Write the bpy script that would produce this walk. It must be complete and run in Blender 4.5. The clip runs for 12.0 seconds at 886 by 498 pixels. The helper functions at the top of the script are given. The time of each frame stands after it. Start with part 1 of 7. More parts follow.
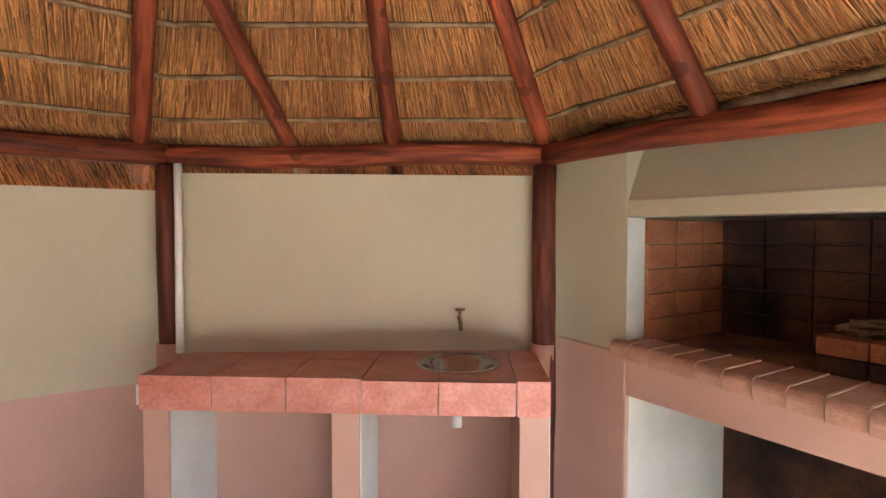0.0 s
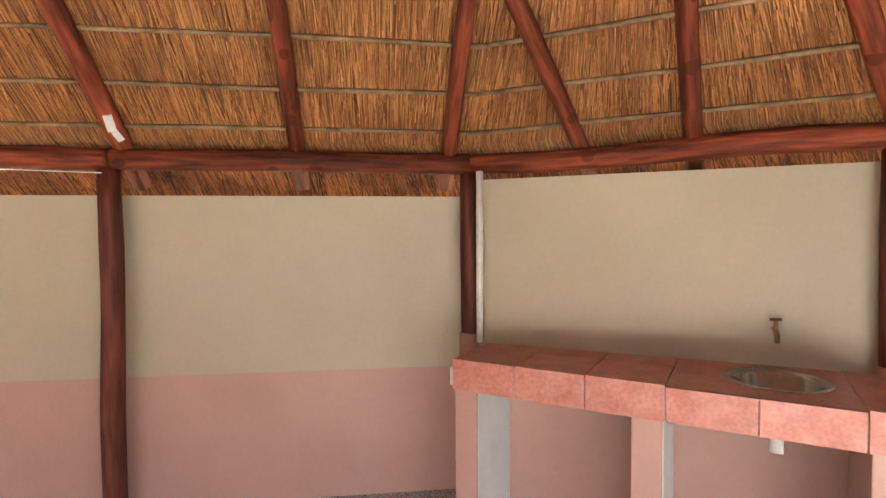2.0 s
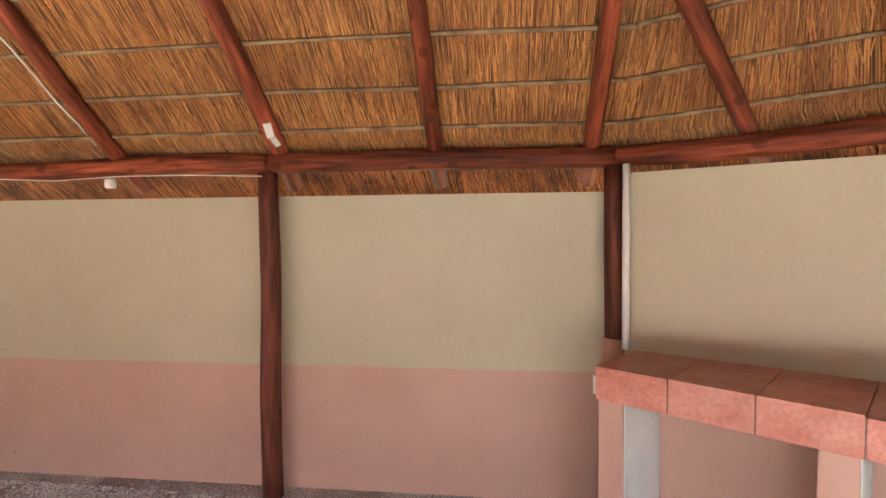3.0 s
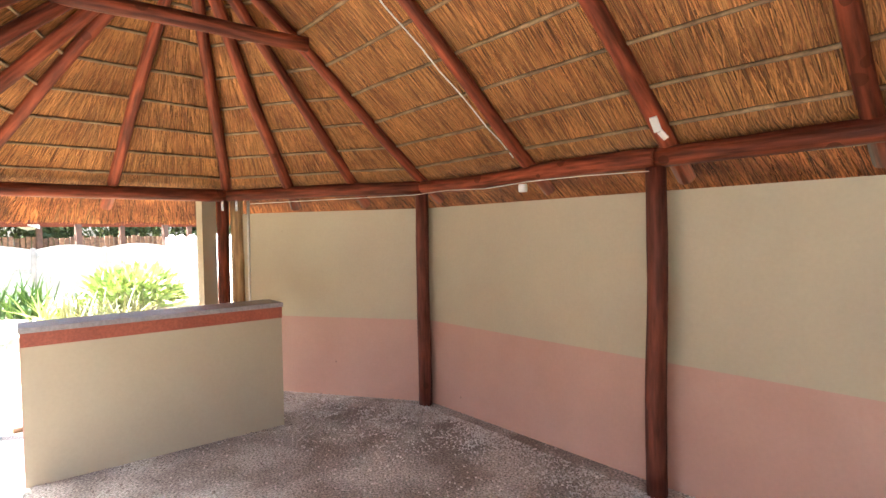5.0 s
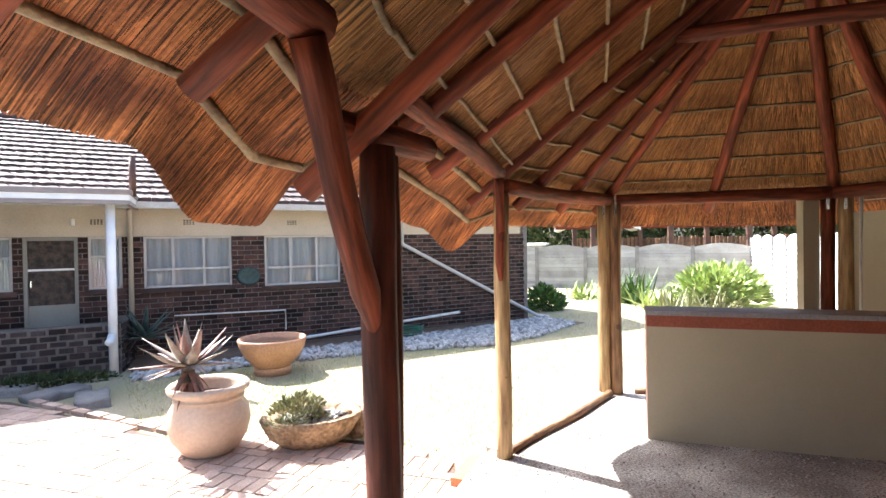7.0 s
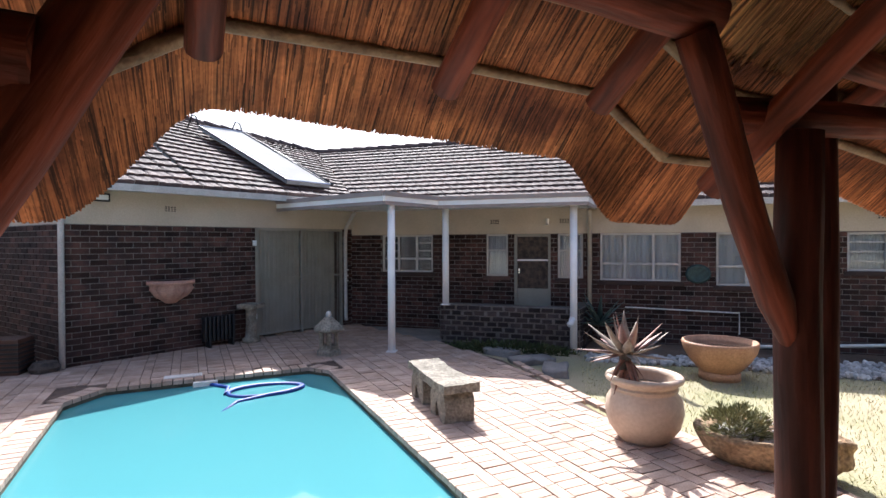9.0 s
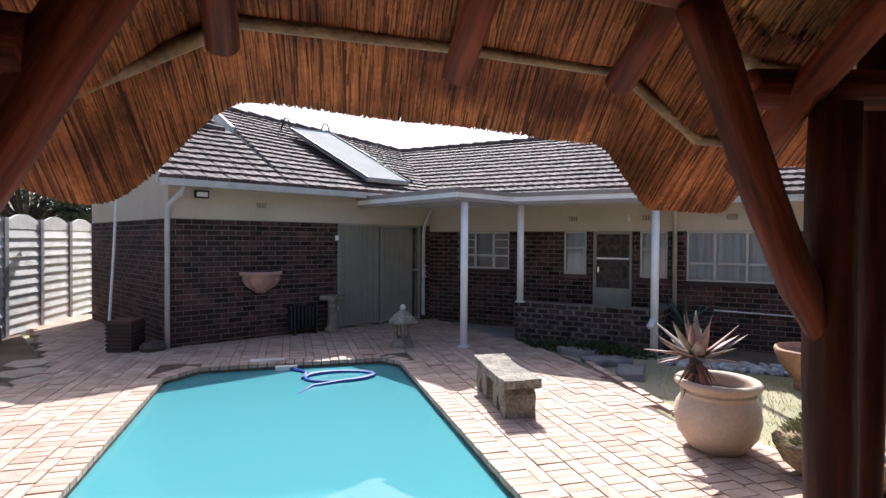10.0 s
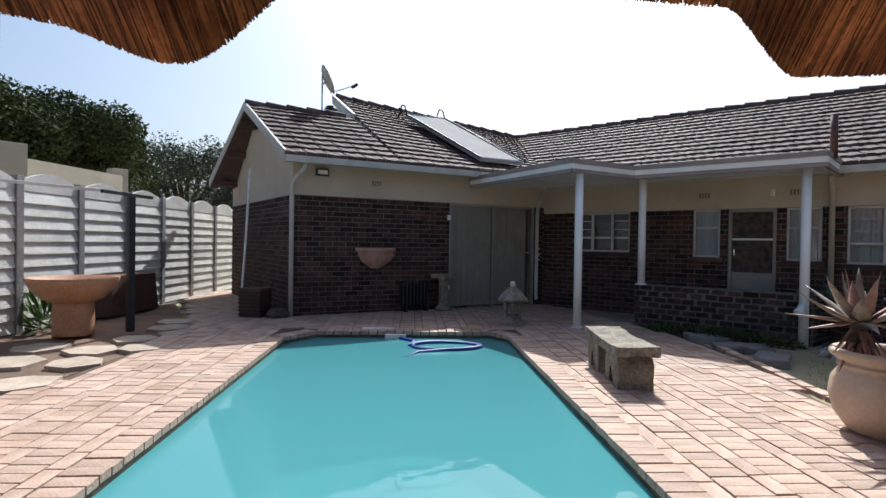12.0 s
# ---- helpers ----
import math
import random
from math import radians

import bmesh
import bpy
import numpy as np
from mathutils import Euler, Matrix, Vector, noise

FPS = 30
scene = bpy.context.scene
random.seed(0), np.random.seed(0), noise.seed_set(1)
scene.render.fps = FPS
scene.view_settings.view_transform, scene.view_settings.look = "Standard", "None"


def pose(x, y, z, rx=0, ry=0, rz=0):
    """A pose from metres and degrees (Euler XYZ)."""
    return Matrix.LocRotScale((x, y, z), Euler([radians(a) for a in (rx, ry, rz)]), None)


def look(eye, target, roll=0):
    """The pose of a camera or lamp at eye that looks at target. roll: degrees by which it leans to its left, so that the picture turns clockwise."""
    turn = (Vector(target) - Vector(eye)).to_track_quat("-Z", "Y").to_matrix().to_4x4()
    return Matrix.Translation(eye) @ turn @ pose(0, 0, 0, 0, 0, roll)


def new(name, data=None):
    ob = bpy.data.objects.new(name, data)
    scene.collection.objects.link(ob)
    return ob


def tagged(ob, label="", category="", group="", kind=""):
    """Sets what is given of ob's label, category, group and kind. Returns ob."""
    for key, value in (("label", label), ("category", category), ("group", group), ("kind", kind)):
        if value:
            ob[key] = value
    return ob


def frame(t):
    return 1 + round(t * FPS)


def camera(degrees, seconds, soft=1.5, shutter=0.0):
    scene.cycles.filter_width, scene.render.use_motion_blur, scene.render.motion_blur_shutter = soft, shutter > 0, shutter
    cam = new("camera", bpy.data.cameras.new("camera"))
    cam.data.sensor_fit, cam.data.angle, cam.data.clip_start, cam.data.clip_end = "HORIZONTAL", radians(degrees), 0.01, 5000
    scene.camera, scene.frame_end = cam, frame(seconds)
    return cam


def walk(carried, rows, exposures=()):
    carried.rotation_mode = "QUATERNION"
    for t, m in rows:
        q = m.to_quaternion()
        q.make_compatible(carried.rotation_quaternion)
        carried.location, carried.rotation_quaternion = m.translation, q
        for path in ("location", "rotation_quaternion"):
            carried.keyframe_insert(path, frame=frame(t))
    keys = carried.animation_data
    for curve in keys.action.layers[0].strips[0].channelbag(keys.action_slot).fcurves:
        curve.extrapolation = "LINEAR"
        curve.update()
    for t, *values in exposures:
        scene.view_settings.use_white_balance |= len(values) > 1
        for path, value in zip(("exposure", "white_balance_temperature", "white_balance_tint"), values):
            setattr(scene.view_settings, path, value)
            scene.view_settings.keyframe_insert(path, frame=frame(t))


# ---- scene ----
cam = camera(79.6, 12.0)
PATH = [
    (0, (-1.296, -0.792, 1.578), (-1.513, 1.195, 1.515), 0.1),
    (0.5, (-1.314, -0.808, 1.577), (-1.698, 1.154, 1.512), -0.0),
    (1, (-1.343, -0.848, 1.579), (-1.928, 1.063, 1.518), -0.2),
    (1.5, (-1.412, -0.887, 1.563), (-2.23, 0.937, 1.509), -0.3),
    (2, (-1.507, -0.898, 1.574), (-2.573, 0.794, 1.517), -0.3),
    (2.5, (-1.579, -0.889, 1.578), (-2.864, 0.643, 1.52), -0.4),
    (2.7, (-1.6, -0.874, 1.576), (-2.945, 0.605, 1.516), -0.4),
    (4.3, (-1.513, -0.689, 1.624), (-3.419, -0.089, 1.54), -0.7),
    (4.5, (-1.516, -0.675, 1.615), (-3.464, -0.231, 1.537), -0.8),
    (5, (-1.495, -0.732, 1.574), (-3.494, -0.688, 1.512), -1.0),
    (5.5, (-1.468, -0.698, 1.604), (-3.417, -1.142, 1.542), -1.1),
    (5.6, (-1.45, -0.7, 1.6), (-3.375, -1.24, 1.541), -1.0),
    (6, (-1.36, -0.708, 1.579), (-3.133, -1.632, 1.537), -1.2),
    (6.5, (-1.219, -0.734, 1.58), (-2.709, -2.068, 1.546), -1.0),
    (7, (-1.191, -0.753, 1.587), (-2.313, -2.408, 1.56), -0.9),
    (7.5, (-1.248, -0.76, 1.591), (-1.949, -2.632, 1.564), -0.7),
    (7.7, (-1.281, -0.762, 1.581), (-1.8, -2.693, 1.557), -0.6),
    (9.3, (-1.393, -0.622, 1.596), (-0.834, -2.542, 1.567), 0.0),
    (9.5, (-1.445, -0.65, 1.583), (-0.828, -2.552, 1.555), 0.2),
    (10, (-1.59, -0.68, 1.546), (-0.834, -2.531, 1.517), 0.4),
    (10.5, (-1.661, -0.643, 1.513), (-0.739, -2.417, 1.485), 0.6),
    (11, (-1.729, -0.784, 1.411), (-0.652, -2.469, 1.385), 0.7),
    (11.5, (-1.696, -0.886, 1.256), (-0.565, -2.535, 1.234), 0.8),
    (12, (-1.616, -0.905, 1.121), (-0.472, -2.544, 1.098), 0.9),
]
walk(cam, [(t, look(eye, target, roll)) for t, eye, target, roll in PATH],
     exposures=[(0, 3.7, 6150, 10), (2.5, 3.9, 6150, 10), (4.5, 3.8, 6050, 8), (5.5, 3.62, 5950, 8), (6.5, 2.68, 5900, 8), (7.5, 2.1, 5850, 8), (9.3, 1.1, 5850, 12), (10.5, 0.85, 5850, 11), (12, 0.40, 5850, 6)])

# ---- world and sun ----
SUN_EL, SUN_AZ = 47.5, (0.35, -0.937)
world = bpy.data.worlds.new("world")
scene.world = world
world.use_nodes = True
wn = world.node_tree.nodes
sky = wn.new("ShaderNodeTexSky")
sky.sky_type = "NISHITA"
sky.sun_disc = False
sky.sun_elevation = radians(SUN_EL)
sky.sun_rotation = math.atan2(SUN_AZ[0], SUN_AZ[1])
sky.dust_density = 4.0
world.node_tree.links.new(sky.outputs[0], wn["Background"].inputs[0])
wn["Background"].inputs[1].default_value = 0.115
sun_data = bpy.data.lights.new("sun", "SUN")
sun_data.energy, sun_data.angle, sun_data.color = 5.0, radians(0.5), (1.0, 0.95, 0.88)
sun = new("sun", sun_data)
sun_dir = Vector((SUN_AZ[0], SUN_AZ[1], math.tan(radians(SUN_EL)))).normalized()
sun.matrix_world = look(sun_dir * 30, (0, 0, 0))


# ---- materials ----
def rgb(c):
    return (c[0], c[1], c[2], 1.0)


def material(name, base, dark=None, scale=6.0, rough=0.7, metal=0.0, fine=60.0, bump=0.15, stretch=(1, 1, 1),
             vary=0.0, island=False, spec=0.4, coords="Object", contrast=(0.35, 0.65), fine_mix=0.16, spots=None):
    """Principled surface: blotches at one scale, grain at another, bump, and optional variation from piece to piece."""
    m = bpy.data.materials.new(name)
    m.use_nodes = True
    nt = m.node_tree
    n, l = nt.nodes, nt.links
    b = n["Principled BSDF"]
    dark = dark or tuple(v * 0.72 for v in base)
    tc, mp = n.new("ShaderNodeTexCoord"), n.new("ShaderNodeMapping")
    mp.inputs["Scale"].default_value = stretch
    l.new(tc.outputs[coords], mp.inputs["Vector"])
    big, small = n.new("ShaderNodeTexNoise"), n.new("ShaderNodeTexNoise")
    big.inputs["Scale"].default_value, big.inputs["Detail"].default_value = scale, 5
    small.inputs["Scale"].default_value, small.inputs["Detail"].default_value = fine, 4
    l.new(mp.outputs[0], big.inputs["Vector"])
    l.new(mp.outputs[0], small.inputs["Vector"])
    ramp = n.new("ShaderNodeValToRGB")
    ramp.color_ramp.elements[0].position, ramp.color_ramp.elements[1].position = contrast
    ramp.color_ramp.elements[0].color, ramp.color_ramp.elements[1].color = rgb(dark), rgb(base)
    l.new(big.outputs[0], ramp.inputs[0])
    mix = n.new("ShaderNodeMixRGB")
    mix.blend_type = "OVERLAY"
    mix.inputs[0].default_value = fine_mix
    l.new(ramp.outputs[0], mix.inputs[1])
    grit = n.new("ShaderNodeMapRange")
    grit.inputs[1].default_value, grit.inputs[2].default_value = 0.32, 0.68
    l.new(small.outputs[0], grit.inputs[0])
    l.new(grit.outputs[0], mix.inputs[2])
    out = mix.outputs[0]
    if spots:
        vor, less, mx = n.new("ShaderNodeTexVoronoi"), n.new("ShaderNodeMath"), n.new("ShaderNodeMixRGB")
        vor.inputs["Scale"].default_value = spots[0]
        l.new(tc.outputs["Object"], vor.inputs["Vector"])
        less.operation = "LESS_THAN"
        less.inputs[1].default_value = spots[1]
        l.new(vor.outputs["Distance"], less.inputs[0])
        scl = n.new("ShaderNodeMath")
        scl.operation = "MULTIPLY"
        scl.inputs[1].default_value = spots[2]
        l.new(less.outputs[0], scl.inputs[0])
        l.new(scl.outputs[0], mx.inputs[0])
        l.new(out, mx.inputs[1])
        mx.inputs[2].default_value = rgb(tuple(v * 0.35 for v in base))
        out = mx.outputs[0]
    if vary:
        if island:
            rnd = n.new("ShaderNodeNewGeometry").outputs["Random Per Island"]
        else:
            rnd = n.new("ShaderNodeObjectInfo").outputs["Random"]
        hsv, mr = n.new("ShaderNodeHueSaturation"), n.new("ShaderNodeMapRange")
        mr.inputs[3].default_value, mr.inputs[4].default_value = 1 - vary, 1 + vary
        l.new(rnd, mr.inputs[0])
        l.new(mr.outputs[0], hsv.inputs["Value"])
        l.new(out, hsv.inputs["Color"])
        out = hsv.outputs[0]
    l.new(out, b.inputs["Base Color"])
    b.inputs["Roughness"].default_value, b.inputs["Metallic"].default_value = rough, metal
    b.inputs["Specular IOR Level"].default_value = spec
    if bump:
        bp = n.new("ShaderNodeBump")
        bp.inputs["Strength"].default_value, bp.inputs["Distance"].default_value = bump, 0.01
        l.new(grit.outputs[0], bp.inputs["Height"])
        l.new(bp.outputs[0], b.inputs["Normal"])
    return m


THATCH = material("thatch_reed", (0.44, 0.20, 0.06), (0.12, 0.038, 0.013), 0.7, 0.8, fine=1.0, bump=1.0, stretch=(160, 3.2, 1), coords="UV", contrast=(0.36, 0.60), fine_mix=0.8)
REED = material("loose_reed", (0.43, 0.185, 0.057), (0.21, 0.075, 0.024), 3, 0.7, vary=0.5, island=True, bump=0, spec=0.25)
EAVE_REED = material("eave_reed", (0.36, 0.125, 0.042), (0.11, 0.032, 0.013), 3, 0.75, vary=0.85, island=True, bump=0, spec=0.2)
RED_WOOD = material("stained_pole", (0.215, 0.048, 0.020), (0.080, 0.018, 0.009), 0.8, 0.62, fine=2.2, bump=0.35, vary=0.25, spec=0.18, coords="UV", stretch=(16, 1.6, 1), fine_mix=0.5, spots=(4.0, 0.15, 0.8))
DARK_WOOD = material("dark_stained_post", (0.125, 0.033, 0.019), (0.060, 0.017, 0.011), 0.8, 0.6, fine=2.2, bump=0.25, vary=0.15, spec=0.2, coords="UV", stretch=(14, 1.6, 1), fine_mix=0.4, spots=(3.6, 0.13, 0.6))
GUM_WOOD = material("weathered_gum_pole", (0.48, 0.33, 0.16), (0.25, 0.135, 0.055), 1, 0.6, fine=2.6, bump=0.3, coords="UV", stretch=(14, 1.4, 1), fine_mix=0.35, spots=(5.0, 0.07, 0.7))
BATTEN = material("lath_batten", (0.32, 0.205, 0.105), (0.15, 0.085, 0.042), 9, 0.6, fine=60, bump=0.3, vary=0.25, island=True)
CREAM = material("cream_plaster", (0.455, 0.392, 0.27), (0.415, 0.352, 0.245), 1.6, 0.5, fine=45, bump=0.035, contrast=(0.3, 0.7), fine_mix=0.02, spots=(3.4, 0.026, 0.5))
PINK = material("terracotta_plaster", (0.50, 0.305, 0.235), (0.45, 0.262, 0.198), 1.8, 0.45, fine=45, bump=0.035, contrast=(0.3, 0.7), fine_mix=0.02, spots=(3.2, 0.032, 0.55))
GREYBLUE = material("pale_plaster", (0.66, 0.67, 0.62), (0.56, 0.57, 0.53), 3, 0.6, fine=80, bump=0.06, fine_mix=0.05)
TILE = material("glazed_tile", (0.47, 0.16, 0.11), (0.56, 0.24, 0.18), 9, 0.28, fine=60, bump=0.05, vary=0.08, fine_mix=0.15)
GROUT = material("grout", (0.44, 0.32, 0.26), None, 10, 0.8)
STEEL = material("brushed_steel", (0.52, 0.55, 0.60), (0.47, 0.50, 0.55), 3, 0.22, metal=1.0, bump=0.0, fine_mix=0.02)
BRASS = material("old_brass", (0.28, 0.17, 0.07), (0.14, 0.08, 0.04), 20, 0.4, metal=0.8, bump=0.1)
WHITE_PVC = material("white_plastic", (0.72, 0.70, 0.66), (0.6, 0.57, 0.52), 8, 0.35, bump=0.03, fine_mix=0.08)
FIREBRICK = material("fire_brick", (0.50, 0.205, 0.09), (0.36, 0.13, 0.06), 6, 0.8, fine=70, bump=0.35, vary=0.2)
SHELF_BRICK = material("clay_shelf_brick", (0.47, 0.27, 0.185), (0.36, 0.19, 0.125), 6, 0.75, fine=70, bump=0.12, vary=0.15, fine_mix=0.12)
# Soot, with shade inside the fireplace and wood store darkened into the colour.
SOOT_SHADE = material("sooty_shaded_brick", (0.12, 0.052, 0.03), (0.014, 0.010, 0.009), 2.6, 0.9, fine=50, bump=0.3, vary=0.2)
SCREED = material("gravel_screed", (0.44, 0.405, 0.365), (0.235, 0.20, 0.175), 2.3, 0.9, fine=65, bump=0.35, fine_mix=0.6, contrast=(0.40, 0.64))
CAP_GREY = material("cement_cap", (0.33, 0.31, 0.31), (0.26, 0.24, 0.25), 4, 0.5, fine=60)
CAP_RED = material("red_oxide_band", (0.33, 0.09, 0.05), (0.27, 0.07, 0.04), 5, 0.5, fine=60)
PAVER = material("clay_paver", (0.49, 0.355, 0.28), (0.38, 0.255, 0.185), 5, 0.75, fine=70, bump=0.3, vary=0.17)
PAVER_JOINED = material("clay_paver_far", (0.49, 0.355, 0.28), (0.38, 0.255, 0.185), 5, 0.75, fine=70, bump=0.3, vary=0.17, island=True)
JOINT = material("sand_joint", (0.13, 0.085, 0.06), (0.07, 0.045, 0.035), 6, 0.95)
POOL_SHELL = material("pool_marbelite", (0.25, 0.54, 0.56), (0.21, 0.49, 0.52), 0.8, 0.6, fine=30, bump=0.02, fine_mix=0.03)
COPING_STAIN = material("mossy_coping", (0.12, 0.10, 0.06), (0.05, 0.045, 0.03), 6, 0.8)
GRASS = material("dry_lawn", (0.37, 0.305, 0.20), (0.26, 0.245, 0.13), 0.9, 0.95, fine=55, bump=0.3, fine_mix=0.35)
SOIL = material("garden_soil", (0.20, 0.13, 0.09), (0.12, 0.08, 0.055), 2, 0.95, fine=40, bump=0.7)
BRICK = material("face_brick", (0.070, 0.034, 0.027), (0.030, 0.018, 0.017), 5, 0.8, fine=60, bump=0.3, vary=0.65, island=True, spec=0.2)
BRICK_ONE = material("face_brick_single", (0.085, 0.047, 0.037), (0.042, 0.027, 0.025), 5, 0.75, fine=60, bump=0.3, vary=0.55)
MORTAR = material("mortar", (0.19, 0.168, 0.15), (0.13, 0.113, 0.10), 8, 0.9)
HOUSE_PLASTER = material("house_plaster", (0.50, 0.435, 0.345), (0.44, 0.38, 0.30), 2, 0.7, fine_mix=0.08)
WHITE_PAINT = material("white_paint", (0.84, 0.84, 0.83), (0.76, 0.76, 0.75), 4, 0.4, fine_mix=0.06, bump=0.05)
ROOF_TILE = material("concrete_roof_tile", (0.115, 0.078, 0.07), (0.06, 0.042, 0.04), 3, 0.8, fine=40, bump=0.3, vary=0.3, island=True, spec=0.3)
# Near-black colour stands in for missing light in rooms and vent holes.
SHADE_BLACK = material("shade_black", (0.03, 0.027, 0.025), None, 4, 0.8)
STONE = material("lichen_stone", (0.29, 0.255, 0.20), (0.15, 0.13, 0.10), 7, 0.9, fine=40, bump=0.5, fine_mix=0.35)
CLAY = material("clay_pot", (0.54, 0.415, 0.31), (0.45, 0.33, 0.24), 2.2, 0.55, fine=30, bump=0.06, fine_mix=0.08)
TERRACOTTA = material("terracotta_bowl", (0.46, 0.25, 0.14), (0.36, 0.18, 0.10), 4, 0.6, fine=40, bump=0.2)
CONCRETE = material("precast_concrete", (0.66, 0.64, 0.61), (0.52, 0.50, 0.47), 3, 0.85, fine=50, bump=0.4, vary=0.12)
LEAF = material("garden_leaf", (0.12, 0.20, 0.045), (0.05, 0.10, 0.02), 3, 0.55, vary=0.4, island=True, bump=0)
FAR_LEAF = material("tree_leaf", (0.085, 0.10, 0.045), (0.045, 0.058, 0.026), 1, 0.95, vary=0.5, island=True, bump=0, spec=0.05)
BLADE = material("aloe_leaf", (0.35, 0.30, 0.245), (0.20, 0.145, 0.11), 8, 0.5, vary=0.3, island=True)
METAL_GREY = material("painted_gate", (0.27, 0.262, 0.225), (0.23, 0.22, 0.19), 3, 0.5, fine_mix=0.08)
BLACK = material("black_plastic", (0.02, 0.02, 0.022), (0.014, 0.014, 0.015), 8, 0.5)
GUTTER = material("gutter_paint", (0.50, 0.49, 0.47), (0.42, 0.40, 0.38), 5, 0.45)
CURTAIN = material("net_curtain", (0.78, 0.77, 0.75), (0.60, 0.60, 0.60), 1, 0.9, fine=14, stretch=(9, 9, 0.4), bump=0.3)
BLUE_HOSE = material("pool_hose", (0.012, 0.055, 0.27), None, 6, 0.5)
PEBBLE = material("white_pebble", (0.50, 0.48, 0.45), (0.3, 0.28, 0.26), 6, 0.8, vary=0.3, island=True)
SLATE = material("slate_paving", (0.30, 0.27, 0.24), (0.2, 0.18, 0.17), 4, 0.8, vary=0.2)
BROWN_BOX = material("brown_planter", (0.10, 0.045, 0.03), (0.06, 0.03, 0.02), 4, 0.6)
HEARTH = material("hearth_brick", (0.26, 0.13, 0.08), (0.11, 0.06, 0.04), 4, 0.85, fine=50, bump=0.3)
TWIG = material("dry_twig", (0.22, 0.12, 0.07), (0.11, 0.06, 0.04), 9, 0.8, vary=0.4, bump=0.3)
# Weathered concrete, toned darker than CONCRETE to hold the fence's shade.
WEATHERED_SHADE = material("weathered_shaded_precast", (0.40, 0.385, 0.37), (0.28, 0.27, 0.255), 2, 0.85, fine=50, bump=0.4, vary=0.2)
PANEL_FACE = material("dusty_panel_glass", (0.29, 0.285, 0.28), (0.25, 0.245, 0.24), 2, 0.8, fine=40, bump=0.02, fine_mix=0.06, spec=0.08)
STEP_STONE = material("sandstone_step", (0.43, 0.35, 0.275), (0.32, 0.25, 0.19), 4, 0.8, vary=0.15)
TAN_STONE = material("hewn_tan_stone", (0.44, 0.30, 0.17), (0.24, 0.15, 0.08), 6, 0.85, fine=30, bump=0.8, fine_mix=0.4)
PINK_CLAY = material("pink_terracotta", (0.46, 0.27, 0.21), (0.34, 0.19, 0.15), 6, 0.7, fine=40, bump=0.15)
FENCE_POST = material("dark_precast_post", (0.26, 0.245, 0.24), (0.17, 0.16, 0.155), 4, 0.85, fine=50, bump=0.4, vary=0.1)
PALE_MORTAR = material("pale_mortar", (0.74, 0.60, 0.48), (0.6, 0.46, 0.36), 8, 0.9)
BROWN_GUM = material("brown_gum_pole", (0.30, 0.165, 0.075), (0.13, 0.06, 0.03), 1, 0.6, fine=2.6, bump=0.4, coords="UV", stretch=(14, 1.4, 1), fine_mix=0.5, spots=(4.0, 0.12, 0.8))
TRIM_BROWN = material("taupe_trim_paint", (0.30, 0.25, 0.235), (0.24, 0.20, 0.185), 4, 0.5, fine_mix=0.06)
VERDIGRIS = material("green_painted_metal", (0.035, 0.075, 0.07), (0.02, 0.04, 0.04), 20, 0.5, bump=0.3)
CAP_PALE = material("pale_cement_edge", (0.42, 0.36, 0.29), (0.32, 0.27, 0.21), 4, 0.85, fine=60)
TIP_LEAF = material("reddened_aloe_leaf", (0.36, 0.215, 0.17), (0.22, 0.10, 0.075), 9, 0.5, vary=0.25)
CLINKER = material("clinker_brick", (0.062, 0.045, 0.043), (0.028, 0.023, 0.025), 5, 0.8, fine=50, bump=0.5, vary=0.6, island=True, spec=0.2)
DRY_LEAF = material("dry_aloe_leaf", (0.30, 0.13, 0.08), (0.17, 0.08, 0.055), 8, 0.6, vary=0.3, island=True)
CHAR = material("charred_wood", (0.10, 0.075, 0.06), (0.035, 0.03, 0.028), 12, 0.9, bump=0.6)


def glass_material(name, tint, amount, milk=None, rough=0.02):
    """Thin pane or water: see-through, with a mirror sheen by Fresnel."""
    m = bpy.data.materials.new(name)
    m.use_nodes = True
    n, l = m.node_tree.nodes, m.node_tree.links
    n.remove(n["Principled BSDF"])
    clear, gloss, mix, fr = n.new("ShaderNodeBsdfTransparent"), n.new("ShaderNodeBsdfGlossy"), n.new("ShaderNodeMixShader"), n.new("ShaderNodeFresnel")
    clear.inputs[0].default_value = rgb(tint)
    gloss.inputs["Roughness"].default_value = rough
    under_surface = clear
    if milk:
        body, thin = n.new("ShaderNodeBsdfDiffuse"), n.new("ShaderNodeMixShader")
        body.inputs[0].default_value = rgb(milk)
        thin.inputs[0].default_value = 0.93
        l.new(clear.outputs[0], thin.inputs[1])
        l.new(body.outputs[0], thin.inputs[2])
        under_surface = thin
    fr.inputs["IOR"].default_value = amount
    l.new(fr.outputs[0], mix.inputs[0])
    l.new(under_surface.outputs[0], mix.inputs[1])
    l.new(gloss.outputs[0], mix.inputs[2])
    l.new(mix.outputs[0], n["Material Output"].inputs[0])
    return m, fr, gloss


GLASS, _, _ = glass_material("window_glass", (0.85, 0.88, 0.9), 1.5)
WATER, water_fr, water_gloss = glass_material("pool_water", (0.70, 0.92, 0.94), 1.33, (0.080, 0.262, 0.282), 0.015)
wnt = WATER.node_tree
wno, wbp = wnt.nodes.new("ShaderNodeTexNoise"), wnt.nodes.new("ShaderNodeBump")
wno.inputs["Scale"].default_value = 5
wbp.inputs["Strength"].default_value, wbp.inputs["Distance"].default_value = 0.05, 0.02
wtc = wnt.nodes.new("ShaderNodeTexCoord")
wnt.links.new(wtc.outputs["Object"], wno.inputs["Vector"])
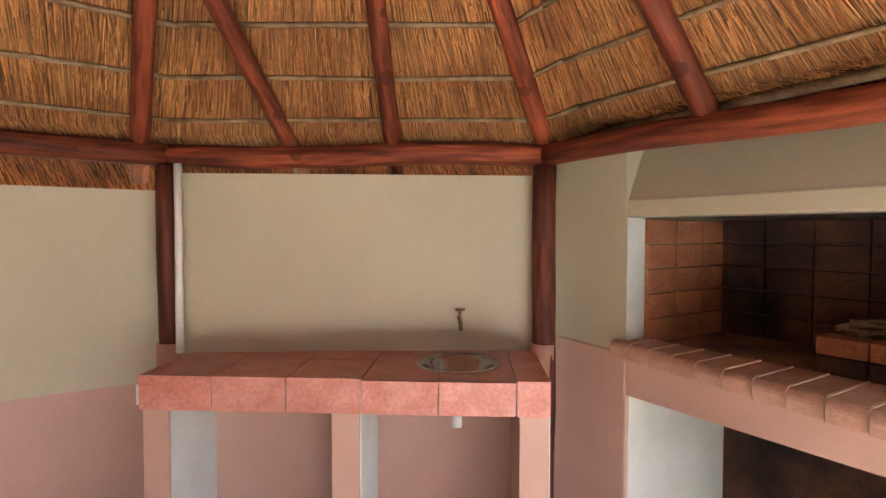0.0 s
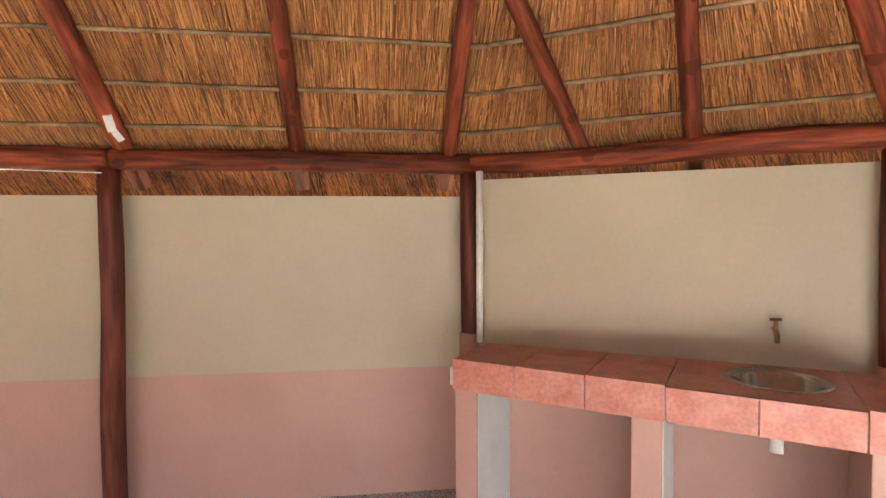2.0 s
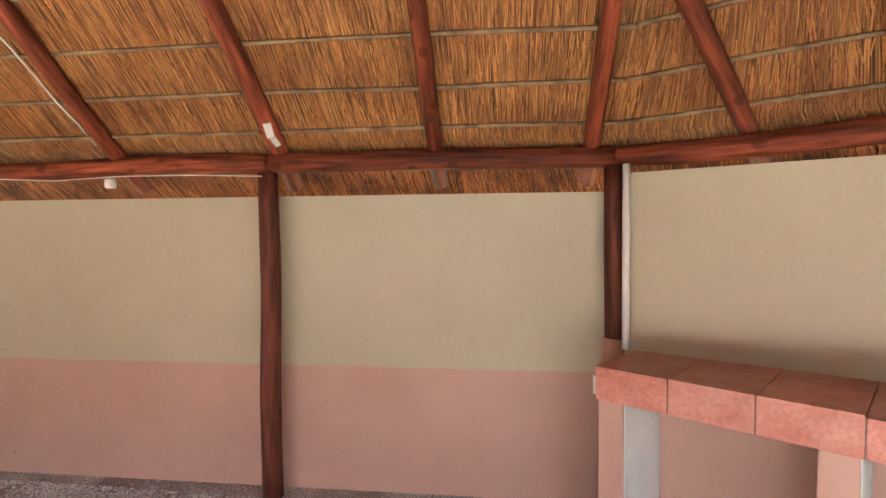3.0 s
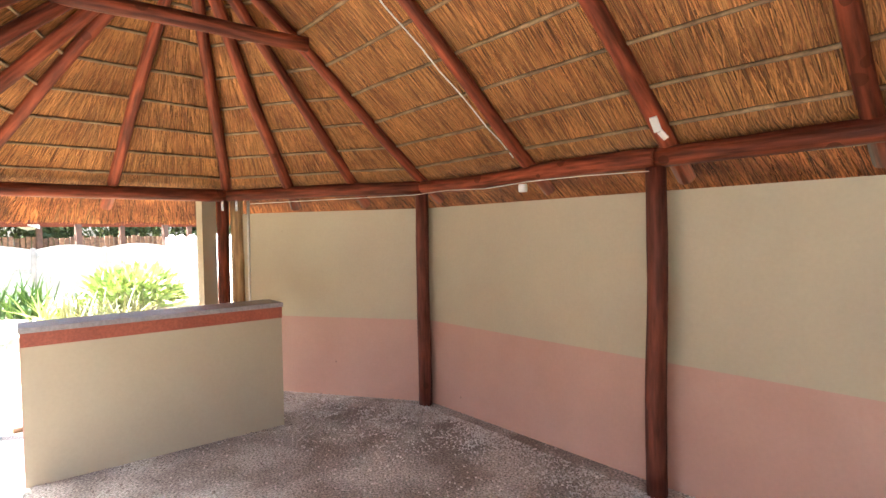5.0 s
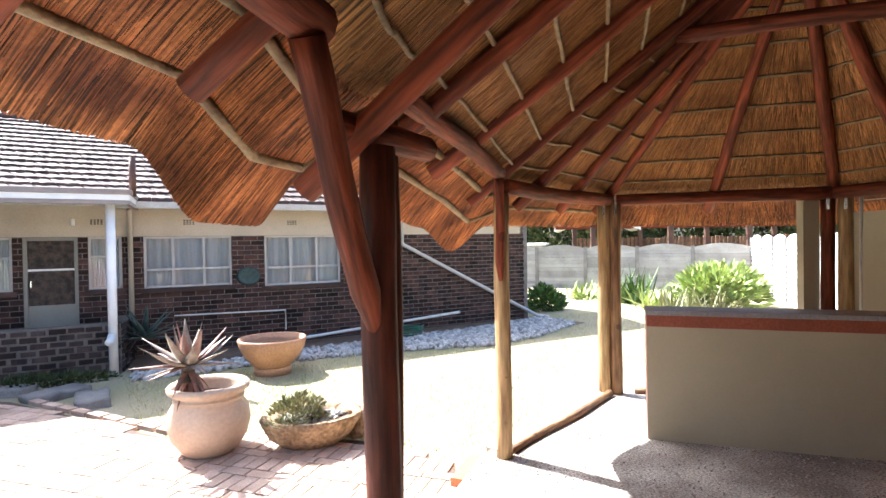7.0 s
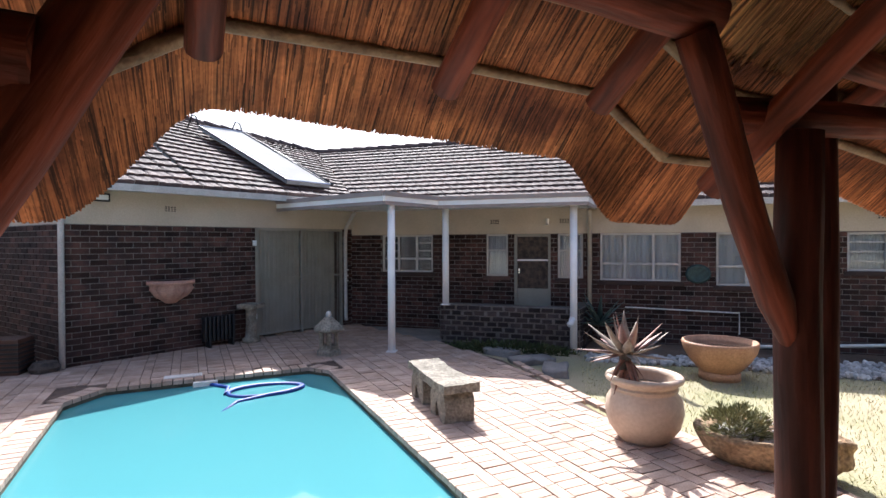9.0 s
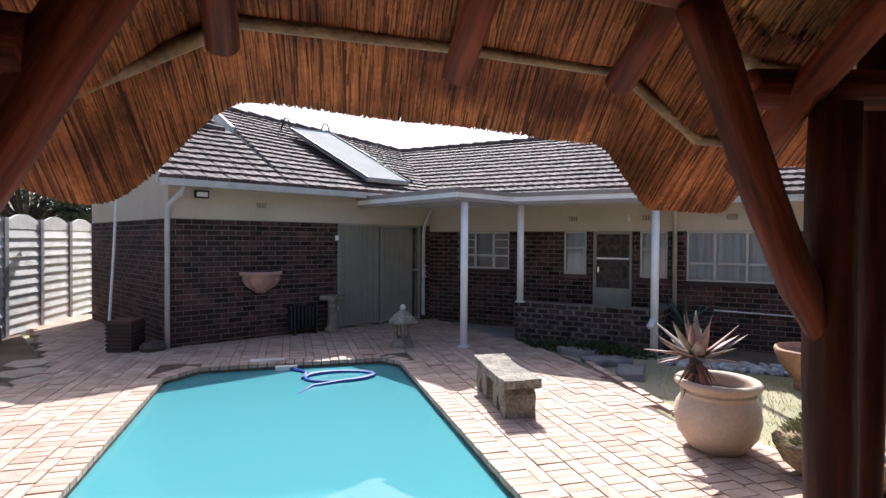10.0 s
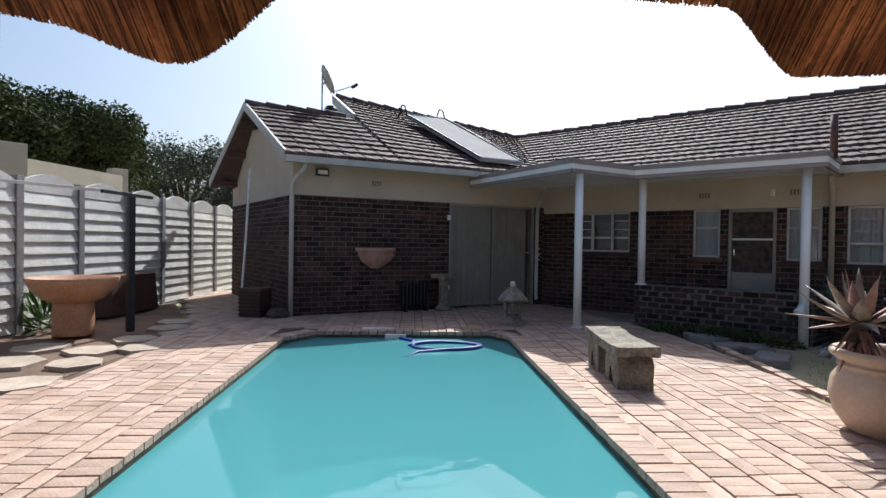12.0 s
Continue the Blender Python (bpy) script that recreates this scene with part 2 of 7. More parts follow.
wnt.links.new(wno.outputs[0], wbp.inputs["Height"])
wnt.links.new(wbp.outputs[0], water_gloss.inputs["Normal"])


# ---- building helpers ----
rnd = random.Random(7)


def thing(name, label, category, group="", kind="", at=(0, 0, 0)):
    ob = new(name)
    ob.location = at
    return tagged(ob, label, category, group, kind)


def finish(name, bm, mat, smooth=False):
    bmesh.ops.recalc_face_normals(bm, faces=bm.faces)
    me = bpy.data.meshes.new(name)
    bm.to_mesh(me)
    bm.free()
    me.materials.append(mat)
    if smooth:
        me.shade_smooth()
    return me


def part(name, bm, mat, parent=None, label="", smooth=False):
    """One mesh object under a thing (or alone); geometry is given in world metres."""
    ob = new(name, finish(name, bm, mat, smooth))
    if parent is not None:
        ob.parent = parent
        base = Vector(parent.location)
        up = parent.parent
        while up is not None:
            base += Vector(up.location)
            up = up.parent
        ob.data.transform(Matrix.Translation(-base))
    if label:
        tagged(ob, label)
    return ob


def alone(name, bm, mat, label, category, group="", kind="", smooth=False):
    return tagged(part(name, bm, mat, None, "", smooth), label, category, group, kind)


def box(x0, x1, y0, y1, z0, z1, m=None, bevel=0.0, bm=None):
    own = bm is None
    bm = bmesh.new() if own else bm
    r = bmesh.ops.create_cube(bm, size=1, matrix=(m or Matrix()) @ Matrix.LocRotScale(((x0 + x1) / 2, (y0 + y1) / 2, (z0 + z1) / 2), None, (abs(x1 - x0), abs(y1 - y0), abs(z1 - z0))))
    if bevel:
        edges = {e for v in r["verts"] for e in v.link_edges}
        bmesh.ops.bevel(bm, geom=list(edges), offset=bevel, segments=2, affect="EDGES", profile=0.6)
    return bm


def tube(points, radii, sides=10, bm=None, rough=0.0, seed=0):
    """A round bar through the points."""
    bm = bm or bmesh.new()
    pts = [Vector(p) for p in points]
    rings = []
    g = random.Random(seed)
    ref = None
    uv = bm.loops.layers.uv.verify()
    shift = g.random() * 7
    mean = (sum(radii) / len(radii)) if isinstance(radii, (list, tuple)) else radii
    along = [0.0]
    for i in range(1, len(pts)):
        along.append(along[-1] + (pts[i] - pts[i - 1]).length)
    for i, p in enumerate(pts):
        d = (pts[min(i + 1, len(pts) - 1)] - pts[max(i - 1, 0)]).normalized()
        if ref is None:
            ref = Vector((0, 0, 1)) if abs(d.z) < 0.9 else Vector((1, 0, 0))
        a = d.cross(ref).normalized()
        ref = a.cross(d).normalized()
        r = radii[i] if isinstance(radii, (list, tuple)) else radii
        rings.append([bm.verts.new(p + (a * math.cos(k * 2 * math.pi / sides) + ref * math.sin(k * 2 * math.pi / sides)) * r * (1 + rough * (g.random() - 0.5))) for k in range(sides)])
    for i in range(len(rings) - 1):
        for k in range(sides):
            f = bm.faces.new((rings[i][k], rings[i][(k + 1) % sides], rings[i + 1][(k + 1) % sides], rings[i + 1][k]))
            c = 2 * math.pi * mean / sides
            for lp, (a, b) in zip(f.loops, ((k, i), (k + 1, i), (k + 1, i + 1), (k, i + 1))):
                lp[uv].uv = (shift + a * c, shift + along[b])
    for cap in (rings[0][::-1], rings[-1]):
        f = bm.faces.new(cap)
        for k, lp in enumerate(f.loops):
            lp[uv].uv = (shift + 0.3 * math.cos(k), shift + 0.05 * math.sin(k))
    return bm


def log(p, q, r0, r1=None, bend=0.012, seed=0, n=9, sides=12):
    """A natural pole from p to q: tapered, a little crooked, with knots."""
    p, q = Vector(p), Vector(q)
    r1 = r1 if r1 is not None else r0
    g = random.Random(seed * 31 + 5)
    d = (q - p).normalized()
    a = d.orthogonal().normalized()
    b = d.cross(a)
    ph, ph2 = g.random() * 6, g.random() * 6
    pts, rad = [], []
    for i in range(n + 1):
        t = i / n
        env = math.sin(math.pi * t)
        pts.append(p.lerp(q, t) + a * bend * env * math.sin(5 * t + ph) + b * bend * env * math.sin(4 * t + ph2))
        rad.append((r0 + (r1 - r0) * t) * (1 + 0.045 * (g.random() - 0.5)))
    return tube(pts, rad, sides, rough=0.06, seed=seed)


def prism(poly, z0, z1, bm=None):
    """A flat-topped body on a plan outline."""
    bm = bm or bmesh.new()
    lo = [bm.verts.new((x, y, z0)) for x, y in poly]
    hi = [bm.verts.new((x, y, z1)) for x, y in poly]
    n = len(poly)
    for i in range(n):
        bm.faces.new((lo[i], lo[(i + 1) % n], hi[(i + 1) % n], hi[i]))
    bm.faces.new(lo[::-1])
    bm.faces.new(hi)
    return bm


def strip_wall(p, q, off0, off1, z0, z1, bm=None):
    """A straight wall from p to q in plan, between two offsets to the left of p->q."""
    p, q = Vector(p[:2]), Vector(q[:2])
    d = (q - p).normalized()
    nrm = Vector((-d.y, d.x))
    poly = [p + nrm * off0, q + nrm * off0, q + nrm * off1, p + nrm * off1]
    return prism([tuple(v) for v in poly], z0, z1, bm)


def lathe(profile, at, sides=32, bm=None, wobble=0.0, seed=1, cap=True):
    bm = bm or bmesh.new()
    g = random.Random(seed)
    rings = []
    for r, z in profile:
        rings.append([bm.verts.new((at[0] + math.cos(k * 2 * math.pi / sides) * r * (1 + wobble * (g.random() - 0.5)), at[1] + math.sin(k * 2 * math.pi / sides) * r * (1 + wobble * (g.random() - 0.5)), at[2] + z)) for k in range(sides)])
    for i in range(len(rings) - 1):
        for k in range(sides):
            bm.faces.new((rings[i][k], rings[i][(k + 1) % sides], rings[i + 1][(k + 1) % sides], rings[i + 1][k]))
    if cap and profile[0][0] > 1e-4:
        bm.faces.new(rings[0][::-1])
    if profile[-1][0] > 1e-4:
        bm.faces.new(rings[-1])
    return bm


def frame_matrix(origin, xdir):
    """Axes on a wall: x along xdir in plan, y out to its left, z up."""
    d = Vector((xdir[0], xdir[1], 0)).normalized()
    return Matrix((( d.x, -d.y, 0, origin[0]), (d.y, d.x, 0, origin[1]), (0, 0, 1, origin[2] if len(origin) > 2 else 0), (0, 0, 0, 1)))


def lerp2(a, b, t):
    return (a[0] + (b[0] - a[0]) * t, a[1] + (b[1] - a[1]) * t)


# ---- plan ----
P0, P1, P2, P3, P4 = (-1.07, 2.08), (-3.06, 1.87), (-4.57, 0.58), (-6.33, -0.81), (-6.95, -2.80)
P5, P6, P7, P8, P9 = (-5.70, -4.33), (-3.73, -3.73), (-2.00, -2.32), (-0.50, -1.13), (0.20, 0.52)
RIDGE_A, RIDGE_B = Vector((-1.78, 0.36)), Vector((-5.03, -2.27))
RIDGE_Z = 3.62
BEAM_Z = 1.985
N = Vector((0.63, -0.777))
OUT_Z = -0.10

# ---- lapa floor and walls ----
floor_poly = [(-0.85, 2.45), (-3.2, 2.15), (-6.6, -0.6), (-7.25, -2.85), (-5.85, -4.5), (-3.62, -3.86), (-2.6, -3.15), (-1.85, -2.6), (-0.3, -1.3), (0.6, 0.5)]
alone("floor", prism(floor_poly, -0.30, 0.0), SCREED, "grey brown gravelly screed floor, worn and dusty", "floor", kind="structure")


def two_tone_wall(name, p, q, off0, off1, split, top, label):
    t = thing(name, label, "wall", kind="structure")
    part("lower_wall", strip_wall(p, q, off0, off1, -0.05, split), PINK, t, "terracotta painted plaster")
    part("upper_wall", strip_wall(p, q, off0, off1, split, top), CREAM, t, "cream painted plaster")
    return t


def ext(p, q, e0, e1):
    p, q = Vector(p), Vector(q)
    d = (q - p).normalized()
    return tuple(p - d * e0), tuple(q + d * e1)


PINK_Z = 0.765
a, b = ext(P3, P1, 0.05, 0.05)
two_tone_wall("wall_back", a, b, 0.085, 0.20, PINK_Z, 1.80, "long plastered wall, cream above a terracotta dado")
a, b = ext(P4, P3, 0.0, 0.03)
two_tone_wall("wall_end", a, b, 0.085, 0.20, PINK_Z, 1.80, "plastered end wall, cream above a terracotta dado")
sink_line = ext((-2.98, 1.83), (-1.12, 2.14), 0.0, 0.0)
two_tone_wall("wall_sink", sink_line[0], sink_line[1], 0.0, 0.14, 0.90, 1.885, "plastered wall behind the tiled counter, cream above terracotta")

# ---- roof surface ----
# ring point, underside height over the ring, eave point
RIM = [
    (P5, 2.10, (-6.05, -5.00, 1.75)),
    (lerp2(P5, P6, 0.7), 2.10, (-4.50, -4.85, 1.75)),
    (P6, 2.08, (-3.80, -4.50, 1.53)),
    (lerp2(P6, P7, 0.25), 2.12, (-3.25, -4.10, 1.72)),
    (lerp2(P6, P7, 0.6), 2.18, (-2.40, -3.50, 1.90)),
    (lerp2(P6, P7, 0.9), 2.18, (-1.98, -3.15, 1.88)),
    (lerp2(P7, P6, 0.04), 2.17, (-1.80, -3.05, 1.69)),
    (lerp2(P7, P8, 0.04), 2.19, (-1.57, -2.98, 1.70)),
    (lerp2(P7, P8, 0.22), 2.34, (-1.33, -2.95, 1.975)),
    (lerp2(P7, P8, 0.5), 2.36, (-0.78, -2.56, 2.015)),
    (lerp2(P7, P8, 0.78), 2.34, (-0.24, -2.18, 2.055)),
    (P8, 2.17, (-0.02, -1.75, 1.672)),
    (lerp2(P8, P9, 0.12), 2.13, (0.215, -1.475, 1.76)),
    (lerp2(P8, P9, 0.3), 2.10, (0.45, -1.00, 1.80)),
    (P9, 2.12, (0.95, 0.60, 2.08)),
    (lerp2(P9, P0, 0.86), 2.12, (-0.30, 2.45, 2.04)),
    (P0, 2.10, (-0.80, 2.85, 1.66)),
    (P1, 2.10, (-3.30, 2.60, 1.62)),
    (P2, 2.10, (-5.05, 1.17, 1.62)),
    (P3, 2.10, (-6.85, -0.25, 1.62)),
    (P4, 2.10, (-7.65, -2.90, 1.72)),
]
M = len(RIM)


def rim_at(s):
    """Ring point with its underside height, and eave point, at s (0..M) round the roof."""
    i = int(math.floor(s)) % M
    f = s - math.floor(s)
    g = f * f * (3 - 2 * f)
    (ra, za, ea), (rb, zb, eb) = RIM[i], RIM[(i + 1) % M]
    ring = Vector((ra[0] + (rb[0] - ra[0]) * f, ra[1] + (rb[1] - ra[1]) * f, za + (zb - za) * g))
    eave = Vector((ea[0] + (eb[0] - ea[0]) * f, ea[1] + (eb[1] - ea[1]) * f, ea[2] + (eb[2] - ea[2]) * g))
    return ring, eave


def ridge_for(p):
    ax = RIDGE_B - RIDGE_A
    t = max(0.0, min(1.0, (Vector((p.x, p.y)) - RIDGE_A).dot(ax) / ax.length_squared))
    q = RIDGE_A + ax * t
    return Vector((q.x, q.y, RIDGE_Z + 0.06))


def under(s, v):
    """A point of the thatch's underside: v 0 at the ridge, 1 over the ring beam, 2 at the eave."""
    ring, eave = rim_at(s)
    if v <= 1:
        p = ridge_for(ring).lerp(ring, v)
    else:
        k = v - 1
        p = ring.lerp(eave, k)
        p.z += 0.05 * math.sin(math.pi * k)
    return p


roof = thing("thatched_roof", "reed thatch roof on red-stained gum pole rafters", "roof", at=(-3.4, -0.96, 2.0))
LEN = []
total = 0.0
for i in range(M):
    LEN.append(total)
    total += (Vector(RIM[(i + 1) % M][2][:2]) - Vector(RIM[i][2][:2])).length
LEN.append(total)


def s_of(length):
    for i in range(M):
        if length <= LEN[i + 1]:
            return i + (length - LEN[i]) / (LEN[i + 1] - LEN[i])
    return M - 1e-6


def thatch_mesh():
    ns, vs = 320, [0, 0.12, 0.25, 0.38, 0.5, 0.62, 0.75, 0.88, 1.0, 1.15, 1.3, 1.45, 1.6, 1.75, 1.88, 1.96, 2.0]
    verts, faces, uvs = [], [], []
    grid = {}
    for layer in (0, 1):
        for i in range(ns):
            length = total * i / ns
            s = s_of(length)
            for j, v in enumerate(vs):
                p = under(s, v)
                w = noise.noise(Vector((p.x * 3.1, p.y * 3.1, p.z * 3.1))) * 0.014 + noise.noise(Vector((p.x * 17, p.y * 17, v * 2))) * 0.012
                if layer:
                    p = p + Vector((0, 0, 0.21 + (0.06 if v < 1.8 else 0.0)))
                    if v > 1.9:
                        p.z -= 0.06
                elif v > 1.7:
                    p.z += w * 0.5
                p.z += w
                grid[layer, i, j] = len(verts)
                verts.append(p)
    dist = [0, 0.27, 0.56, 0.85, 1.12, 1.4, 1.7, 2.0, 2.25, 2.37, 2.49, 2.61, 2.73, 2.85, 2.95, 3.0, 3.05]
    def quad(a, b, c, d, u0, u1, v0, v1, flip):
        f, t = [a, b, c, d], [(u0, v0), (u1, v0), (u1, v1), (u0, v1)]
        if flip:
            f, t = f[::-1], t[::-1]
        faces.append(f)
        uvs.extend(t)
    for i in range(ns):
        k = (i + 1) % ns
        u0, u1 = total * i / ns, total * (i + 1) / ns
        for j in range(len(vs) - 1):
            for layer in (0, 1):
                quad(grid[layer, i, j], grid[layer, k, j], grid[layer, k, j + 1], grid[layer, i, j + 1], u0, u1, dist[j], dist[j + 1], layer == 0)
        j = len(vs) - 1
        quad(grid[0, i, j], grid[0, k, j], grid[1, k, j], grid[1, i, j], u0, u1, 3.05, 3.25, False)
    me = bpy.data.meshes.new("thatch")
    me.from_pydata([tuple(p) for p in verts], [], faces)
    uv = me.uv_layers.new(name="UVMap")
    uv.data.foreach_set("uv", [c for t in uvs for c in t])
    me.materials.append(THATCH)
    me.shade_smooth()
    me.transform(Matrix.Translation(-Vector(roof.location)))
    ob = new("thatch", me)
    ob.parent = roof
    return tagged(ob, "golden brown reed thatch, combed and trimmed at the eave")


thatch_mesh()


def reed_mesh():
    """Loose reeds along the underside and the cut eave, far too many to count."""
    g = random.Random(11)
    verts, faces = [], []

    def reed(p, q, w, side):
        b = len(verts)
        o = side * w
        up = (q - p).cross(side).normalized() * w
        for e in (p, q):
            verts.extend([tuple(e - o), tuple(e + o), tuple(e + up)])
        faces.extend([(b, b + 1, b + 4, b + 3), (b + 1, b + 2, b + 5, b + 4), (b + 2, b, b + 3, b + 5)])
    for _ in range(52000):
        s = s_of(g.random() * total)
        v = g.random() ** 0.8 * 1.75
        dv = 0.04 + 0.05 * g.random()
        p, q = under(s, v), under(s + (g.random() - 0.5) * 0.03, min(v + dv, 2.0))
        drop = Vector((0, 0, -0.004 - 0.014 * g.random()))
        d = (q - p)
        side = Vector((-d.y, d.x, 0)).normalized()
        reed(p + drop * 0.3, q + drop, 0.0017 + 0.0017 * g.random(), side)
    def keep(name, mat, label):
        me = bpy.data.meshes.new(name)
        me.from_pydata(verts, [], faces)
        me.materials.append(mat)
        me.transform(Matrix.Translation(-Vector(roof.location)))
        ob = new(name, me)
        ob.parent = roof
        tagged(ob, label, kind="stuff")

    keep("reeds", REED, "loose reed ends")
    verts.clear()
    faces.clear()
    for k in range(64000):
        s = 1.5 + 11 * g.random() if k % 3 else s_of(g.random() * total)
        v0 = 1.15 + 0.6 * g.random()
        lift = Vector((0, 0, 0.17 * g.random() if k % 4 == 0 else -0.022 * g.random()))
        p, q = under(s, v0) + lift, under(s + (g.random() - 0.5) * 0.05, min(2.0, v0 + 0.45)) + lift
        d = (q - p)
        if v0 > 1.55:
            q = q + d.normalized() * (0.010 * g.random())
        side = Vector((-d.y, d.x, 0)).normalized()
        reed(p, q, 0.0017 + 0.0014 * g.random(), side)
    keep("eave_reeds", EAVE_REED, "trimmed red brown reeds at the eave")


reed_mesh()


# ---- posts, ring beam, rafters ----
def post(name, p, r, top, mat, label, base=0.0, seed=1, group=""):
    return alone(name, log((p[0], p[1], base - 0.02), (p[0], p[1], top), r * 1.04, r, 0.008, seed), mat, label, "post", group, smooth=True)


for k, p in enumerate((P1, P2, P3)):
    post("wall_post", p, 0.058, 1.93, DARK_WOOD, "dark brown stained pole post against the plastered wall", seed=20 + k, group="wall posts")
post("corner_post", P0, 0.062, 1.93, DARK_WOOD, "dark brown stained pole post beside the fireplace", seed=24)
post("corner_post", P9, 0.062, 1.93, DARK_WOOD, "dark brown stained pole post at the fireplace end", seed=25)
for k, (p, q) in enumerate((((-5.65, -4.37), (-5.715, -4.275)), ((-7.00, -2.72), (-6.955, -2.845)))):
    post("gum_pole", p, 0.064, 1.95, GUM_WOOD, "pale weathered gum pole post, double with its neighbour", seed=30 + k, group="gum poles")
    post("gum_pole", q, 0.058, 1.95, BROWN_GUM if k == 0 else RED_WOOD, "brown knotty gum pole post beside its twin", seed=33 + k, group="gum poles")
post("gum_pole", P6, 0.057, 1.93, GUM_WOOD, "pale weathered gum pole post with a kerb log at its foot", seed=36, group="gum poles")
post("entrance_post", P7, 0.06, 1.90, DARK_WOOD, "thick red brown stained entrance post", seed=40, group="entrance posts", base=-0.1)
post("entrance_post", (-2.12, -2.47), 0.036, 2.10, DARK_WOOD, "dark slender post behind the entrance post", seed=41, group="entrance posts", base=-0.1)
post("entrance_post", (-0.447, -1.106), 0.056, 1.83, DARK_WOOD, "thick red brown stained entrance post", seed=42, group="entrance posts", base=-0.1)
post("entrance_post", (-0.27, -1.24), 0.034, 2.10, DARK_WOOD, "dark slender post behind the entrance post", seed=43, group="entrance posts", base=-0.1)


def brace(name, p, q, r, seed):
    return alone(name, tube([Vector(p).lerp(Vector(q), t) + Vector((0.007, -0.005, 0)) * math.sin(t * 4 + seed) * math.sin(math.pi * t) for t in [k / 12 for k in range(13)]], [r * min(1.0, 0.45 + 3.2 * k / 12) * (1 + 0.025 * math.sin(k * 1.3)) for k in range(13)], 16, rough=0.015, seed=seed), RED_WOOD, "red brown stained slanting pole brace with a tapered foot", "brace", "entrance braces", smooth=True)


brace("pole_brace", (-1.97, -2.30, 1.30), (-1.66, -2.03, 2.10), 0.047, 50)
brace("pole_brace", (-0.434, -1.085, 1.34), (-0.755, -1.345, 2.10), 0.055, 51)
brace("pole_brace", (-3.69, -3.70, 1.30), (-3.58, -3.58, 2.02), 0.033, 52)

seed = 60
for p, q in ((P0, P1), (P1, P2), (P2, P3), (P3, P4), (P4, P5), (P5, P6), (P9, P0), (P8, P9)):
    e0, e1 = ext(p, q, 0.0, -0.02)
    seed += 1
    part("ring_beam", log((*e0, BEAM_Z), (*e1, BEAM_Z), 0.062, 0.058, 0.015, seed, 12), RED_WOOD, roof, "red brown stained pole beam", smooth=True)
part("lintel_beam", log((-1.70, -2.07, 2.15), (-0.60, -1.22, 2.17), 0.065, 0.06, 0.015, 81, 12), RED_WOOD, roof, "", smooth=True)
part("lintel_beam", log((-2.15, -2.48, 2.16), (-3.62, -3.62, 2.06), 0.05, 0.05, 0.012, 82, 12), RED_WOOD, roof, "", smooth=True)
part("bearer_log", log((-1.80, -2.28, 1.95), (-2.32, -2.52, 1.95), 0.055, 0.05, 0.005, 83, 5), RED_WOOD, roof, "", smooth=True)
part("bearer_log", log((-0.645, -1.230, 1.85), (-0.22, -0.94, 1.87), 0.058, 0.055, 0.005, 84, 5), RED_WOOD, roof, "", smooth=True)
part("collar_beam", log((-4.70, -2.93, 3.01), (-5.24, -1.56, 2.89), 0.055, 0.05, 0.012, 85), RED_WOOD, roof, "", smooth=True)
part("ridge_beam", log((RIDGE_A.x, RIDGE_A.y, RIDGE_Z - 0.05), (RIDGE_B.x, RIDGE_B.y, RIDGE_Z - 0.05), 0.06, 0.06, 0.012, 86), RED_WOOD, roof, "", smooth=True)


def rafter(p, top, tail, r, seed):
    """From a ridge point over the ring to its tail past the ring."""
    part("rafter", log(top, tail, r * 0.85, r, 0.016, seed, 12), RED_WOOD, roof, smooth=True)


def ring_rafter(p, t_tail, seed, r=0.05, rise=0.085):
    q = Vector((p[0], p[1], 2.10))
    rg = ridge_for(q) - Vector((0, 0, 0.10))
    lo = Vector((p[0], p[1], BEAM_Z + rise - 0.01))
    tail = lo + (lo - rg).normalized() * t_tail
    rafter(p, rg, tail, r, seed)


RAFTERS = [(P0, 0), (lerp2(P1, P2, 0.06), 0), (lerp2(P2, P1, 0.035), 0), (P3, 0), (P4, 0), (P5, 0), (P6, 0), (P9, 0),
           (lerp2(P1, P0, 0.60), 0), (lerp2(P0, P9, 0.44), 0),
           (lerp2(P1, P2, 0.5), 0), (lerp2(P2, P3, 0.43), 0),
           (lerp2(P3, P4, 0.33), 0), (lerp2(P3, P4, 0.66), 0), (lerp2(P4, P5, 0.5), 0),
           (lerp2(P5, P6, 0.36), 0), (lerp2(P5, P6, 0.7), 0), (lerp2(P8, P9, 0.5), 0),
           (lerp2(P6, P7, 0.4), 0.1), (lerp2(P6, P7, 0.75), 0.1)]
for k, (p, up) in enumerate(RAFTERS):
    ring_rafter(p, 0.08 if p[0] > -1.3 and p[1] > -0.8 else 0.30, 100 + k, 0.047 + 0.008 * rnd.random(), 0.085 + up)
for k, tail in enumerate(((-0.47, -1.81, 2.08), (-1.00, -2.22, 2.06), (-1.46, -2.45, 2.04), (-1.80, -2.46, 1.76))):
    q = Vector((tail[0] - 0.4, tail[1] + 0.5, 2.2))
    rg = ridge_for(q) - Vector((0, 0, 0.10))
    rafter(None, rg, Vector(tail), 0.046, 140 + k)

q = lerp2(P1, P0, 0.27)
rg = RIDGE_A.lerp(RIDGE_B, 0.22)
rafter(None, Vector((rg.x, rg.y, RIDGE_Z - 0.04)), Vector((q[0] + 0.09, q[1] + 0.25, 1.93)), 0.047, 150)

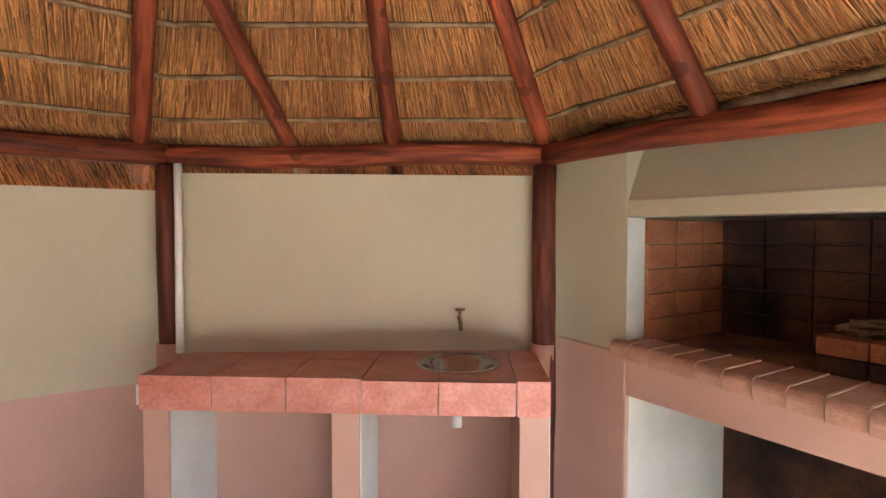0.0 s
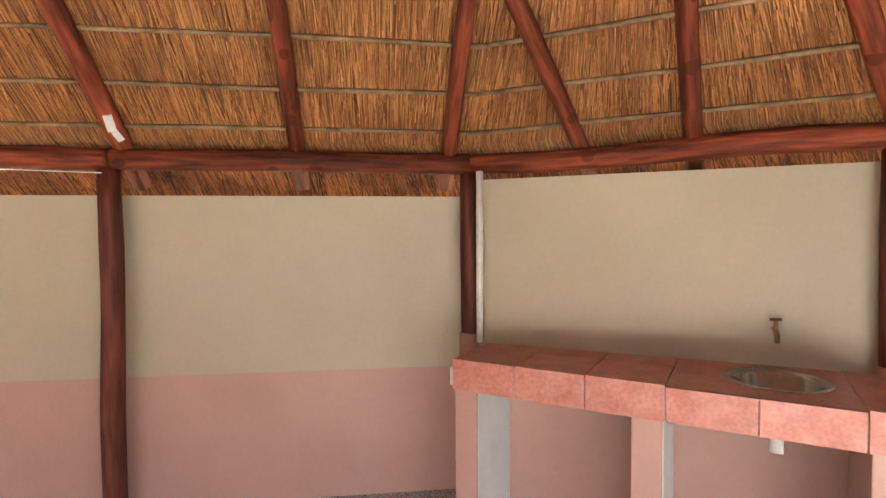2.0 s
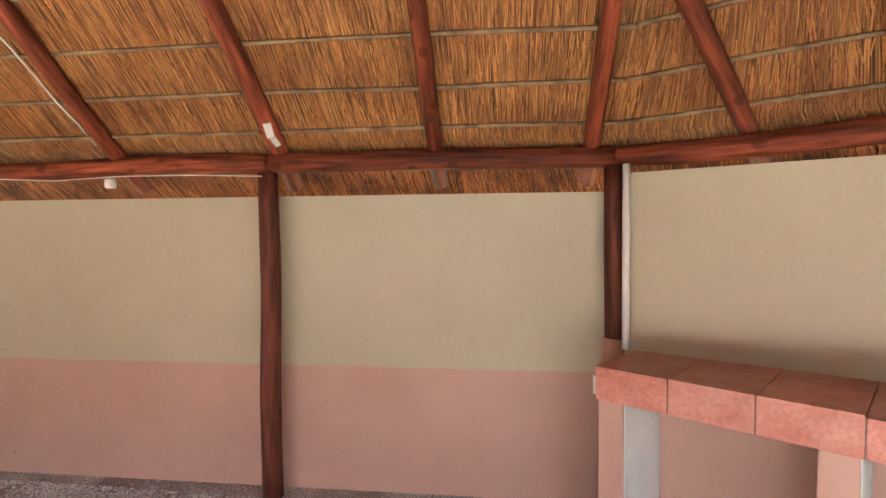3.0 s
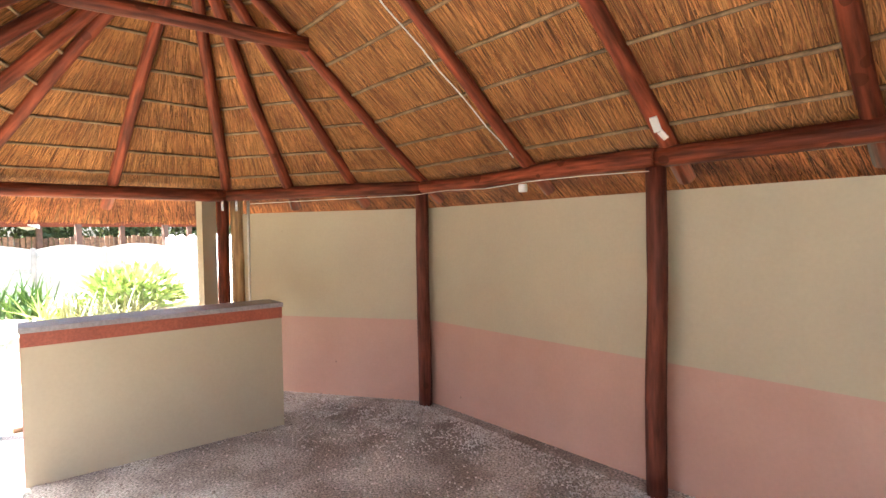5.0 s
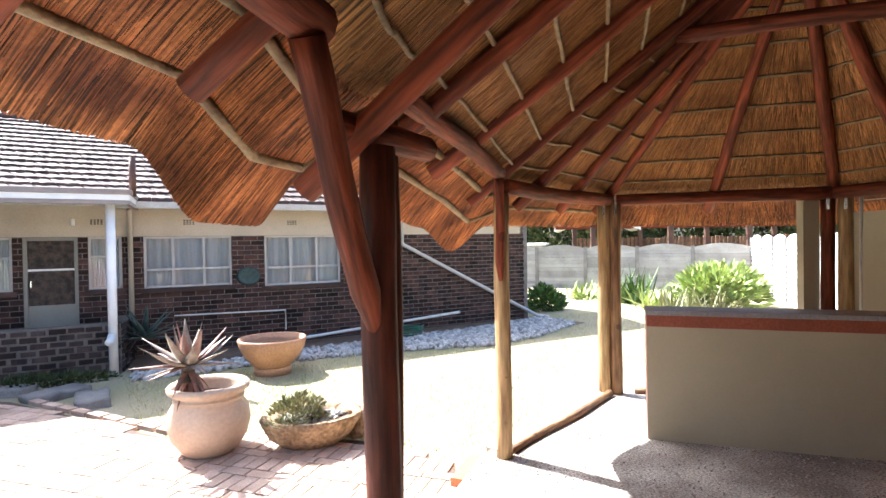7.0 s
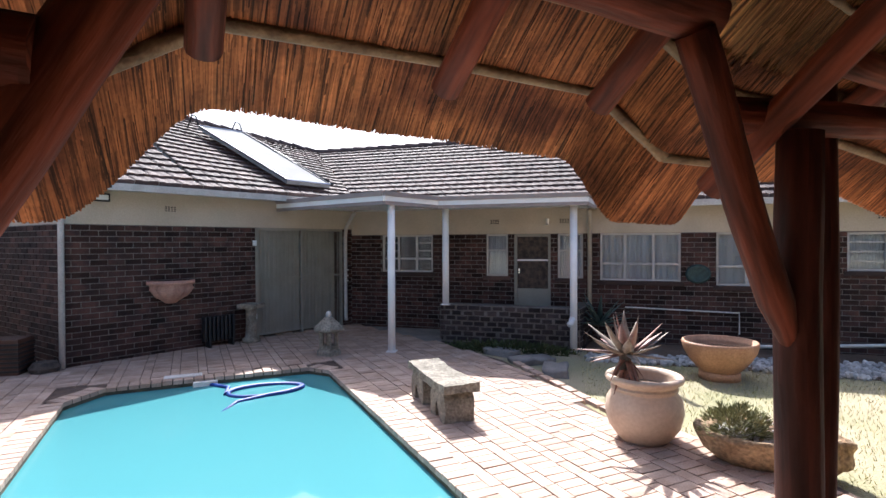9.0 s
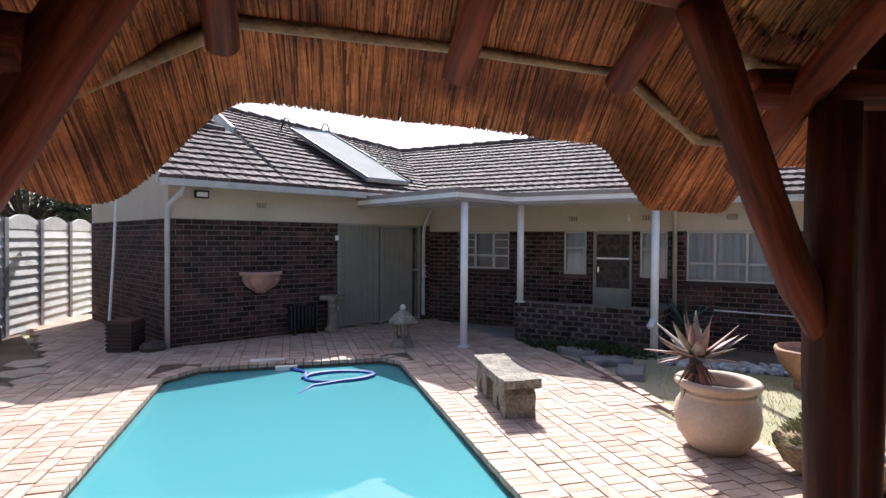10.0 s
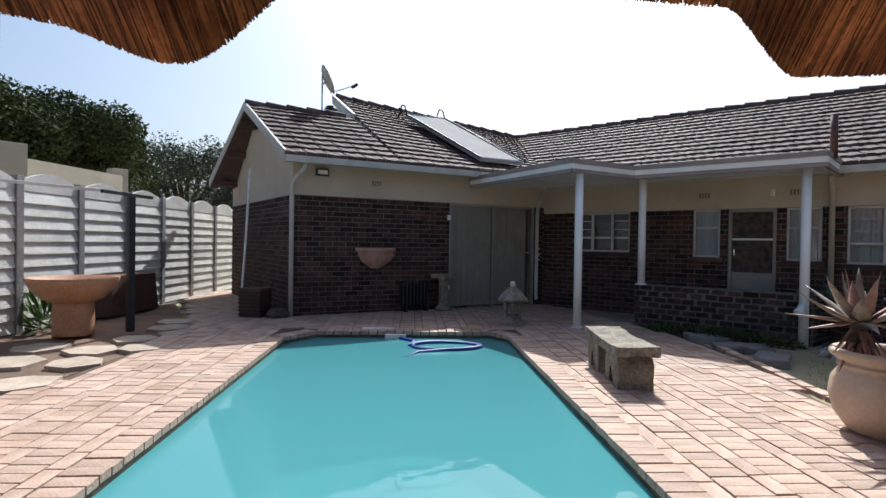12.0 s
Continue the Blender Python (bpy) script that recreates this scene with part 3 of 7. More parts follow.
# battens round the underside, bay by bay
def batten(s0, s1, v, r, seed):
    g = random.Random(seed)
    n = max(4, int((s1 - s0) * 7)) if v < 1.2 else max(1, round(s1 - s0))
    ph = g.random() * 9
    pts = []
    for i in range(n + 1):
        s = s0 + (s1 - s0) * i / n
        p = under(s % M, v + 0.005 * noise.noise(Vector((s * 2.3 + ph, v * 7, 0))))
        p.z -= r * 1.1 + 0.004
        pts.append(p)
    return tube(pts, [r * (0.85 + 0.3 * g.random()) for _ in pts], 6)


seed = 200
for v in (0.14, 0.26, 0.38, 0.50, 0.62, 0.735, 0.85, 0.955, 1.27, 1.62):
    for s0, s1 in ((0, 2), (2, 6), (6, 7), (7, 11), (11, 14), (14, 15), (15, 16), (16, 17), (17, 18), (18, 19), (19, 20), (20, 21)):
        seed += 1
        if v > 1.5 and s0 > 12:
            continue
        part("batten", batten(s0, s1, v, 0.012 if v < 1.2 else 0.024, seed), BATTEN, roof, smooth=True)

# ---- low wall by the entrance ----
hw = thing("half_wall", "cream half wall with a red band and grey cap", "wall", kind="structure")
HW0, HW1 = (-4.87, -3.32), (-5.90, -1.98)
part("body", strip_wall(HW1, HW0, -0.30, 0.0, -0.05, 0.895), CREAM, hw)
hw_end = (Vector(HW0) - Vector(HW1)).normalized() * 0.006
part("end_face", strip_wall(HW0, tuple(Vector(HW0) + hw_end), -0.299, -0.001, -0.05, 0.893), PINK, hw, "terracotta painted end")
part("band", strip_wall(*ext(HW1, HW0, 0.004, 0.004), -0.304, 0.004, 0.895, 0.985), CAP_RED, hw, "red oxide band")
part("cap", strip_wall(*ext(HW1, HW0, 0.012, 0.012), -0.312, 0.012, 0.985, 1.02), CAP_GREY, hw, "grey cement cap")

# ---- ground outside ----
PN, PU = Vector((0.617, -0.787)), Vector((0.787, 0.617))
POOL0 = Vector((-1.04, -3.71))


def pool(i, j):
    """A plan point from steps across (towards the fence) and along the pool."""
    p = POOL0 + PU * i + PN * j
    return (p.x, p.y)


POOL_EDGE = [(0, -0.7), (0, 4.38), (0.22, 4.67), (2.57, 4.67), (2.90, 4.20), (2.86, -0.7)]
gm = bmesh.new()
outer = [gm.verts.new((x, y, -0.20)) for x, y in ((-60, -60), (60, -60), (60, 60), (-60, 60))]
hole = [gm.verts.new((*pool(i, j), -0.20)) for i, j in ((-0.35, -1.0), (-0.35, 5.0), (3.2, 5.0), (3.2, -1.0))]
edges = [gm.edges.new((r[k], r[(k + 1) % 4])) for r in (outer, hole) for k in range(4)]
bmesh.ops.triangle_fill(gm, use_beauty=True, edges=edges)
alone("ground", gm, GRASS, "dry pale winter lawn and soil around the house", "ground", kind="structure")

# pool
pl = thing("swimming_pool", "turquoise swimming pool with a brick coping", "pool")
sh = bmesh.new()
lip = [sh.verts.new((*pool(i, j), -0.13)) for i, j in POOL_EDGE]
bot = [sh.verts.new((*pool(1.4 + (i - 1.4) * 0.86, 2.0 + (j - 2.0) * 0.9), -1.35)) for i, j in POOL_EDGE]
for k in range(len(lip)):
    sh.faces.new((lip[k], lip[(k + 1) % 6], bot[(k + 1) % 6], bot[k]))
sh.faces.new(bot)
part("shell", sh, POOL_SHELL, pl, "pale turquoise pool shell")
wm = bmesh.new()
wm.faces.new([wm.verts.new((*pool(i, j), -0.175)) for i, j in POOL_EDGE])
water = part("water", wm, WATER, pl, "clear turquoise water")
water.visible_shadow = False
for k in range(6):
    (i0, j0), (i1, j1) = POOL_EDGE[k], POOL_EDGE[(k + 1) % 6]
    p, q = Vector((*pool(i0, j0), -0.155)), Vector((*pool(i1, j1), -0.155))
    c = Vector((*pool(1.4, 2.0), -0.155))
    p, q = p + (c - p).normalized() * 0.008, q + (c - q).normalized() * 0.008
    d = (q - p).normalized()
    s = Vector((-d.y, d.x, 0)) * 0.006
    bm = bmesh.new()
    a = [bm.verts.new(v) for v in (p - s + Vector((0, 0, -0.07)), p + s + Vector((0, 0, -0.07)), p + s + Vector((0, 0, 0.055)), p - s + Vector((0, 0, 0.055)))]
    b = [bm.verts.new(v) for v in (q - s + Vector((0, 0, -0.07)), q + s + Vector((0, 0, -0.07)), q + s + Vector((0, 0, 0.055)), q - s + Vector((0, 0, 0.055)))]
    for m in range(4):
        bm.faces.new((a[m], a[(m + 1) % 4], b[(m + 1) % 4], b[m]))
    bm.faces.new(a[::-1])
    bm.faces.new(b)
    part("water_line", bm, COPING_STAIN, pl, "dark mossy water line")

# sand bed under the brick paving
pave = thing("pavement", "red clay brick paving around the pool", "paving", kind="structure")
bm = bmesh.new()
bed = [(-3.3, -3.5), (-3.5, -4.1), (-3.2, -4.85), (-2.55, -5.6), (-1.75, -6.05), (-0.5, -8.3), (0.6, -9.3), (3.0, -11.2), (5.5, -6.7), (9.9, -8.6), (10.4, -7.6), (5.6, -5.0), (4.3, -3.6), (2.4, -1.0), (0.9, 0.3), (0.3, -1.1)]
outer = [bm.verts.new((x, y, OUT_Z - 0.012)) for x, y in bed]
inner = [bm.verts.new((*pool(i, j), OUT_Z - 0.012)) for i, j in POOL_EDGE]
edges = [bm.edges.new((r[k], r[(k + 1) % len(r)])) for r in (outer, inner) for k in range(len(r))]
bmesh.ops.triangle_fill(bm, use_beauty=True, edges=edges)
part("sand_bed", bm, JOINT, pave)


def inside(p, poly):
    c = False
    for k in range(len(poly)):
        (x0, y0), (x1, y1) = poly[k - 1], poly[k]
        if (y0 > p[1]) != (y1 > p[1]) and p[0] < x0 + (p[1] - y0) * (x1 - x0) / (y1 - y0):
            c = not c
    return c


bed_in = bed
pool_poly = [pool(i, j) for i, j in POOL_EDGE]
paver_bm = box(-0.106, 0.106, -0.051, 0.051, -0.05, 0.0, bevel=0.004)
paver_me = finish("paver", paver_bm, PAVER)
spots = []
g = random.Random(3)
ALONG, ACROSS = math.atan2(PN.y, PN.x), math.atan2(PU.y, PU.x)


def lay(i, j, turn):
    c = pool(i, j)
    if inside(c, bed_in) and not inside(c, floor_poly):
        spots.append((c, turn, 0))


# courses beside the pool: one brick lengthwise, then one crosswise, in turn
for i0, step, count in ((-0.20, -1, 22), (-0.20, 1, 10), (3.09, 1, 26)):
    for col in range(count):
        mid_s = i0 + step * (col * 0.332 + 0.056)
        mid_h = i0 + step * (col * 0.332 + 0.222)
        for k in range(-60, 110):
            for i, j, turn in ((mid_s, k * 0.222 + 0.07 * (col % 3), ALONG), (mid_h, k * 0.111 + 0.03 * (col % 4), ACROSS)):
                if -0.21 < i < 3.10 and -1.05 < j < 4.93:
                    continue
                if i0 == -0.20 and step == 1 and not -0.20 < i < 3.09:
                    continue
                lay(i, j, turn)
for k in range(6):
    (i0, j0), (i1, j1) = POOL_EDGE[k], POOL_EDGE[(k + 1) % 6]
    p, q = Vector(pool(i0, j0)), Vector(pool(i1, j1))
    d = (q - p).normalized()
    nrm = Vector((d.y, -d.x))
    if (p + nrm * 0.3 - Vector(pool(1.4, 2))).length < (p - Vector(pool(1.4, 2))).length:
        nrm = -nrm
    cnt = int((q - p).length / 0.112)
    for m in range(cnt):
        c = p + d * (q - p).length * (m + 0.5) / cnt + nrm * 0.088
        spots.append((tuple(c), math.atan2(nrm.y, nrm.x), 1))
spots.sort(key=lambda e: (Vector(e[0]) - Vector((0.2, -3.6))).length)


def paver_pose(spot):
    c, turn, edge = spot
    z = OUT_Z + (0.012 if edge else 0.0) + (g.random() - 0.5) * 0.006
    return Matrix.LocRotScale((c[0], c[1], z), Euler(((g.random() - 0.5) * 0.02, (g.random() - 0.5) * 0.02, turn + (g.random() - 0.5) * 0.02)), None)


PAVER_SPOTS = spots

# ---- house ----
HC, HK, HE = (5.30, -6.55), (2.95, -11.05), (-9.60, -9.85)
AD = (Vector(HK) - Vector(HC)).normalized()
BD = (Vector(HE) - Vector(HK)).normalized()
AO, BO = Vector((AD.y, -AD.x)), Vector((BD.y, -BD.x))
if AO.dot(Vector((-1.6, -1)) - Vector(HC)) < 0:
    AO = -AO
if BO.dot(Vector((-1.6, -1)) - Vector(HK)) < 0:
    BO = -BO
GD = Vector((0.93, -0.36))
BAND, EAVE = 1.87, 2.42
BAND_B, EAVE_B = 1.75, 2.27
FARA = tuple(Vector(HC) + GD * 4.2)


def wall_run(p, q, z0, z1, mat, holes=(), thick=0.22, bm=None):
    """A wall along p->q with its thickness away from the camera; holes are (x0, x1, z0, z1) along it."""
    p, q = Vector(p), Vector(q)
    d = (q - p).normalized()
    out = Vector((d.y, -d.x))
    if out.dot(Vector((-1.6, -1)) - p) < 0:
        out = -out
    length = (q - p).length
    xs = sorted({0, length, *[h[0] for h in holes], *[h[1] for h in holes]})
    zs = sorted({z0, z1, *[h[2] for h in holes if z0 < h[2] < z1], *[h[3] for h in holes if z0 < h[3] < z1]})
    bm = bmesh.new()
    for xa, xb in zip(xs, xs[1:]):
        for za, zb in zip(zs, zs[1:]):
            xm, zm = (xa + xb) / 2, (za + zb) / 2
            if any(h[0] < xm < h[1] and h[2] < zm < h[3] for h in holes):
                continue
            a, b = p + d * xa, p + d * xb
            prism([tuple(a), tuple(b), tuple(b - out * thick), tuple(a - out * thick)], za, zb, bm)
    return bm


def brick_courses(p, q, z0, z1, holes=(), length=0.225, height=0.083, rough=0.0, mat=None):
    """The bricks of a wall face, each proud of the mortar."""
    p, q = Vector(p), Vector(q)
    d = (q - p).normalized()
    out = Vector((d.y, -d.x))
    if out.dot(Vector((-1.6, -1)) - p) < 0:
        out = -out
    run = (q - p).length
    verts, faces = [], []
    g = random.Random(5)
    rows = int((z1 - z0) / height)
    for r in range(rows):
        za = z0 + (z1 - z0) * r / rows
        zb = za + (z1 - z0) / rows - 0.012
        x = -length / 2 if r % 2 else 0.0
        while x < run:
            xa, xb = max(x, 0.0), min(x + length - 0.012, run)
            x += length
            pieces = [(xa, xb)]
            for h in holes:
                if h[2] - 0.02 < (za + zb) / 2 < h[3] + 0.02:
                    nxt = []
                    for a, b in pieces:
                        if b <= h[0] or a >= h[1]:
                            nxt.append((a, b))
                        else:
                            if a < h[0] - 0.02:
                                nxt.append((a, h[0]))
                            if b > h[1] + 0.02:
                                nxt.append((h[1], b))
                    pieces = nxt
            for a, b in pieces:
                if b - a < 0.03:
                    continue
                o = 0.007 + (0.004 + rough) * g.random()
                a, b = a + rough * g.random(), b - rough * g.random()
                ya, yb = za + 0.4 * rough * g.random(), zb - 0.4 * rough * g.random()
                c = [p + d * a, p + d * b]
                base = len(verts)
                for zz in (ya, yb):
                    for e in c:
                        verts.append((e.x, e.y, zz))
                for zz in (ya + 0.003, yb - 0.003):
                    for e, sgn in zip(c, (1, -1)):
                        f = e + out * o + d * 0.003 * sgn
                        verts.append((f.x, f.y, zz))
                b0 = base
                faces += [(b0 + 4, b0 + 5, b0 + 7, b0 + 6), (b0, b0 + 1, b0 + 5, b0 + 4), (b0 + 2, b0 + 6, b0 + 7, b0 + 3), (b0, b0 + 4, b0 + 6, b0 + 2), (b0 + 1, b0 + 3, b0 + 7, b0 + 5)]
    me = bpy.data.meshes.new("bricks")
    me.from_pydata(verts, [], faces)
    me.materials.append(mat or BRICK)
    return me


house = thing("house", "dark face-brick house with a tiled roof and cream eave band", "house")


def house_wall(p, q, z0, holes=(), band=BAND, eave=EAVE):
    part("plinth_wall", wall_run(p, q, z0, band, MORTAR, holes), MORTAR, house, "dark face-brick wall")
    part("eave_band", wall_run(p, q, band, eave, HOUSE_PLASTER), HOUSE_PLASTER, house, "cream plastered band under the eave")
    ob = new("bricks", brick_courses(p, q, z0, band, holes))
    ob.parent = house
    tagged(ob, "dark mottled face bricks", kind="stuff")


A_LEN = (Vector(HK) - Vector(HC)).length
# openings: along the wall, heights
GATE = (2.90, 4.78, -0.10, 1.86)
A_HOLES = [GATE]
B_WIN = [(0.70, 1.79, 1.00, 1.745), (2.88, 3.30, 0.95, 1.745), (4.23, 4.68, 0.93, 1.745), (4.98, 6.31, 0.90, 1.745), (6.86, 8.25, 0.85, 1.745), (8.72, 9.27, 1.12, 1.73)]
B_DOOR = (3.42, 4.10, -0.3, 1.745)
house_wall(HC, HK, -0.3, A_HOLES)
house_wall(HK, HE, -0.5, B_WIN + [B_DOOR], BAND_B, EAVE_B)
house_wall(FARA, HC, -0.3)
gab = bmesh.new()
f0, f1 = Vector(FARA), Vector(HC)
gv = [gab.verts.new((*f0, EAVE)), gab.verts.new((*f1, EAVE)), gab.verts.new((*((f0 + f1) / 2), 3.72))]
gab.faces.new(gv)
back = Vector((AD.x, AD.y, 0)) * 0.2
gv2 = [gab.verts.new(v.co + back) for v in gv]
gab.faces.new(gv2[::-1])
for k in range(3):
    gab.faces.new((gv[k], gv2[k], gv2[(k + 1) % 3], gv[(k + 1) % 3]))
part("gable_wall", gab, HOUSE_PLASTER, house, "cream gable triangle")


def tile_slope(name, lo0, lo1, hi0, hi1, step=0.28, wide=0.30, label="brown concrete roof tiles"):
    """A tiled roof slope: courses of single tiles from the eave edge lo0-lo1 to the top edge hi0-hi1."""
    lo0, lo1, hi0, hi1 = (Vector(v) for v in (lo0, lo1, hi0, hi1))
    rows = max(2, int(((hi0 - lo0).length + (hi1 - lo1).length) / 2 / step))
    nrm = (lo1 - lo0).cross(hi0 - lo0).normalized()
    if nrm.z < 0:
        nrm = -nrm
    verts, faces = [], []
    g = random.Random(8)
    for r in range(rows):
        a0, a1 = lo0.lerp(hi0, r / rows), lo1.lerp(hi1, r / rows)
        b0, b1 = lo0.lerp(hi0, min(1, (r + 1.12) / rows)), lo1.lerp(hi1, min(1, (r + 1.12) / rows))
        n = max(1, int((a1 - a0).length / wide))
        for k in range(n):
            prof = ((0.0, 0.030), (0.05, 0.040), (0.22, 0.041), (0.36, 0.033), (0.5, 0.033), (0.64, 0.041), (0.90, 0.040), (0.985, 0.028))
            base = len(verts)
            lift = 0.006 * g.random()
            for f, h in prof:
                t = (k + f) / n
                p, q = a0.lerp(a1, t), b0.lerp(b1, t)
                verts.extend([tuple(p + nrm * (h + lift + 0.024)), tuple(q + nrm * (h + lift - 0.014)), tuple(p + nrm * (lift - 0.005))])
            m = len(prof)
            for i in range(m - 1):
                c = base + i * 3
                faces += [(c, c + 3, c + 4, c + 1), (c + 2, c + 5, c + 3, c)]
    me = bpy.data.meshes.new("tiles")
    me.from_pydata(verts, [], faces)
    me.materials.append(ROOF_TILE)
    ob = new("roof_tiles", me)
    ob.parent = house
    tagged(ob, label, kind="stuff")
    sl = bmesh.new()
    q = [sl.verts.new(v - nrm * 0.01) for v in (lo0, lo1, hi1, hi0)]
    w = [sl.verts.new(v - nrm * 0.09) for v in (lo0, lo1, hi1, hi0)]
    sl.faces.new(q)
    sl.faces.new(w[::-1])
    for k in range(4):
        sl.faces.new((q[k], w[k], w[(k + 1) % 4], q[(k + 1) % 4]))
    part("roof_slab", sl, GUTTER, house)


def beam3(p, q, w, h, bm=None):
    """A level or sloping board from p to q, w thick and h high."""
    p, q = Vector(p), Vector(q)
    d = (q - p).normalized()
    s = Vector((-d.y, d.x, 0)).normalized() * w / 2
    u = Vector((0, 0, h / 2))
    bm = bm or bmesh.new()
    a = [bm.verts.new(p + x * s + y * u) for x, y in ((-1, -1), (1, -1), (1, 1), (-1, 1))]
    b = [bm.verts.new(q + x * s + y * u) for x, y in ((-1, -1), (1, -1), (1, 1), (-1, 1))]
    for k in range(4):
        bm.faces.new((a[k], a[(k + 1) % 4], b[(k + 1) % 4], b[k]))
    bm.faces.new(a[::-1])
    bm.faces.new(b)
    return bm


OV = 0.38
A_OUT3, B_OUT3 = Vector((AO.x, AO.y, 0)), Vector((BO.x, BO.y, 0))
AD3, BD3 = Vector((AD.x, AD.y, 0)), Vector((BD.x, BD.y, 0))
hc3, hk3, he3 = Vector((*HC, 0)), Vector((*HK, 0)), Vector((*HE, 0))
E_Z, E_ZB, RZ_LOW, RZ, RZ_B = EAVE + 0.02, EAVE_B + 0.02, 3.70, 4.53, 4.10
# meeting line of the two wings' eaves and ridges
def meet(p, d, q, e):
    """Where p + s d meets q + t e in plan."""
    k = d.x * e.y - d.y * e.x
    s = ((q.x - p.x) * e.y - (q.y - p.y) * e.x) / k
    return p + d * s


eave_meet = meet(hc3 + A_OUT3 * OV, AD3, hk3 + B_OUT3 * OV, BD3)
RID_A, RID_B = 3.79, 3.23
ridge_meet = meet(hc3 - A_OUT3 * RID_A, AD3, hk3 - B_OUT3 * RID_B, BD3)
ea0 = hc3 + A_OUT3 * OV - AD3 * 0.20
zup = lambda v, z: Vector((v.x, v.y, z))
low_top = Vector((7.43, -7.12, 0))
low_far = Vector((9.24, -7.52, 0))
step_at = 1.77
tile_slope("roof_tiles", zup(ea0, E_Z), zup(ea0 + AD3 * (step_at + 0.20), E_Z), zup(low_top, RZ_LOW), zup(low_top + AD3 * (step_at + 0.35), RZ_LOW))
up0 = hc3 + A_OUT3 * OV + AD3 * step_at
tile_slope("roof_tiles", zup(up0, E_Z), zup(eave_meet, E_Z), zup(hc3 - A_OUT3 * RID_A + AD3 * step_at, RZ), zup(ridge_meet, RZ_B))
tile_slope("roof_tiles", zup(eave_meet, E_ZB), zup(he3 + B_OUT3 * OV + BD3 * 0.4, E_ZB), zup(ridge_meet, RZ_B), zup(he3 - B_OUT3 * RID_B + BD3 * 0.4, RZ_B))
part("barge_board", beam3(zup(hc3 - A_OUT3 * RID_A + AD3 * (step_at - 0.06), RZ - 0.02), zup(hc3 - A_OUT3 * 2.2 + AD3 * (step_at - 0.06), RZ_LOW + 0.04), 0.06, 0.2), GUTTER, house, "pale barge board of the raised roof")
# far slopes close the roof
for quad in ((zup(low_top, RZ_LOW), zup(low_top + AD3 * (step_at + 0.35), RZ_LOW), zup(low_far + AD3 * (step_at + 0.35), E_Z - 0.1), zup(low_far, E_Z - 0.1)),
             (zup(hc3 - A_OUT3 * RID_A + AD3 * step_at, RZ), zup(ridge_meet, RZ_B), zup(ridge_meet - A_OUT3 * 3.1, E_Z), zup(hc3 - A_OUT3 * (RID_A + 3.1) + AD3 * step_at, E_Z)),
             (zup(ridge_meet, RZ_B), zup(he3 - B_OUT3 * RID_B + BD3 * 0.4, RZ_B), zup(he3 - B_OUT3 * (RID_B + 3.1) + BD3 * 0.4, E_Z), zup(ridge_meet - B_OUT3 * 3.1, E_Z))):
    bm = bmesh.new()
    top = [bm.verts.new(v) for v in quad]
    low = [bm.verts.new(v - Vector((0, 0, 0.08))) for v in quad]
    bm.faces.new(top)
    bm.faces.new(low[::-1])
    for k in range(4):
        bm.faces.new((top[k], low[k], low[(k + 1) % 4], top[(k + 1) % 4]))
    part("far_slope", bm, ROOF_TILE, house)
# end of the raised roof
bm = bmesh.new()
u0, u1, u2 = zup(up0, E_Z), zup(hc3 - A_OUT3 * RID_A + AD3 * step_at, RZ), zup(hc3 - A_OUT3 * (RID_A + 3.1) + AD3 * step_at, E_Z)
vs = [bm.verts.new(v + AD3 * 0.02) for v in (u0, u1, u2)]
vb = [bm.verts.new(v + AD3 * 0.12) for v in (u0, u1, u2)]
bm.faces.new(vs)
bm.faces.new(vb[::-1])
for k in range(3):
    bm.faces.new((vs[k], vb[k], vb[(k + 1) % 3], vs[(k + 1) % 3]))
part("upper_gable", bm, HOUSE_PLASTER, house)


def ridge_caps(p, q, parent=house):
    n = max(1, int((q - p).length / 0.38))
    for k in range(n):
        a, b = p.lerp(q, k / n), p.lerp(q, (k + 1.04) / n)
        part("ridge_tile", tube([a + Vector((0, 0, 0.055)), b + Vector((0, 0, 0.035))], [0.105, 0.09], 8), ROOF_TILE, parent)


ridge_caps(zup(low_top, RZ_LOW - 0.02), zup(low_top + AD3 * (step_at + 0.2), RZ_LOW - 0.02))
ridge_caps(zup(hc3 - A_OUT3 * RID_A + AD3 * step_at, RZ - 0.02), zup(ridge_meet, RZ_B - 0.02))
ridge_caps(zup(ridge_meet, RZ_B - 0.02), zup(he3 - B_OUT3 * RID_B + BD3 * 0.4, RZ_B - 0.02))


part("gutter", beam3(zup(ea0 + A_OUT3 * 0.05, E_Z - 0.06), zup(ea0 + AD3 * 3.4 + A_OUT3 * 0.05, E_Z - 0.06), 0.11, 0.10), GUTTER, house, "pale grey gutter")
part("gutter", beam3(zup(he3 + B_OUT3 * (OV + 0.05), E_ZB - 0.06), zup(hk3 + BD3 * 4.6 + B_OUT3 * (OV + 0.05), E_ZB - 0.06), 0.11, 0.10), GUTTER, house, "pale grey gutter")
gm0 = zup(low_top, RZ_LOW)
part("barge_board", beam3(zup(ea0, E_Z), gm0, 0.04, 0.16), GUTTER, house)
part("barge_board", beam3(zup(low_far, E_Z - 0.1), gm0, 0.04, 0.16), GUTTER, house)
for f in (0.12, 0.5, 0.9):
    q = zup(low_top, RZ_LOW).lerp(zup(low_far, E_Z - 0.1), f) - Vector((0, 0, 0.14))
    part("purlin", beam3(q, q + AD3 * 0.5, 0.06, 0.12), BROWN_BOX, house, "dark timber purlin end")
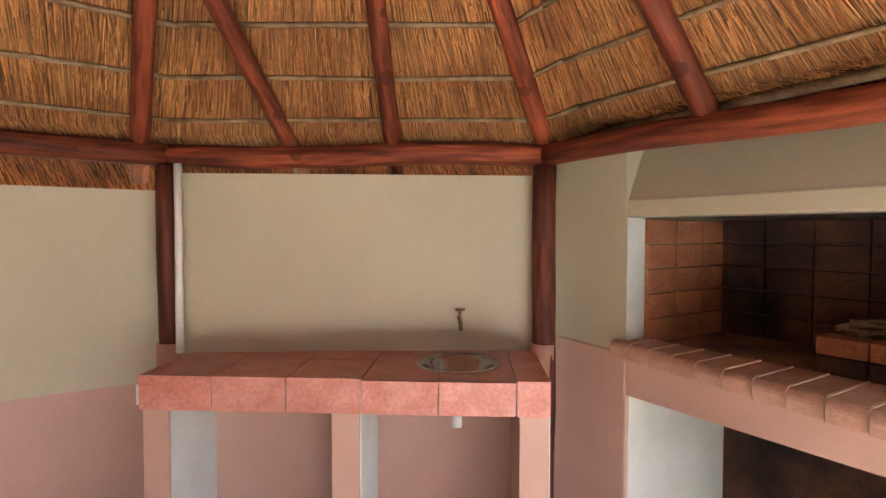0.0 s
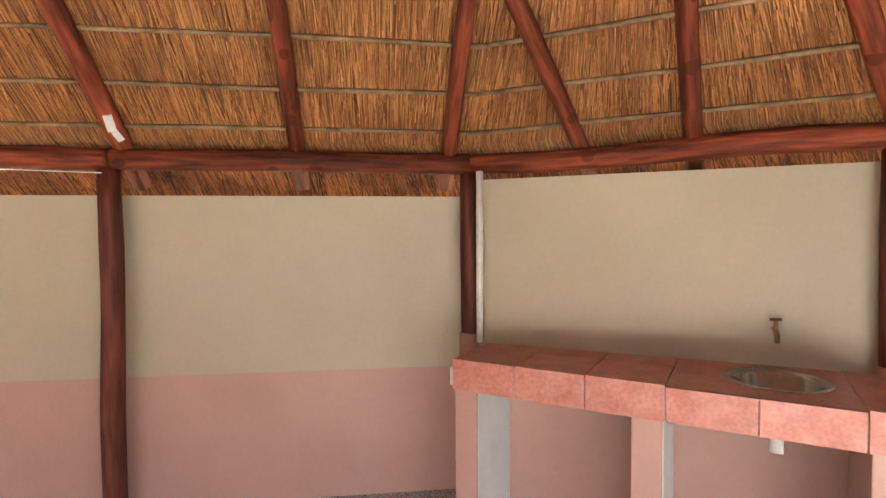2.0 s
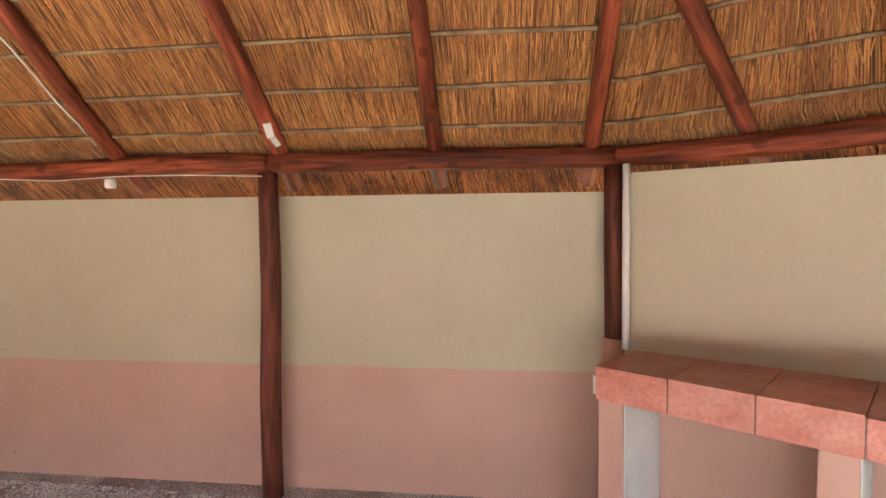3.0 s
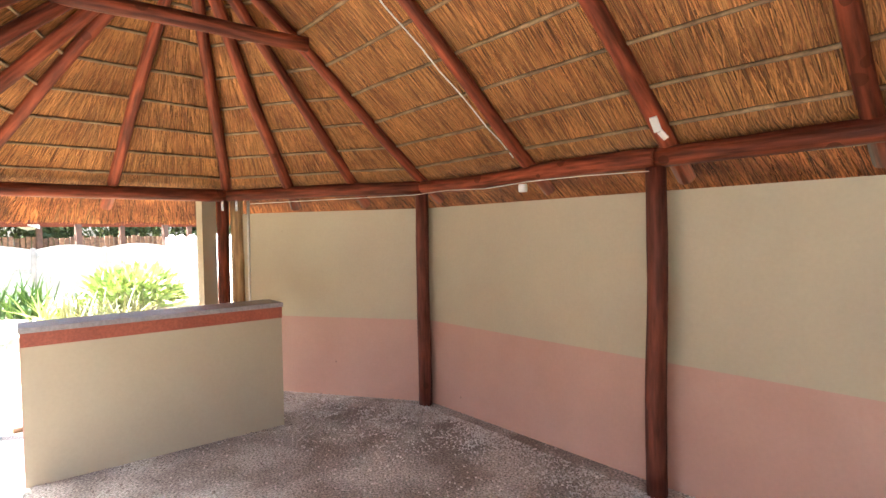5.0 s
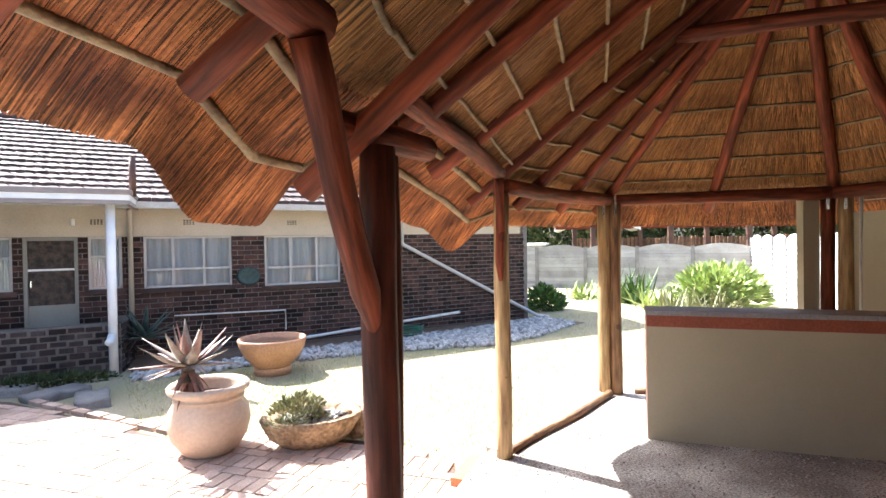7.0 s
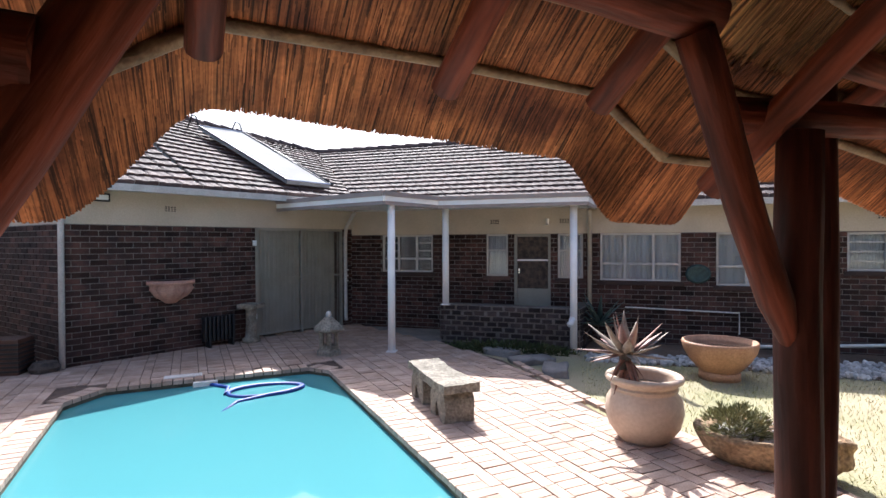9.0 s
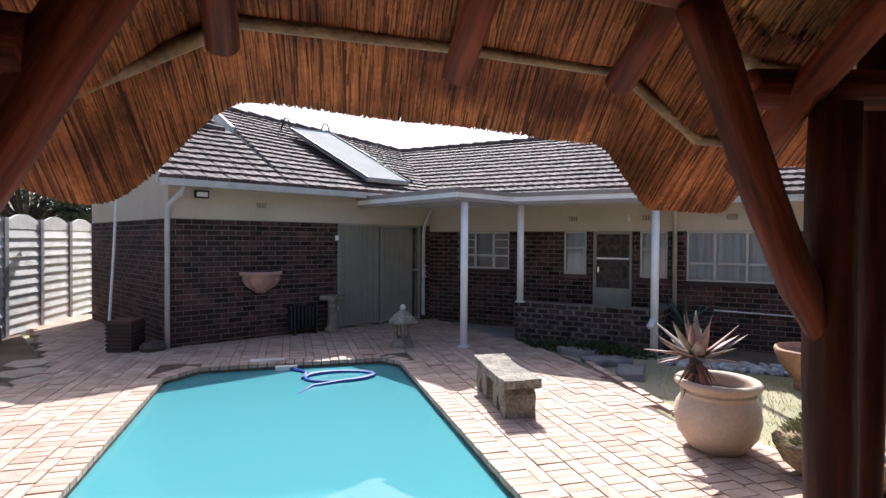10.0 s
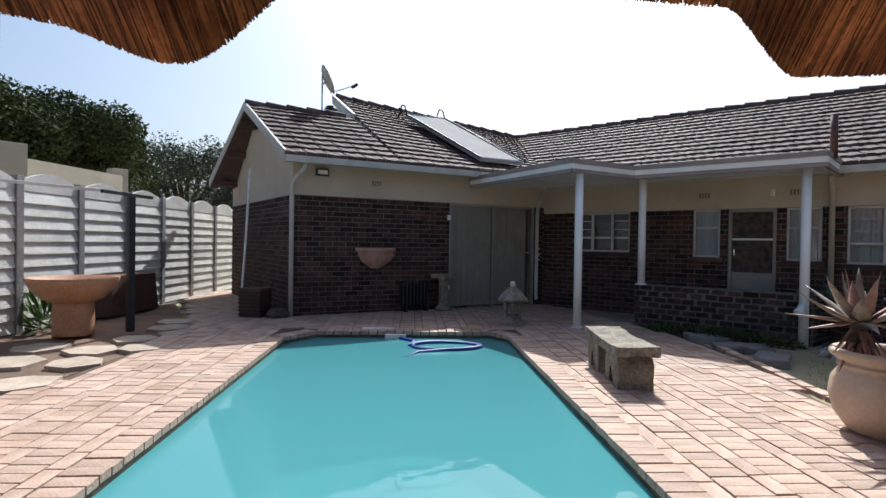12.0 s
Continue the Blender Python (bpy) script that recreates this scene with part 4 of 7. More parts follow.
alone("gable_vent", lathe([(0.0, 0.0), (0.12, 0.0), (0.12, 0.05), (0.0, 0.06)], (7.36, -7.30, 3.28), 14), BLACK, "dark round lamp under the gable peak", "lamp")

# canopy
CA, CB, CC = (1.24, -8.49), (0.65, -9.72), (-1.52, -9.46)
canopy = thing("veranda_canopy", "white flat canopy on slim white columns", "canopy")
edge = [tuple((hc3 + AD3 * 3.3 + A_OUT3 * 0.05))[:2], (1.27, -8.25), (0.72, -9.45), (-1.72, -9.22), tuple((hk3 + BD3 * 4.9 + B_OUT3 * 0.05))[:2], (2.90, -10.95)]
part("canopy_sheet", prism(edge, 2.24, 2.27), WHITE_PAINT, canopy, "white underside sheeting")
for k in range(4):
    p, q = edge[k], edge[k + 1]
    part("fascia", beam3((*p, 2.262), (*q, 2.262), 0.05, 0.075), WHITE_PAINT, canopy, "white fascia board")
    part("capping", beam3((*p, 2.335), (*q, 2.335), 0.09, 0.07), TRIM_BROWN, canopy, "taupe edge capping")
    part("soffit_trim", beam3((*p, 2.195), (*q, 2.195), 0.045, 0.055), TRIM_BROWN, canopy, "taupe lower trim")
for (x, y), z0 in ((CA, -0.1), (CB, 0.5), (CC, -0.28)):
    t = thing("veranda_column", "slim round white steel column", "column", "veranda columns")
    part("shaft", tube([(x, y, z0), (x, y, 2.2)], 0.058, 16), WHITE_PAINT, t, smooth=True)
    part("base_plate", box(x - 0.07, x + 0.07, y - 0.07, y + 0.07, z0, z0 + 0.02), WHITE_PAINT, t)

# low brick wall of the veranda
low_p, low_q = (0.78, -9.82), (-1.62, -9.58)
lw = thing("veranda_wall", "low dark face-brick wall around the veranda", "wall", kind="structure")
part("core", wall_run(low_p, low_q, -0.4, 0.50, MORTAR), MORTAR, lw)
ob = new("bricks", brick_courses(low_p, low_q, -0.4, 0.50, (), 0.21, 0.09, 0.03, CLINKER))
ob.parent = lw
tagged(ob, "dark face bricks", kind="stuff")
side_q = (-1.85, -10.55)
part("core", wall_run(low_q, side_q, -0.4, 0.50, MORTAR), MORTAR, lw)
ob = new("bricks", brick_courses(low_q, side_q, -0.4, 0.50, (), 0.21, 0.09, 0.03, CLINKER))
ob.parent = lw
tagged(ob, "dark face bricks", kind="stuff")
part("veranda_slab", prism([(2.9, -10.9), (1.3, -8.6), (0.72, -9.9), (-1.6, -9.7), (-1.8, -10.6)], -0.35, -0.11), SLATE, lw)


# ---- tiled counter with sink ----
CM = frame_matrix((-2.90, 1.40, 0), (1.82, 0.10))
counter = thing("counter", "terracotta tiled masonry counter on three plastered piers", "counter")
CL = 1.823
back_y = lambda x: 0.45 + 0.17 * x / CL


def cell(x0, x1, y0, y1a, y1b, z0, z1, bm=None):
    bm = bm or bmesh.new()
    pts = [(x0, y0), (x1, y0), (x1, y1b), (x0, y1a)]
    lo = [bm.verts.new(CM @ Vector((x, y, z0))) for x, y in pts]
    hi = [bm.verts.new(CM @ Vector((x, y, z1))) for x, y in pts]
    bm.faces.new(hi)
    bm.faces.new(lo[::-1])
    for k in range(4):
        bm.faces.new((lo[k], lo[(k + 1) % 4], hi[(k + 1) % 4], hi[k]))
    return bm


SX, SY, SR = 1.415, 0.30, 0.185
joints = [0.0, 0.335, 0.670, 1.005, 1.340, 1.675, CL]
part("grout_bed", cell(0.004, 1.10, 0.004, 0.45, back_y(1.10), 0.79, 0.930), GROUT, counter)
part("grout_bed", cell(1.72, CL - 0.004, 0.004, back_y(1.72), back_y(CL), 0.79, 0.930), GROUT, counter)
part("grout_bed", cell(1.10, 1.72, 0.004, 0.06, 0.06, 0.79, 0.930), GROUT, counter)
for k in range(6):
    x0, x1 = joints[k] + 0.003, joints[k + 1] - 0.003
    part("front_tile", box(x0, x1, -0.008, 0.004, 0.785, 0.932, CM, bevel=0.002), TILE, counter)
    for ya, yb in ((-0.008, 0.333), (0.339, None)):
        e0, e1 = (back_y(x0), back_y(x1)) if yb is None else (yb, yb)
        if x1 > SX - SR and x0 < SX + SR:
            continue
        part("top_tile", cell(x0, x1, ya, e0, e1, 0.930, 0.940), TILE, counter)
# tiles cut round the sink
hb = bmesh.new()
outline = [(1.008, -0.008), (1.672, -0.008), (1.672, back_y(1.672)), (1.008, back_y(1.008))]
ov = [hb.verts.new(CM @ Vector((x, y, 0.940))) for x, y in outline]
iv = [hb.verts.new(CM @ Vector((SX + math.cos(a) * SR, SY + math.sin(a) * SR, 0.940))) for a in (k * math.pi / 16 for k in range(32))]
ed = [hb.edges.new((r[k], r[(k + 1) % len(r)])) for r in (ov, iv) for k in range(len(r))]
bmesh.ops.triangle_fill(hb, use_beauty=True, edges=ed)
mid_c = CM @ Vector((SX, SY, 0.940))
bmesh.ops.delete(hb, geom=[f for f in hb.faces if (f.calc_center_median() - mid_c).length < SR * 0.97], context="FACES")
part("cut_tile", hb, TILE, counter)
for x in (1.34,):
    part("joint", box(x - 0.003, x + 0.003, -0.008, SY - SR - 0.005, 0.9405, 0.9412, CM), GROUT, counter)
    part("joint", box(x - 0.003, x + 0.003, SY + SR + 0.005, back_y(x), 0.9405, 0.9412, CM), GROUT, counter)
for x0, x1 in ((0.005, 0.125), (0.865, 0.990), (1.69, CL - 0.003)):
    pier = part("pier", box(x0, x1, 0.015, 0.46, -0.02, 0.788, CM, bevel=0.006), PINK, counter, "terracotta plastered pier")
    part("pier_side", box(x1 + 0.001, x1 + 0.005, 0.03, 0.45, 0.0, 0.78, CM), GREYBLUE, pier, "pale unpainted side")
sc = CM @ Vector((SX, SY, 0.942))
sink = thing("sink", "round stainless steel sink set into the counter", "sink", at=tuple(sc))
part("bowl", lathe([(SR + 0.018, 0.0), (SR + 0.016, 0.004), (SR - 0.002, 0.003), (SR - 0.02, -0.02), (SR - 0.035, -0.09), (SR - 0.07, -0.13), (0.03, -0.138), (0.0, -0.138)], sc, 40, cap=False), STEEL, sink, smooth=True)
part("drain", lathe([(0.03, 0.0), (0.028, 0.004), (0.0, 0.002)], sc - Vector((0, 0, 0.137)), 16), BLACK, sink)
part("trap_pipe", tube([sc + Vector((0, -0.02, -0.14)), sc + Vector((0, -0.05, -0.22)), sc + Vector((0, -0.06, -0.295))], 0.026, 12), WHITE_PVC, sink, "white plastic waste pipe", smooth=True)
# tap
SM = frame_matrix((-2.98, 1.83, 0), (1.86, 0.31))
tap = thing("tap", "old brass bib tap on the plastered wall", "tap", at=tuple(SM @ Vector((1.48, -0.03, 1.1))))
part("stem", tube([SM @ Vector((1.48, 0.0, 1.115)), SM @ Vector((1.48, -0.05, 1.115)), SM @ Vector((1.48, -0.085, 1.10)), SM @ Vector((1.48, -0.092, 1.06))], [0.011, 0.013, 0.012, 0.011], 10), BRASS, tap, smooth=True)
part("spindle", tube([SM @ Vector((1.48, -0.05, 1.115)), SM @ Vector((1.48, -0.05, 1.16))], 0.009, 8), BRASS, tap)
part("handle", tube([SM @ Vector((1.455, -0.05, 1.165)), SM @ Vector((1.505, -0.05, 1.165))], 0.007, 8), BRASS, tap)
alone("conduit_pipe", tube([(-2.955, 1.795, 0.95), (-2.955, 1.795, 1.93)], 0.02, 12), WHITE_PVC, "white plastic conduit pipe beside the post", "pipe", smooth=True)
alone("socket_box", box(-0.022, 0.0, 0.01, 0.05, 0.80, 0.89, CM, bevel=0.004), WHITE_PVC, "small white socket box on the counter end", "socket")
for k, p in enumerate((P1, P0)):
    alone("post_foot", tube([(p[0], p[1], -0.02), (p[0], p[1], 0.985)], 0.066, 14), PINK, "terracotta painted foot of the post", "post foot", "painted post feet", smooth=True)

# ---- fireplace ----
FM = frame_matrix((-1.0, 2.22, 0), (0.62, -0.785))
fire = thing("fireplace", "plastered built-in braai fireplace lined with orange firebricks", "fireplace")


def fbox(x0, x1, y0, y1, z0, z1, bevel=0.0, bm=None):
    return box(x0, x1, y0, y1, z0, z1, FM, bevel, bm)


part("left_pier_upper", fbox(-0.06, 0.49, 0, 0.75, 1.0, 2.06, 0.012), CREAM, fire, "cream plaster")
part("left_pier_lower", fbox(-0.06, 0.49, 0, 0.88, -0.03, 0.998, 0.012), PINK, fire, "terracotta plaster")
part("right_pier_upper", fbox(1.78, 2.05, 0, 0.75, 1.0, 2.06, 0.012), CREAM, fire)
part("right_pier_lower", fbox(1.78, 2.05, 0, 0.75, -0.03, 0.998, 0.012), PINK, fire)
part("lintel", fbox(0.488, 1.782, 0.003, 0.20, 1.65, 1.735, 0.01), CREAM, fire, "cream plastered lintel")
part("shelf_band", fbox(0.488, 1.782, 0.003, 0.12, 0.79, 0.985, 0.008), PINK, fire, "terracotta band, chipped below")
hb = bmesh.new()
prof = [(0.004, 1.735), (0.17, 2.10), (0.60, 2.10), (0.60, 1.735)]
la = [hb.verts.new(FM @ Vector((0.489, y, z))) for y, z in prof]
lb = [hb.verts.new(FM @ Vector((1.781, y, z))) for y, z in prof]
for k in range(4):
    hb.faces.new((la[k], la[(k + 1) % 4], lb[(k + 1) % 4], lb[k]))
hb.faces.new(la[::-1])
hb.faces.new(lb)
part("hood", hb, CREAM, fire, "sloping cream plaster hood")
part("hearth", fbox(0.40, 1.79, 0.10, 0.80, 0.985, 1.03), HEARTH, fire, "brown brick hearth floor stained with soot")
part("back_core", fbox(0.40, 1.85, 0.79, 0.90, 0.95, 2.05), MORTAR, fire)
part("flue_roof", fbox(0.49, 1.78, 0.2, 0.79, 1.66, 1.70), SOOT_SHADE, fire)
part("jamb", fbox(0.4905, 0.496, 0.0, 0.125, 1.03, 1.65), GREYBLUE, fire, "pale plaster jamb")
part("store_side", fbox(0.4905, 0.496, 0.02, 0.86, 0.0, 0.789), GREYBLUE, fire, "pale plaster side of the wood store")
# The store's shadow is painted into its back by the dark colour.
part("store_back", fbox(0.49, 1.78, 0.84, 0.875, 0.0, 0.95), SOOT_SHADE, fire, "back of the wood store, coloured dark for its shade")
part("store_roof", fbox(0.49, 1.78, 0.121, 0.86, 0.94, 0.98), SOOT_SHADE, fire)
for r in range(5):
    z = 1.033 + r * 0.123
    off = 0.0
    for c in range(-1, 3):
        y0, y1 = max(0.128, 0.128 + c * 0.225 + off), min(0.785, 0.128 + (c + 1) * 0.225 + off - 0.006)
        if y1 - y0 > 0.03:
            part("firebrick", fbox(0.45, 0.515 + 0.002 * rnd.random(), y0, y1, z, z + 0.117, 0.003), FIREBRICK, fire)
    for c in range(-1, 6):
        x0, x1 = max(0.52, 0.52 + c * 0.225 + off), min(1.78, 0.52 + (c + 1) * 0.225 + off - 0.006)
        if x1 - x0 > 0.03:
            part("firebrick", fbox(x0, x1, 0.755 + 0.004 * rnd.random(), 0.795, z, z + 0.117, 0.003), SOOT_SHADE, fire, "sooty firebrick")
def nose(x0, x1, y_nose, z_top, r):
    """A shelf brick with a rounded front edge."""
    prof = [(0.13, 0.984), (0.13, z_top)] + [(y_nose + r - r * math.sin(a), z_top - r + r * math.cos(a)) for a in (k * math.pi / 10 for k in range(6))] + [(y_nose + 0.006, 0.984)]
    bm = bmesh.new()
    la = [bm.verts.new(FM @ Vector((x0, y, z))) for y, z in prof]
    lb = [bm.verts.new(FM @ Vector((x1, y, z))) for y, z in prof]
    for k in range(len(prof)):
        n = (k + 1) % len(prof)
        bm.faces.new((la[k], la[n], lb[n], lb[k]))
    bm.faces.new(la[::-1])
    bm.faces.new(lb)
    bmesh.ops.bevel(bm, geom=[e for e in bm.edges if abs(((FM.inverted() @ e.verts[0].co) - (FM.inverted() @ e.verts[1].co)).x) < 1e-4], offset=0.003, segments=1, affect="EDGES")
    return bm


for k in range(10):
    x0 = 0.445 + k * 0.1215
    y_nose = -0.075 - 0.15 * (x0 - 0.5)
    part("shelf_brick", nose(x0, x0 + 0.115, y_nose, 1.058 + 0.002 * rnd.random(), 0.034), SHELF_BRICK, fire, "rounded clay shelf brick")
    part("mortar_joint", nose(x0 + 0.1125, x0 + 0.1235, y_nose - 0.004, 1.0635, 0.034), PALE_MORTAR, fire, "pale mortar joint")
stack = thing("brick_stack", "short stack of loose firebricks on the hearth", "bricks", at=tuple(FM @ Vector((1.42, 0.3, 1.03))))
for r in range(2):
    for c in range(3):
        part("brick", fbox(1.20 + c * 0.175, 1.20 + c * 0.175 + 0.168, 0.24, 0.35, 1.031 + r * 0.075, 1.101 + r * 0.075, 0.004), SOOT_SHADE if r == 0 else FIREBRICK, stack)
for k in range(26):
    x = 1.28 + 0.36 * rnd.random()
    a = rnd.random() * 3
    p = Vector((x, 0.30 + 0.12 * rnd.random(), 1.195 + 0.09 * rnd.random() * (1 - abs(x - 1.46) / 0.3)))
    d = Vector((math.cos(a), math.sin(a) * 0.5, 0.5 * (rnd.random() - 0.5))) * (0.05 + 0.05 * rnd.random())
    alone("firewood", log(FM @ (p - d), FM @ (p + d), 0.006 + 0.008 * rnd.random(), bend=0.006, seed=300 + k, n=4, sides=6), TWIG, "dry brown twig on the hearth bricks", "firewood", "firewood on the hearth")
for k in range(5):
    p = Vector((0.72 + 0.16 * k, 0.28 + 0.06 * (k % 2), 0.07 + 0.11 * (k % 2)))
    alone("firewood", log(FM @ (p + Vector((0, -0.16, 0))), FM @ (p + Vector((0.03, 0.18, 0.0))), 0.065, 0.055, 0.012, 320 + k, 5, 9), CHAR, "dark split log in the wood store", "firewood", "logs in the wood store", smooth=True)

# ---- small things on the roof frame ----
sen = thing("alarm_sensor", "small white alarm sensor under the beam", "sensor", at=(-5.35, -0.02, 1.9))
part("body", lathe([(0.0, -0.03), (0.03, -0.026), (0.034, 0.0), (0.03, 0.028)], (-5.35, -0.06, 1.885), 16), WHITE_PVC, sen, smooth=True)
sp = lerp2(P2, P1, 0.035)
lo = Vector((sp[0], sp[1], BEAM_Z + 0.075))
axis = (ridge_for(Vector((sp[0], sp[1], 2.1))) - Vector((0, 0, 0.10)) - lo).normalized()
face = Vector((0.80, -0.40, -0.45))
face = (face - axis * face.dot(axis)).normalized()
sm = Matrix.Translation(lo + axis * 0.16 + face * 0.056) @ Matrix((axis.cross(face), face, axis)).transposed().to_4x4()
alone("old_sticker", box(-0.020, 0.022, -0.006, 0.005, -0.015, 0.085, sm @ Matrix.Rotation(0.12, 4, "Y"), 0.002, box(-0.014, 0.018, -0.006, 0.004, -0.085, -0.022, sm @ Matrix.Rotation(-0.2, 4, "Y"))), WHITE_PVC, "torn white paper label on the rafter", "label")
wire = [(-7.0, -2.62, 1.90)] + [(P3[0] + (P2[0] - P3[0]) * t + 0.05, P3[1] + (P2[1] - P3[1]) * t - 0.06, 1.915 - 0.012 * math.sin(t * 20)) for t in (0, 0.2, 0.4, 0.6, 0.8, 1.0)]
alone("white_cable", tube(wire, 0.0028, 6), WHITE_PVC, "thin white cable clipped along the beam", "cable")
mid = lerp2(P2, P3, 0.5)
rg = ridge_for(Vector((mid[0], mid[1], 2)))
alone("white_cable", tube([(mid[0] + (rg.x - mid[0]) * t + 0.035, mid[1] + (rg.y - mid[1]) * t, 2.07 + (RIDGE_Z - 0.13 - 2.07) * t + 0.045 + 0.008 * math.sin(t * 31)) for t in [k / 14 for k in range(14)]], 0.005, 6), WHITE_PVC, "thin white cable running up a rafter", "cable")
alone("conduit_pipe", tube([(-6.98, -2.60, 0.0), (-6.98, -2.60, 1.1), (-6.97, -2.59, 1.93)], 0.014, 10), WHITE_PVC, "thin white conduit pipe beside the gum pole", "pipe", smooth=True)
pier_end = strip_wall((-6.96, -2.93), (-6.99, -3.00), -0.02, 0.16, -0.05, 1.93)
alone("wall_pier", pier_end, CREAM, "cream plastered end pier beside the poles", "pier", kind="structure")
for p in ((-7.00, -2.72), (-6.955, -2.845), (-5.65, -4.37), (-5.715, -4.275), P6):
    d = Vector((-1.4 - p[0], -0.7 - p[1])).normalized()
    c = (p[0] + d.x * 0.066, p[1] + d.y * 0.066)
    alone("metal_strap", box(-0.004, 0.004, -0.013, 0.013, -0.10, 0.10, frame_matrix((c[0], c[1], 1.93), tuple(d)), 0.002), STEEL, "galvanised strap tying post to beam", "strap", "roof straps")
alone("kerb_edge", strip_wall(*ext(P6, P5, -0.05, 0.0), 0.035, 0.20, -0.25, 0.012), CAP_PALE, "pale cement edge along the floor", "kerb", kind="structure")
alone("kerb_log", log((P5[0] + 0.10, P5[1] + 0.06, 0.025), (P6[0] - 0.08, P6[1] - 0.02, 0.02), 0.035, 0.03, 0.02, 350), BROWN_GUM, "thin worn pole along the floor edge", "log", "kerb logs", smooth=True)
alone("kerb_log", log((P5[0] - 0.16, P5[1] + 0.16, 0.025), (P5[0] - 0.75, P5[1] + 0.85, 0.02), 0.035, 0.03, 0.02, 351), BROWN_GUM, "thin worn pole along the floor edge", "log", "kerb logs", smooth=True)
for k in range(2):
    alone("kerb_brick", box(-0.11, 0.11, -0.05, 0.05, -0.10, -0.03 + 0.02 * k, Matrix.Translation((-3.58 + 0.2 * k, -3.93 + 0.15 * k, -0.03)) @ Matrix.Rotation(0.6, 4, "Z"), 0.005), FIREBRICK, "loose clay brick at the floor edge", "brick", "kerb bricks")

# ---- house openings and fixtures ----
AM = frame_matrix((*HC, 0), tuple(AD))
BM = frame_matrix((*HK, 0), tuple(BD))
asg = 1 if (AM.to_3x3() @ Vector((0, 1, 0))).dot(A_OUT3) > 0 else -1
bsg = 1 if (BM.to_3x3() @ Vector((0, 1, 0))).dot(B_OUT3) > 0 else -1


def wbox(m, sg, x0, x1, o0, o1, z0, z1, bevel=0.0):
    """A box on a wall: along it, out from its face, and in height."""
    return box(x0, x1, sg * o0, sg * o1, z0, z1, m, bevel)


def window(x0, x1, z0, z1, bars, split, curtain=True, label="steel window with net curtains"):
    w = thing("window", label, "window", "house windows", at=tuple(BM @ Vector((x0, 0, z0))))
    fr = 0.035
    for a, b, c, d in ((x0, x1, z0, z0 + fr), (x0, x1, z1 - fr, z1), (x0, x0 + fr, z0, z1), (x1 - fr, x1, z0, z1)):
        part("window_frame", wbox(BM, bsg, a, b, -0.10, -0.03, c, d), GUTTER, w, "cream painted steel frame")
    for f in bars:
        x = x0 + (x1 - x0) * f
        part("mullion", wbox(BM, bsg, x - 0.02, x + 0.02, -0.09, -0.035, z0, z1), GUTTER, w)
    zs = z0 + (z1 - z0) * split
    if split:
        part("transom", wbox(BM, bsg, x0, x1, -0.088, -0.036, zs - 0.018, zs + 0.018), GUTTER, w)
    edges_x = [x0] + [x0 + (x1 - x0) * f for f in bars] + [x1]
    for k in range(len(edges_x) - 1):
        p = part("pane", wbox(BM, bsg, edges_x[k] + 0.02, edges_x[k + 1] - 0.02, -0.072, -0.066, z0 + 0.02, z1 - 0.02), GLASS, w)
        p.visible_shadow = False
        if len(bars) == 2 and k != 1:
            for q in (0.33, 0.66):
                z = zs + (z1 - zs) * q
                part("glazing_bar", wbox(BM, bsg, edges_x[k] + 0.02, edges_x[k + 1] - 0.02, -0.08, -0.06, z - 0.008, z + 0.008), GUTTER, w)
    if curtain:
        bm = bmesh.new()
        n = 60
        rows = [[bm.verts.new(BM @ Vector((x0 + (x1 - x0) * k / n, bsg * (-0.125 + 0.012 * math.sin(k * 1.3) + 0.006 * math.sin(k * 3.7)), z))) for k in range(n + 1)] for z in (z0, z1)]
        for k in range(n):
            bm.faces.new((rows[0][k], rows[0][k + 1], rows[1][k + 1], rows[1][k]))
        part("curtain", bm, CURTAIN, w, "pale net curtain", smooth=True)
    part("window_sill", wbox(BM, bsg, x0 - 0.05, x1 + 0.05, -0.05, 0.05, z0 - 0.075, z0 - 0.004), BRICK_ONE, w, "brick sill")
    # Added near-black sheet paints the unlit room behind the panes.
    part("dark_room", wbox(BM, bsg, x0 - 0.02, x1 + 0.02, -0.6, -0.55, z0 - 0.1, z1 + 0.1), SHADE_BLACK, w)
    return w


window(*B_WIN[0], (0.32, 0.68), 0.36, False, "dark steel kitchen window under the veranda")
window(*B_WIN[1], (), 0.62, True, "narrow sidelight window with a net curtain")
window(*B_WIN[2], (), 0.62, True, "narrow sidelight window with a net curtain")
window(*B_WIN[3], (0.32, 0.67), 0.36, True)
window(*B_WIN[4], (0.33, 0.68), 0.36, True)
small = window(*B_WIN[5], (), 0.0, True, "small barred bathroom window with a pale blind")
x0, x1, z0, z1 = B_WIN[5]
for k in range(1, 4):
    z = z0 + (z1 - z0) * k / 4
    part("glazing_bar", wbox(BM, bsg, x0 + 0.02, x1 - 0.02, -0.082, -0.058, z - 0.012, z + 0.012), GUTTER, small)
# Added near-black walls carry the rooms' darkness behind both house fronts.
part("room_back", wall_run(tuple(Vector(HK) - BO * 0.9 + BD * 0.1), tuple(Vector(HE) - BO * 0.9), -0.4, 2.2, SHADE_BLACK), SHADE_BLACK, house)
part("room_back", wall_run(tuple(Vector(HC) - AO * 0.9), tuple(Vector(HK) - AO * 0.9), -0.4, 2.2, SHADE_BLACK), SHADE_BLACK, house)
part("end_wall", strip_wall(HE, tuple(Vector(HE) - BO * 5.5), -0.1, 0.1, -0.5, EAVE_B), MORTAR, house)
ob = new("bricks", brick_courses(tuple(Vector(HE) - BO * 0.1), tuple(Vector(HE) - BO * 5.5 - BD * 0.11), -0.5, BAND_B))
ob.parent = house
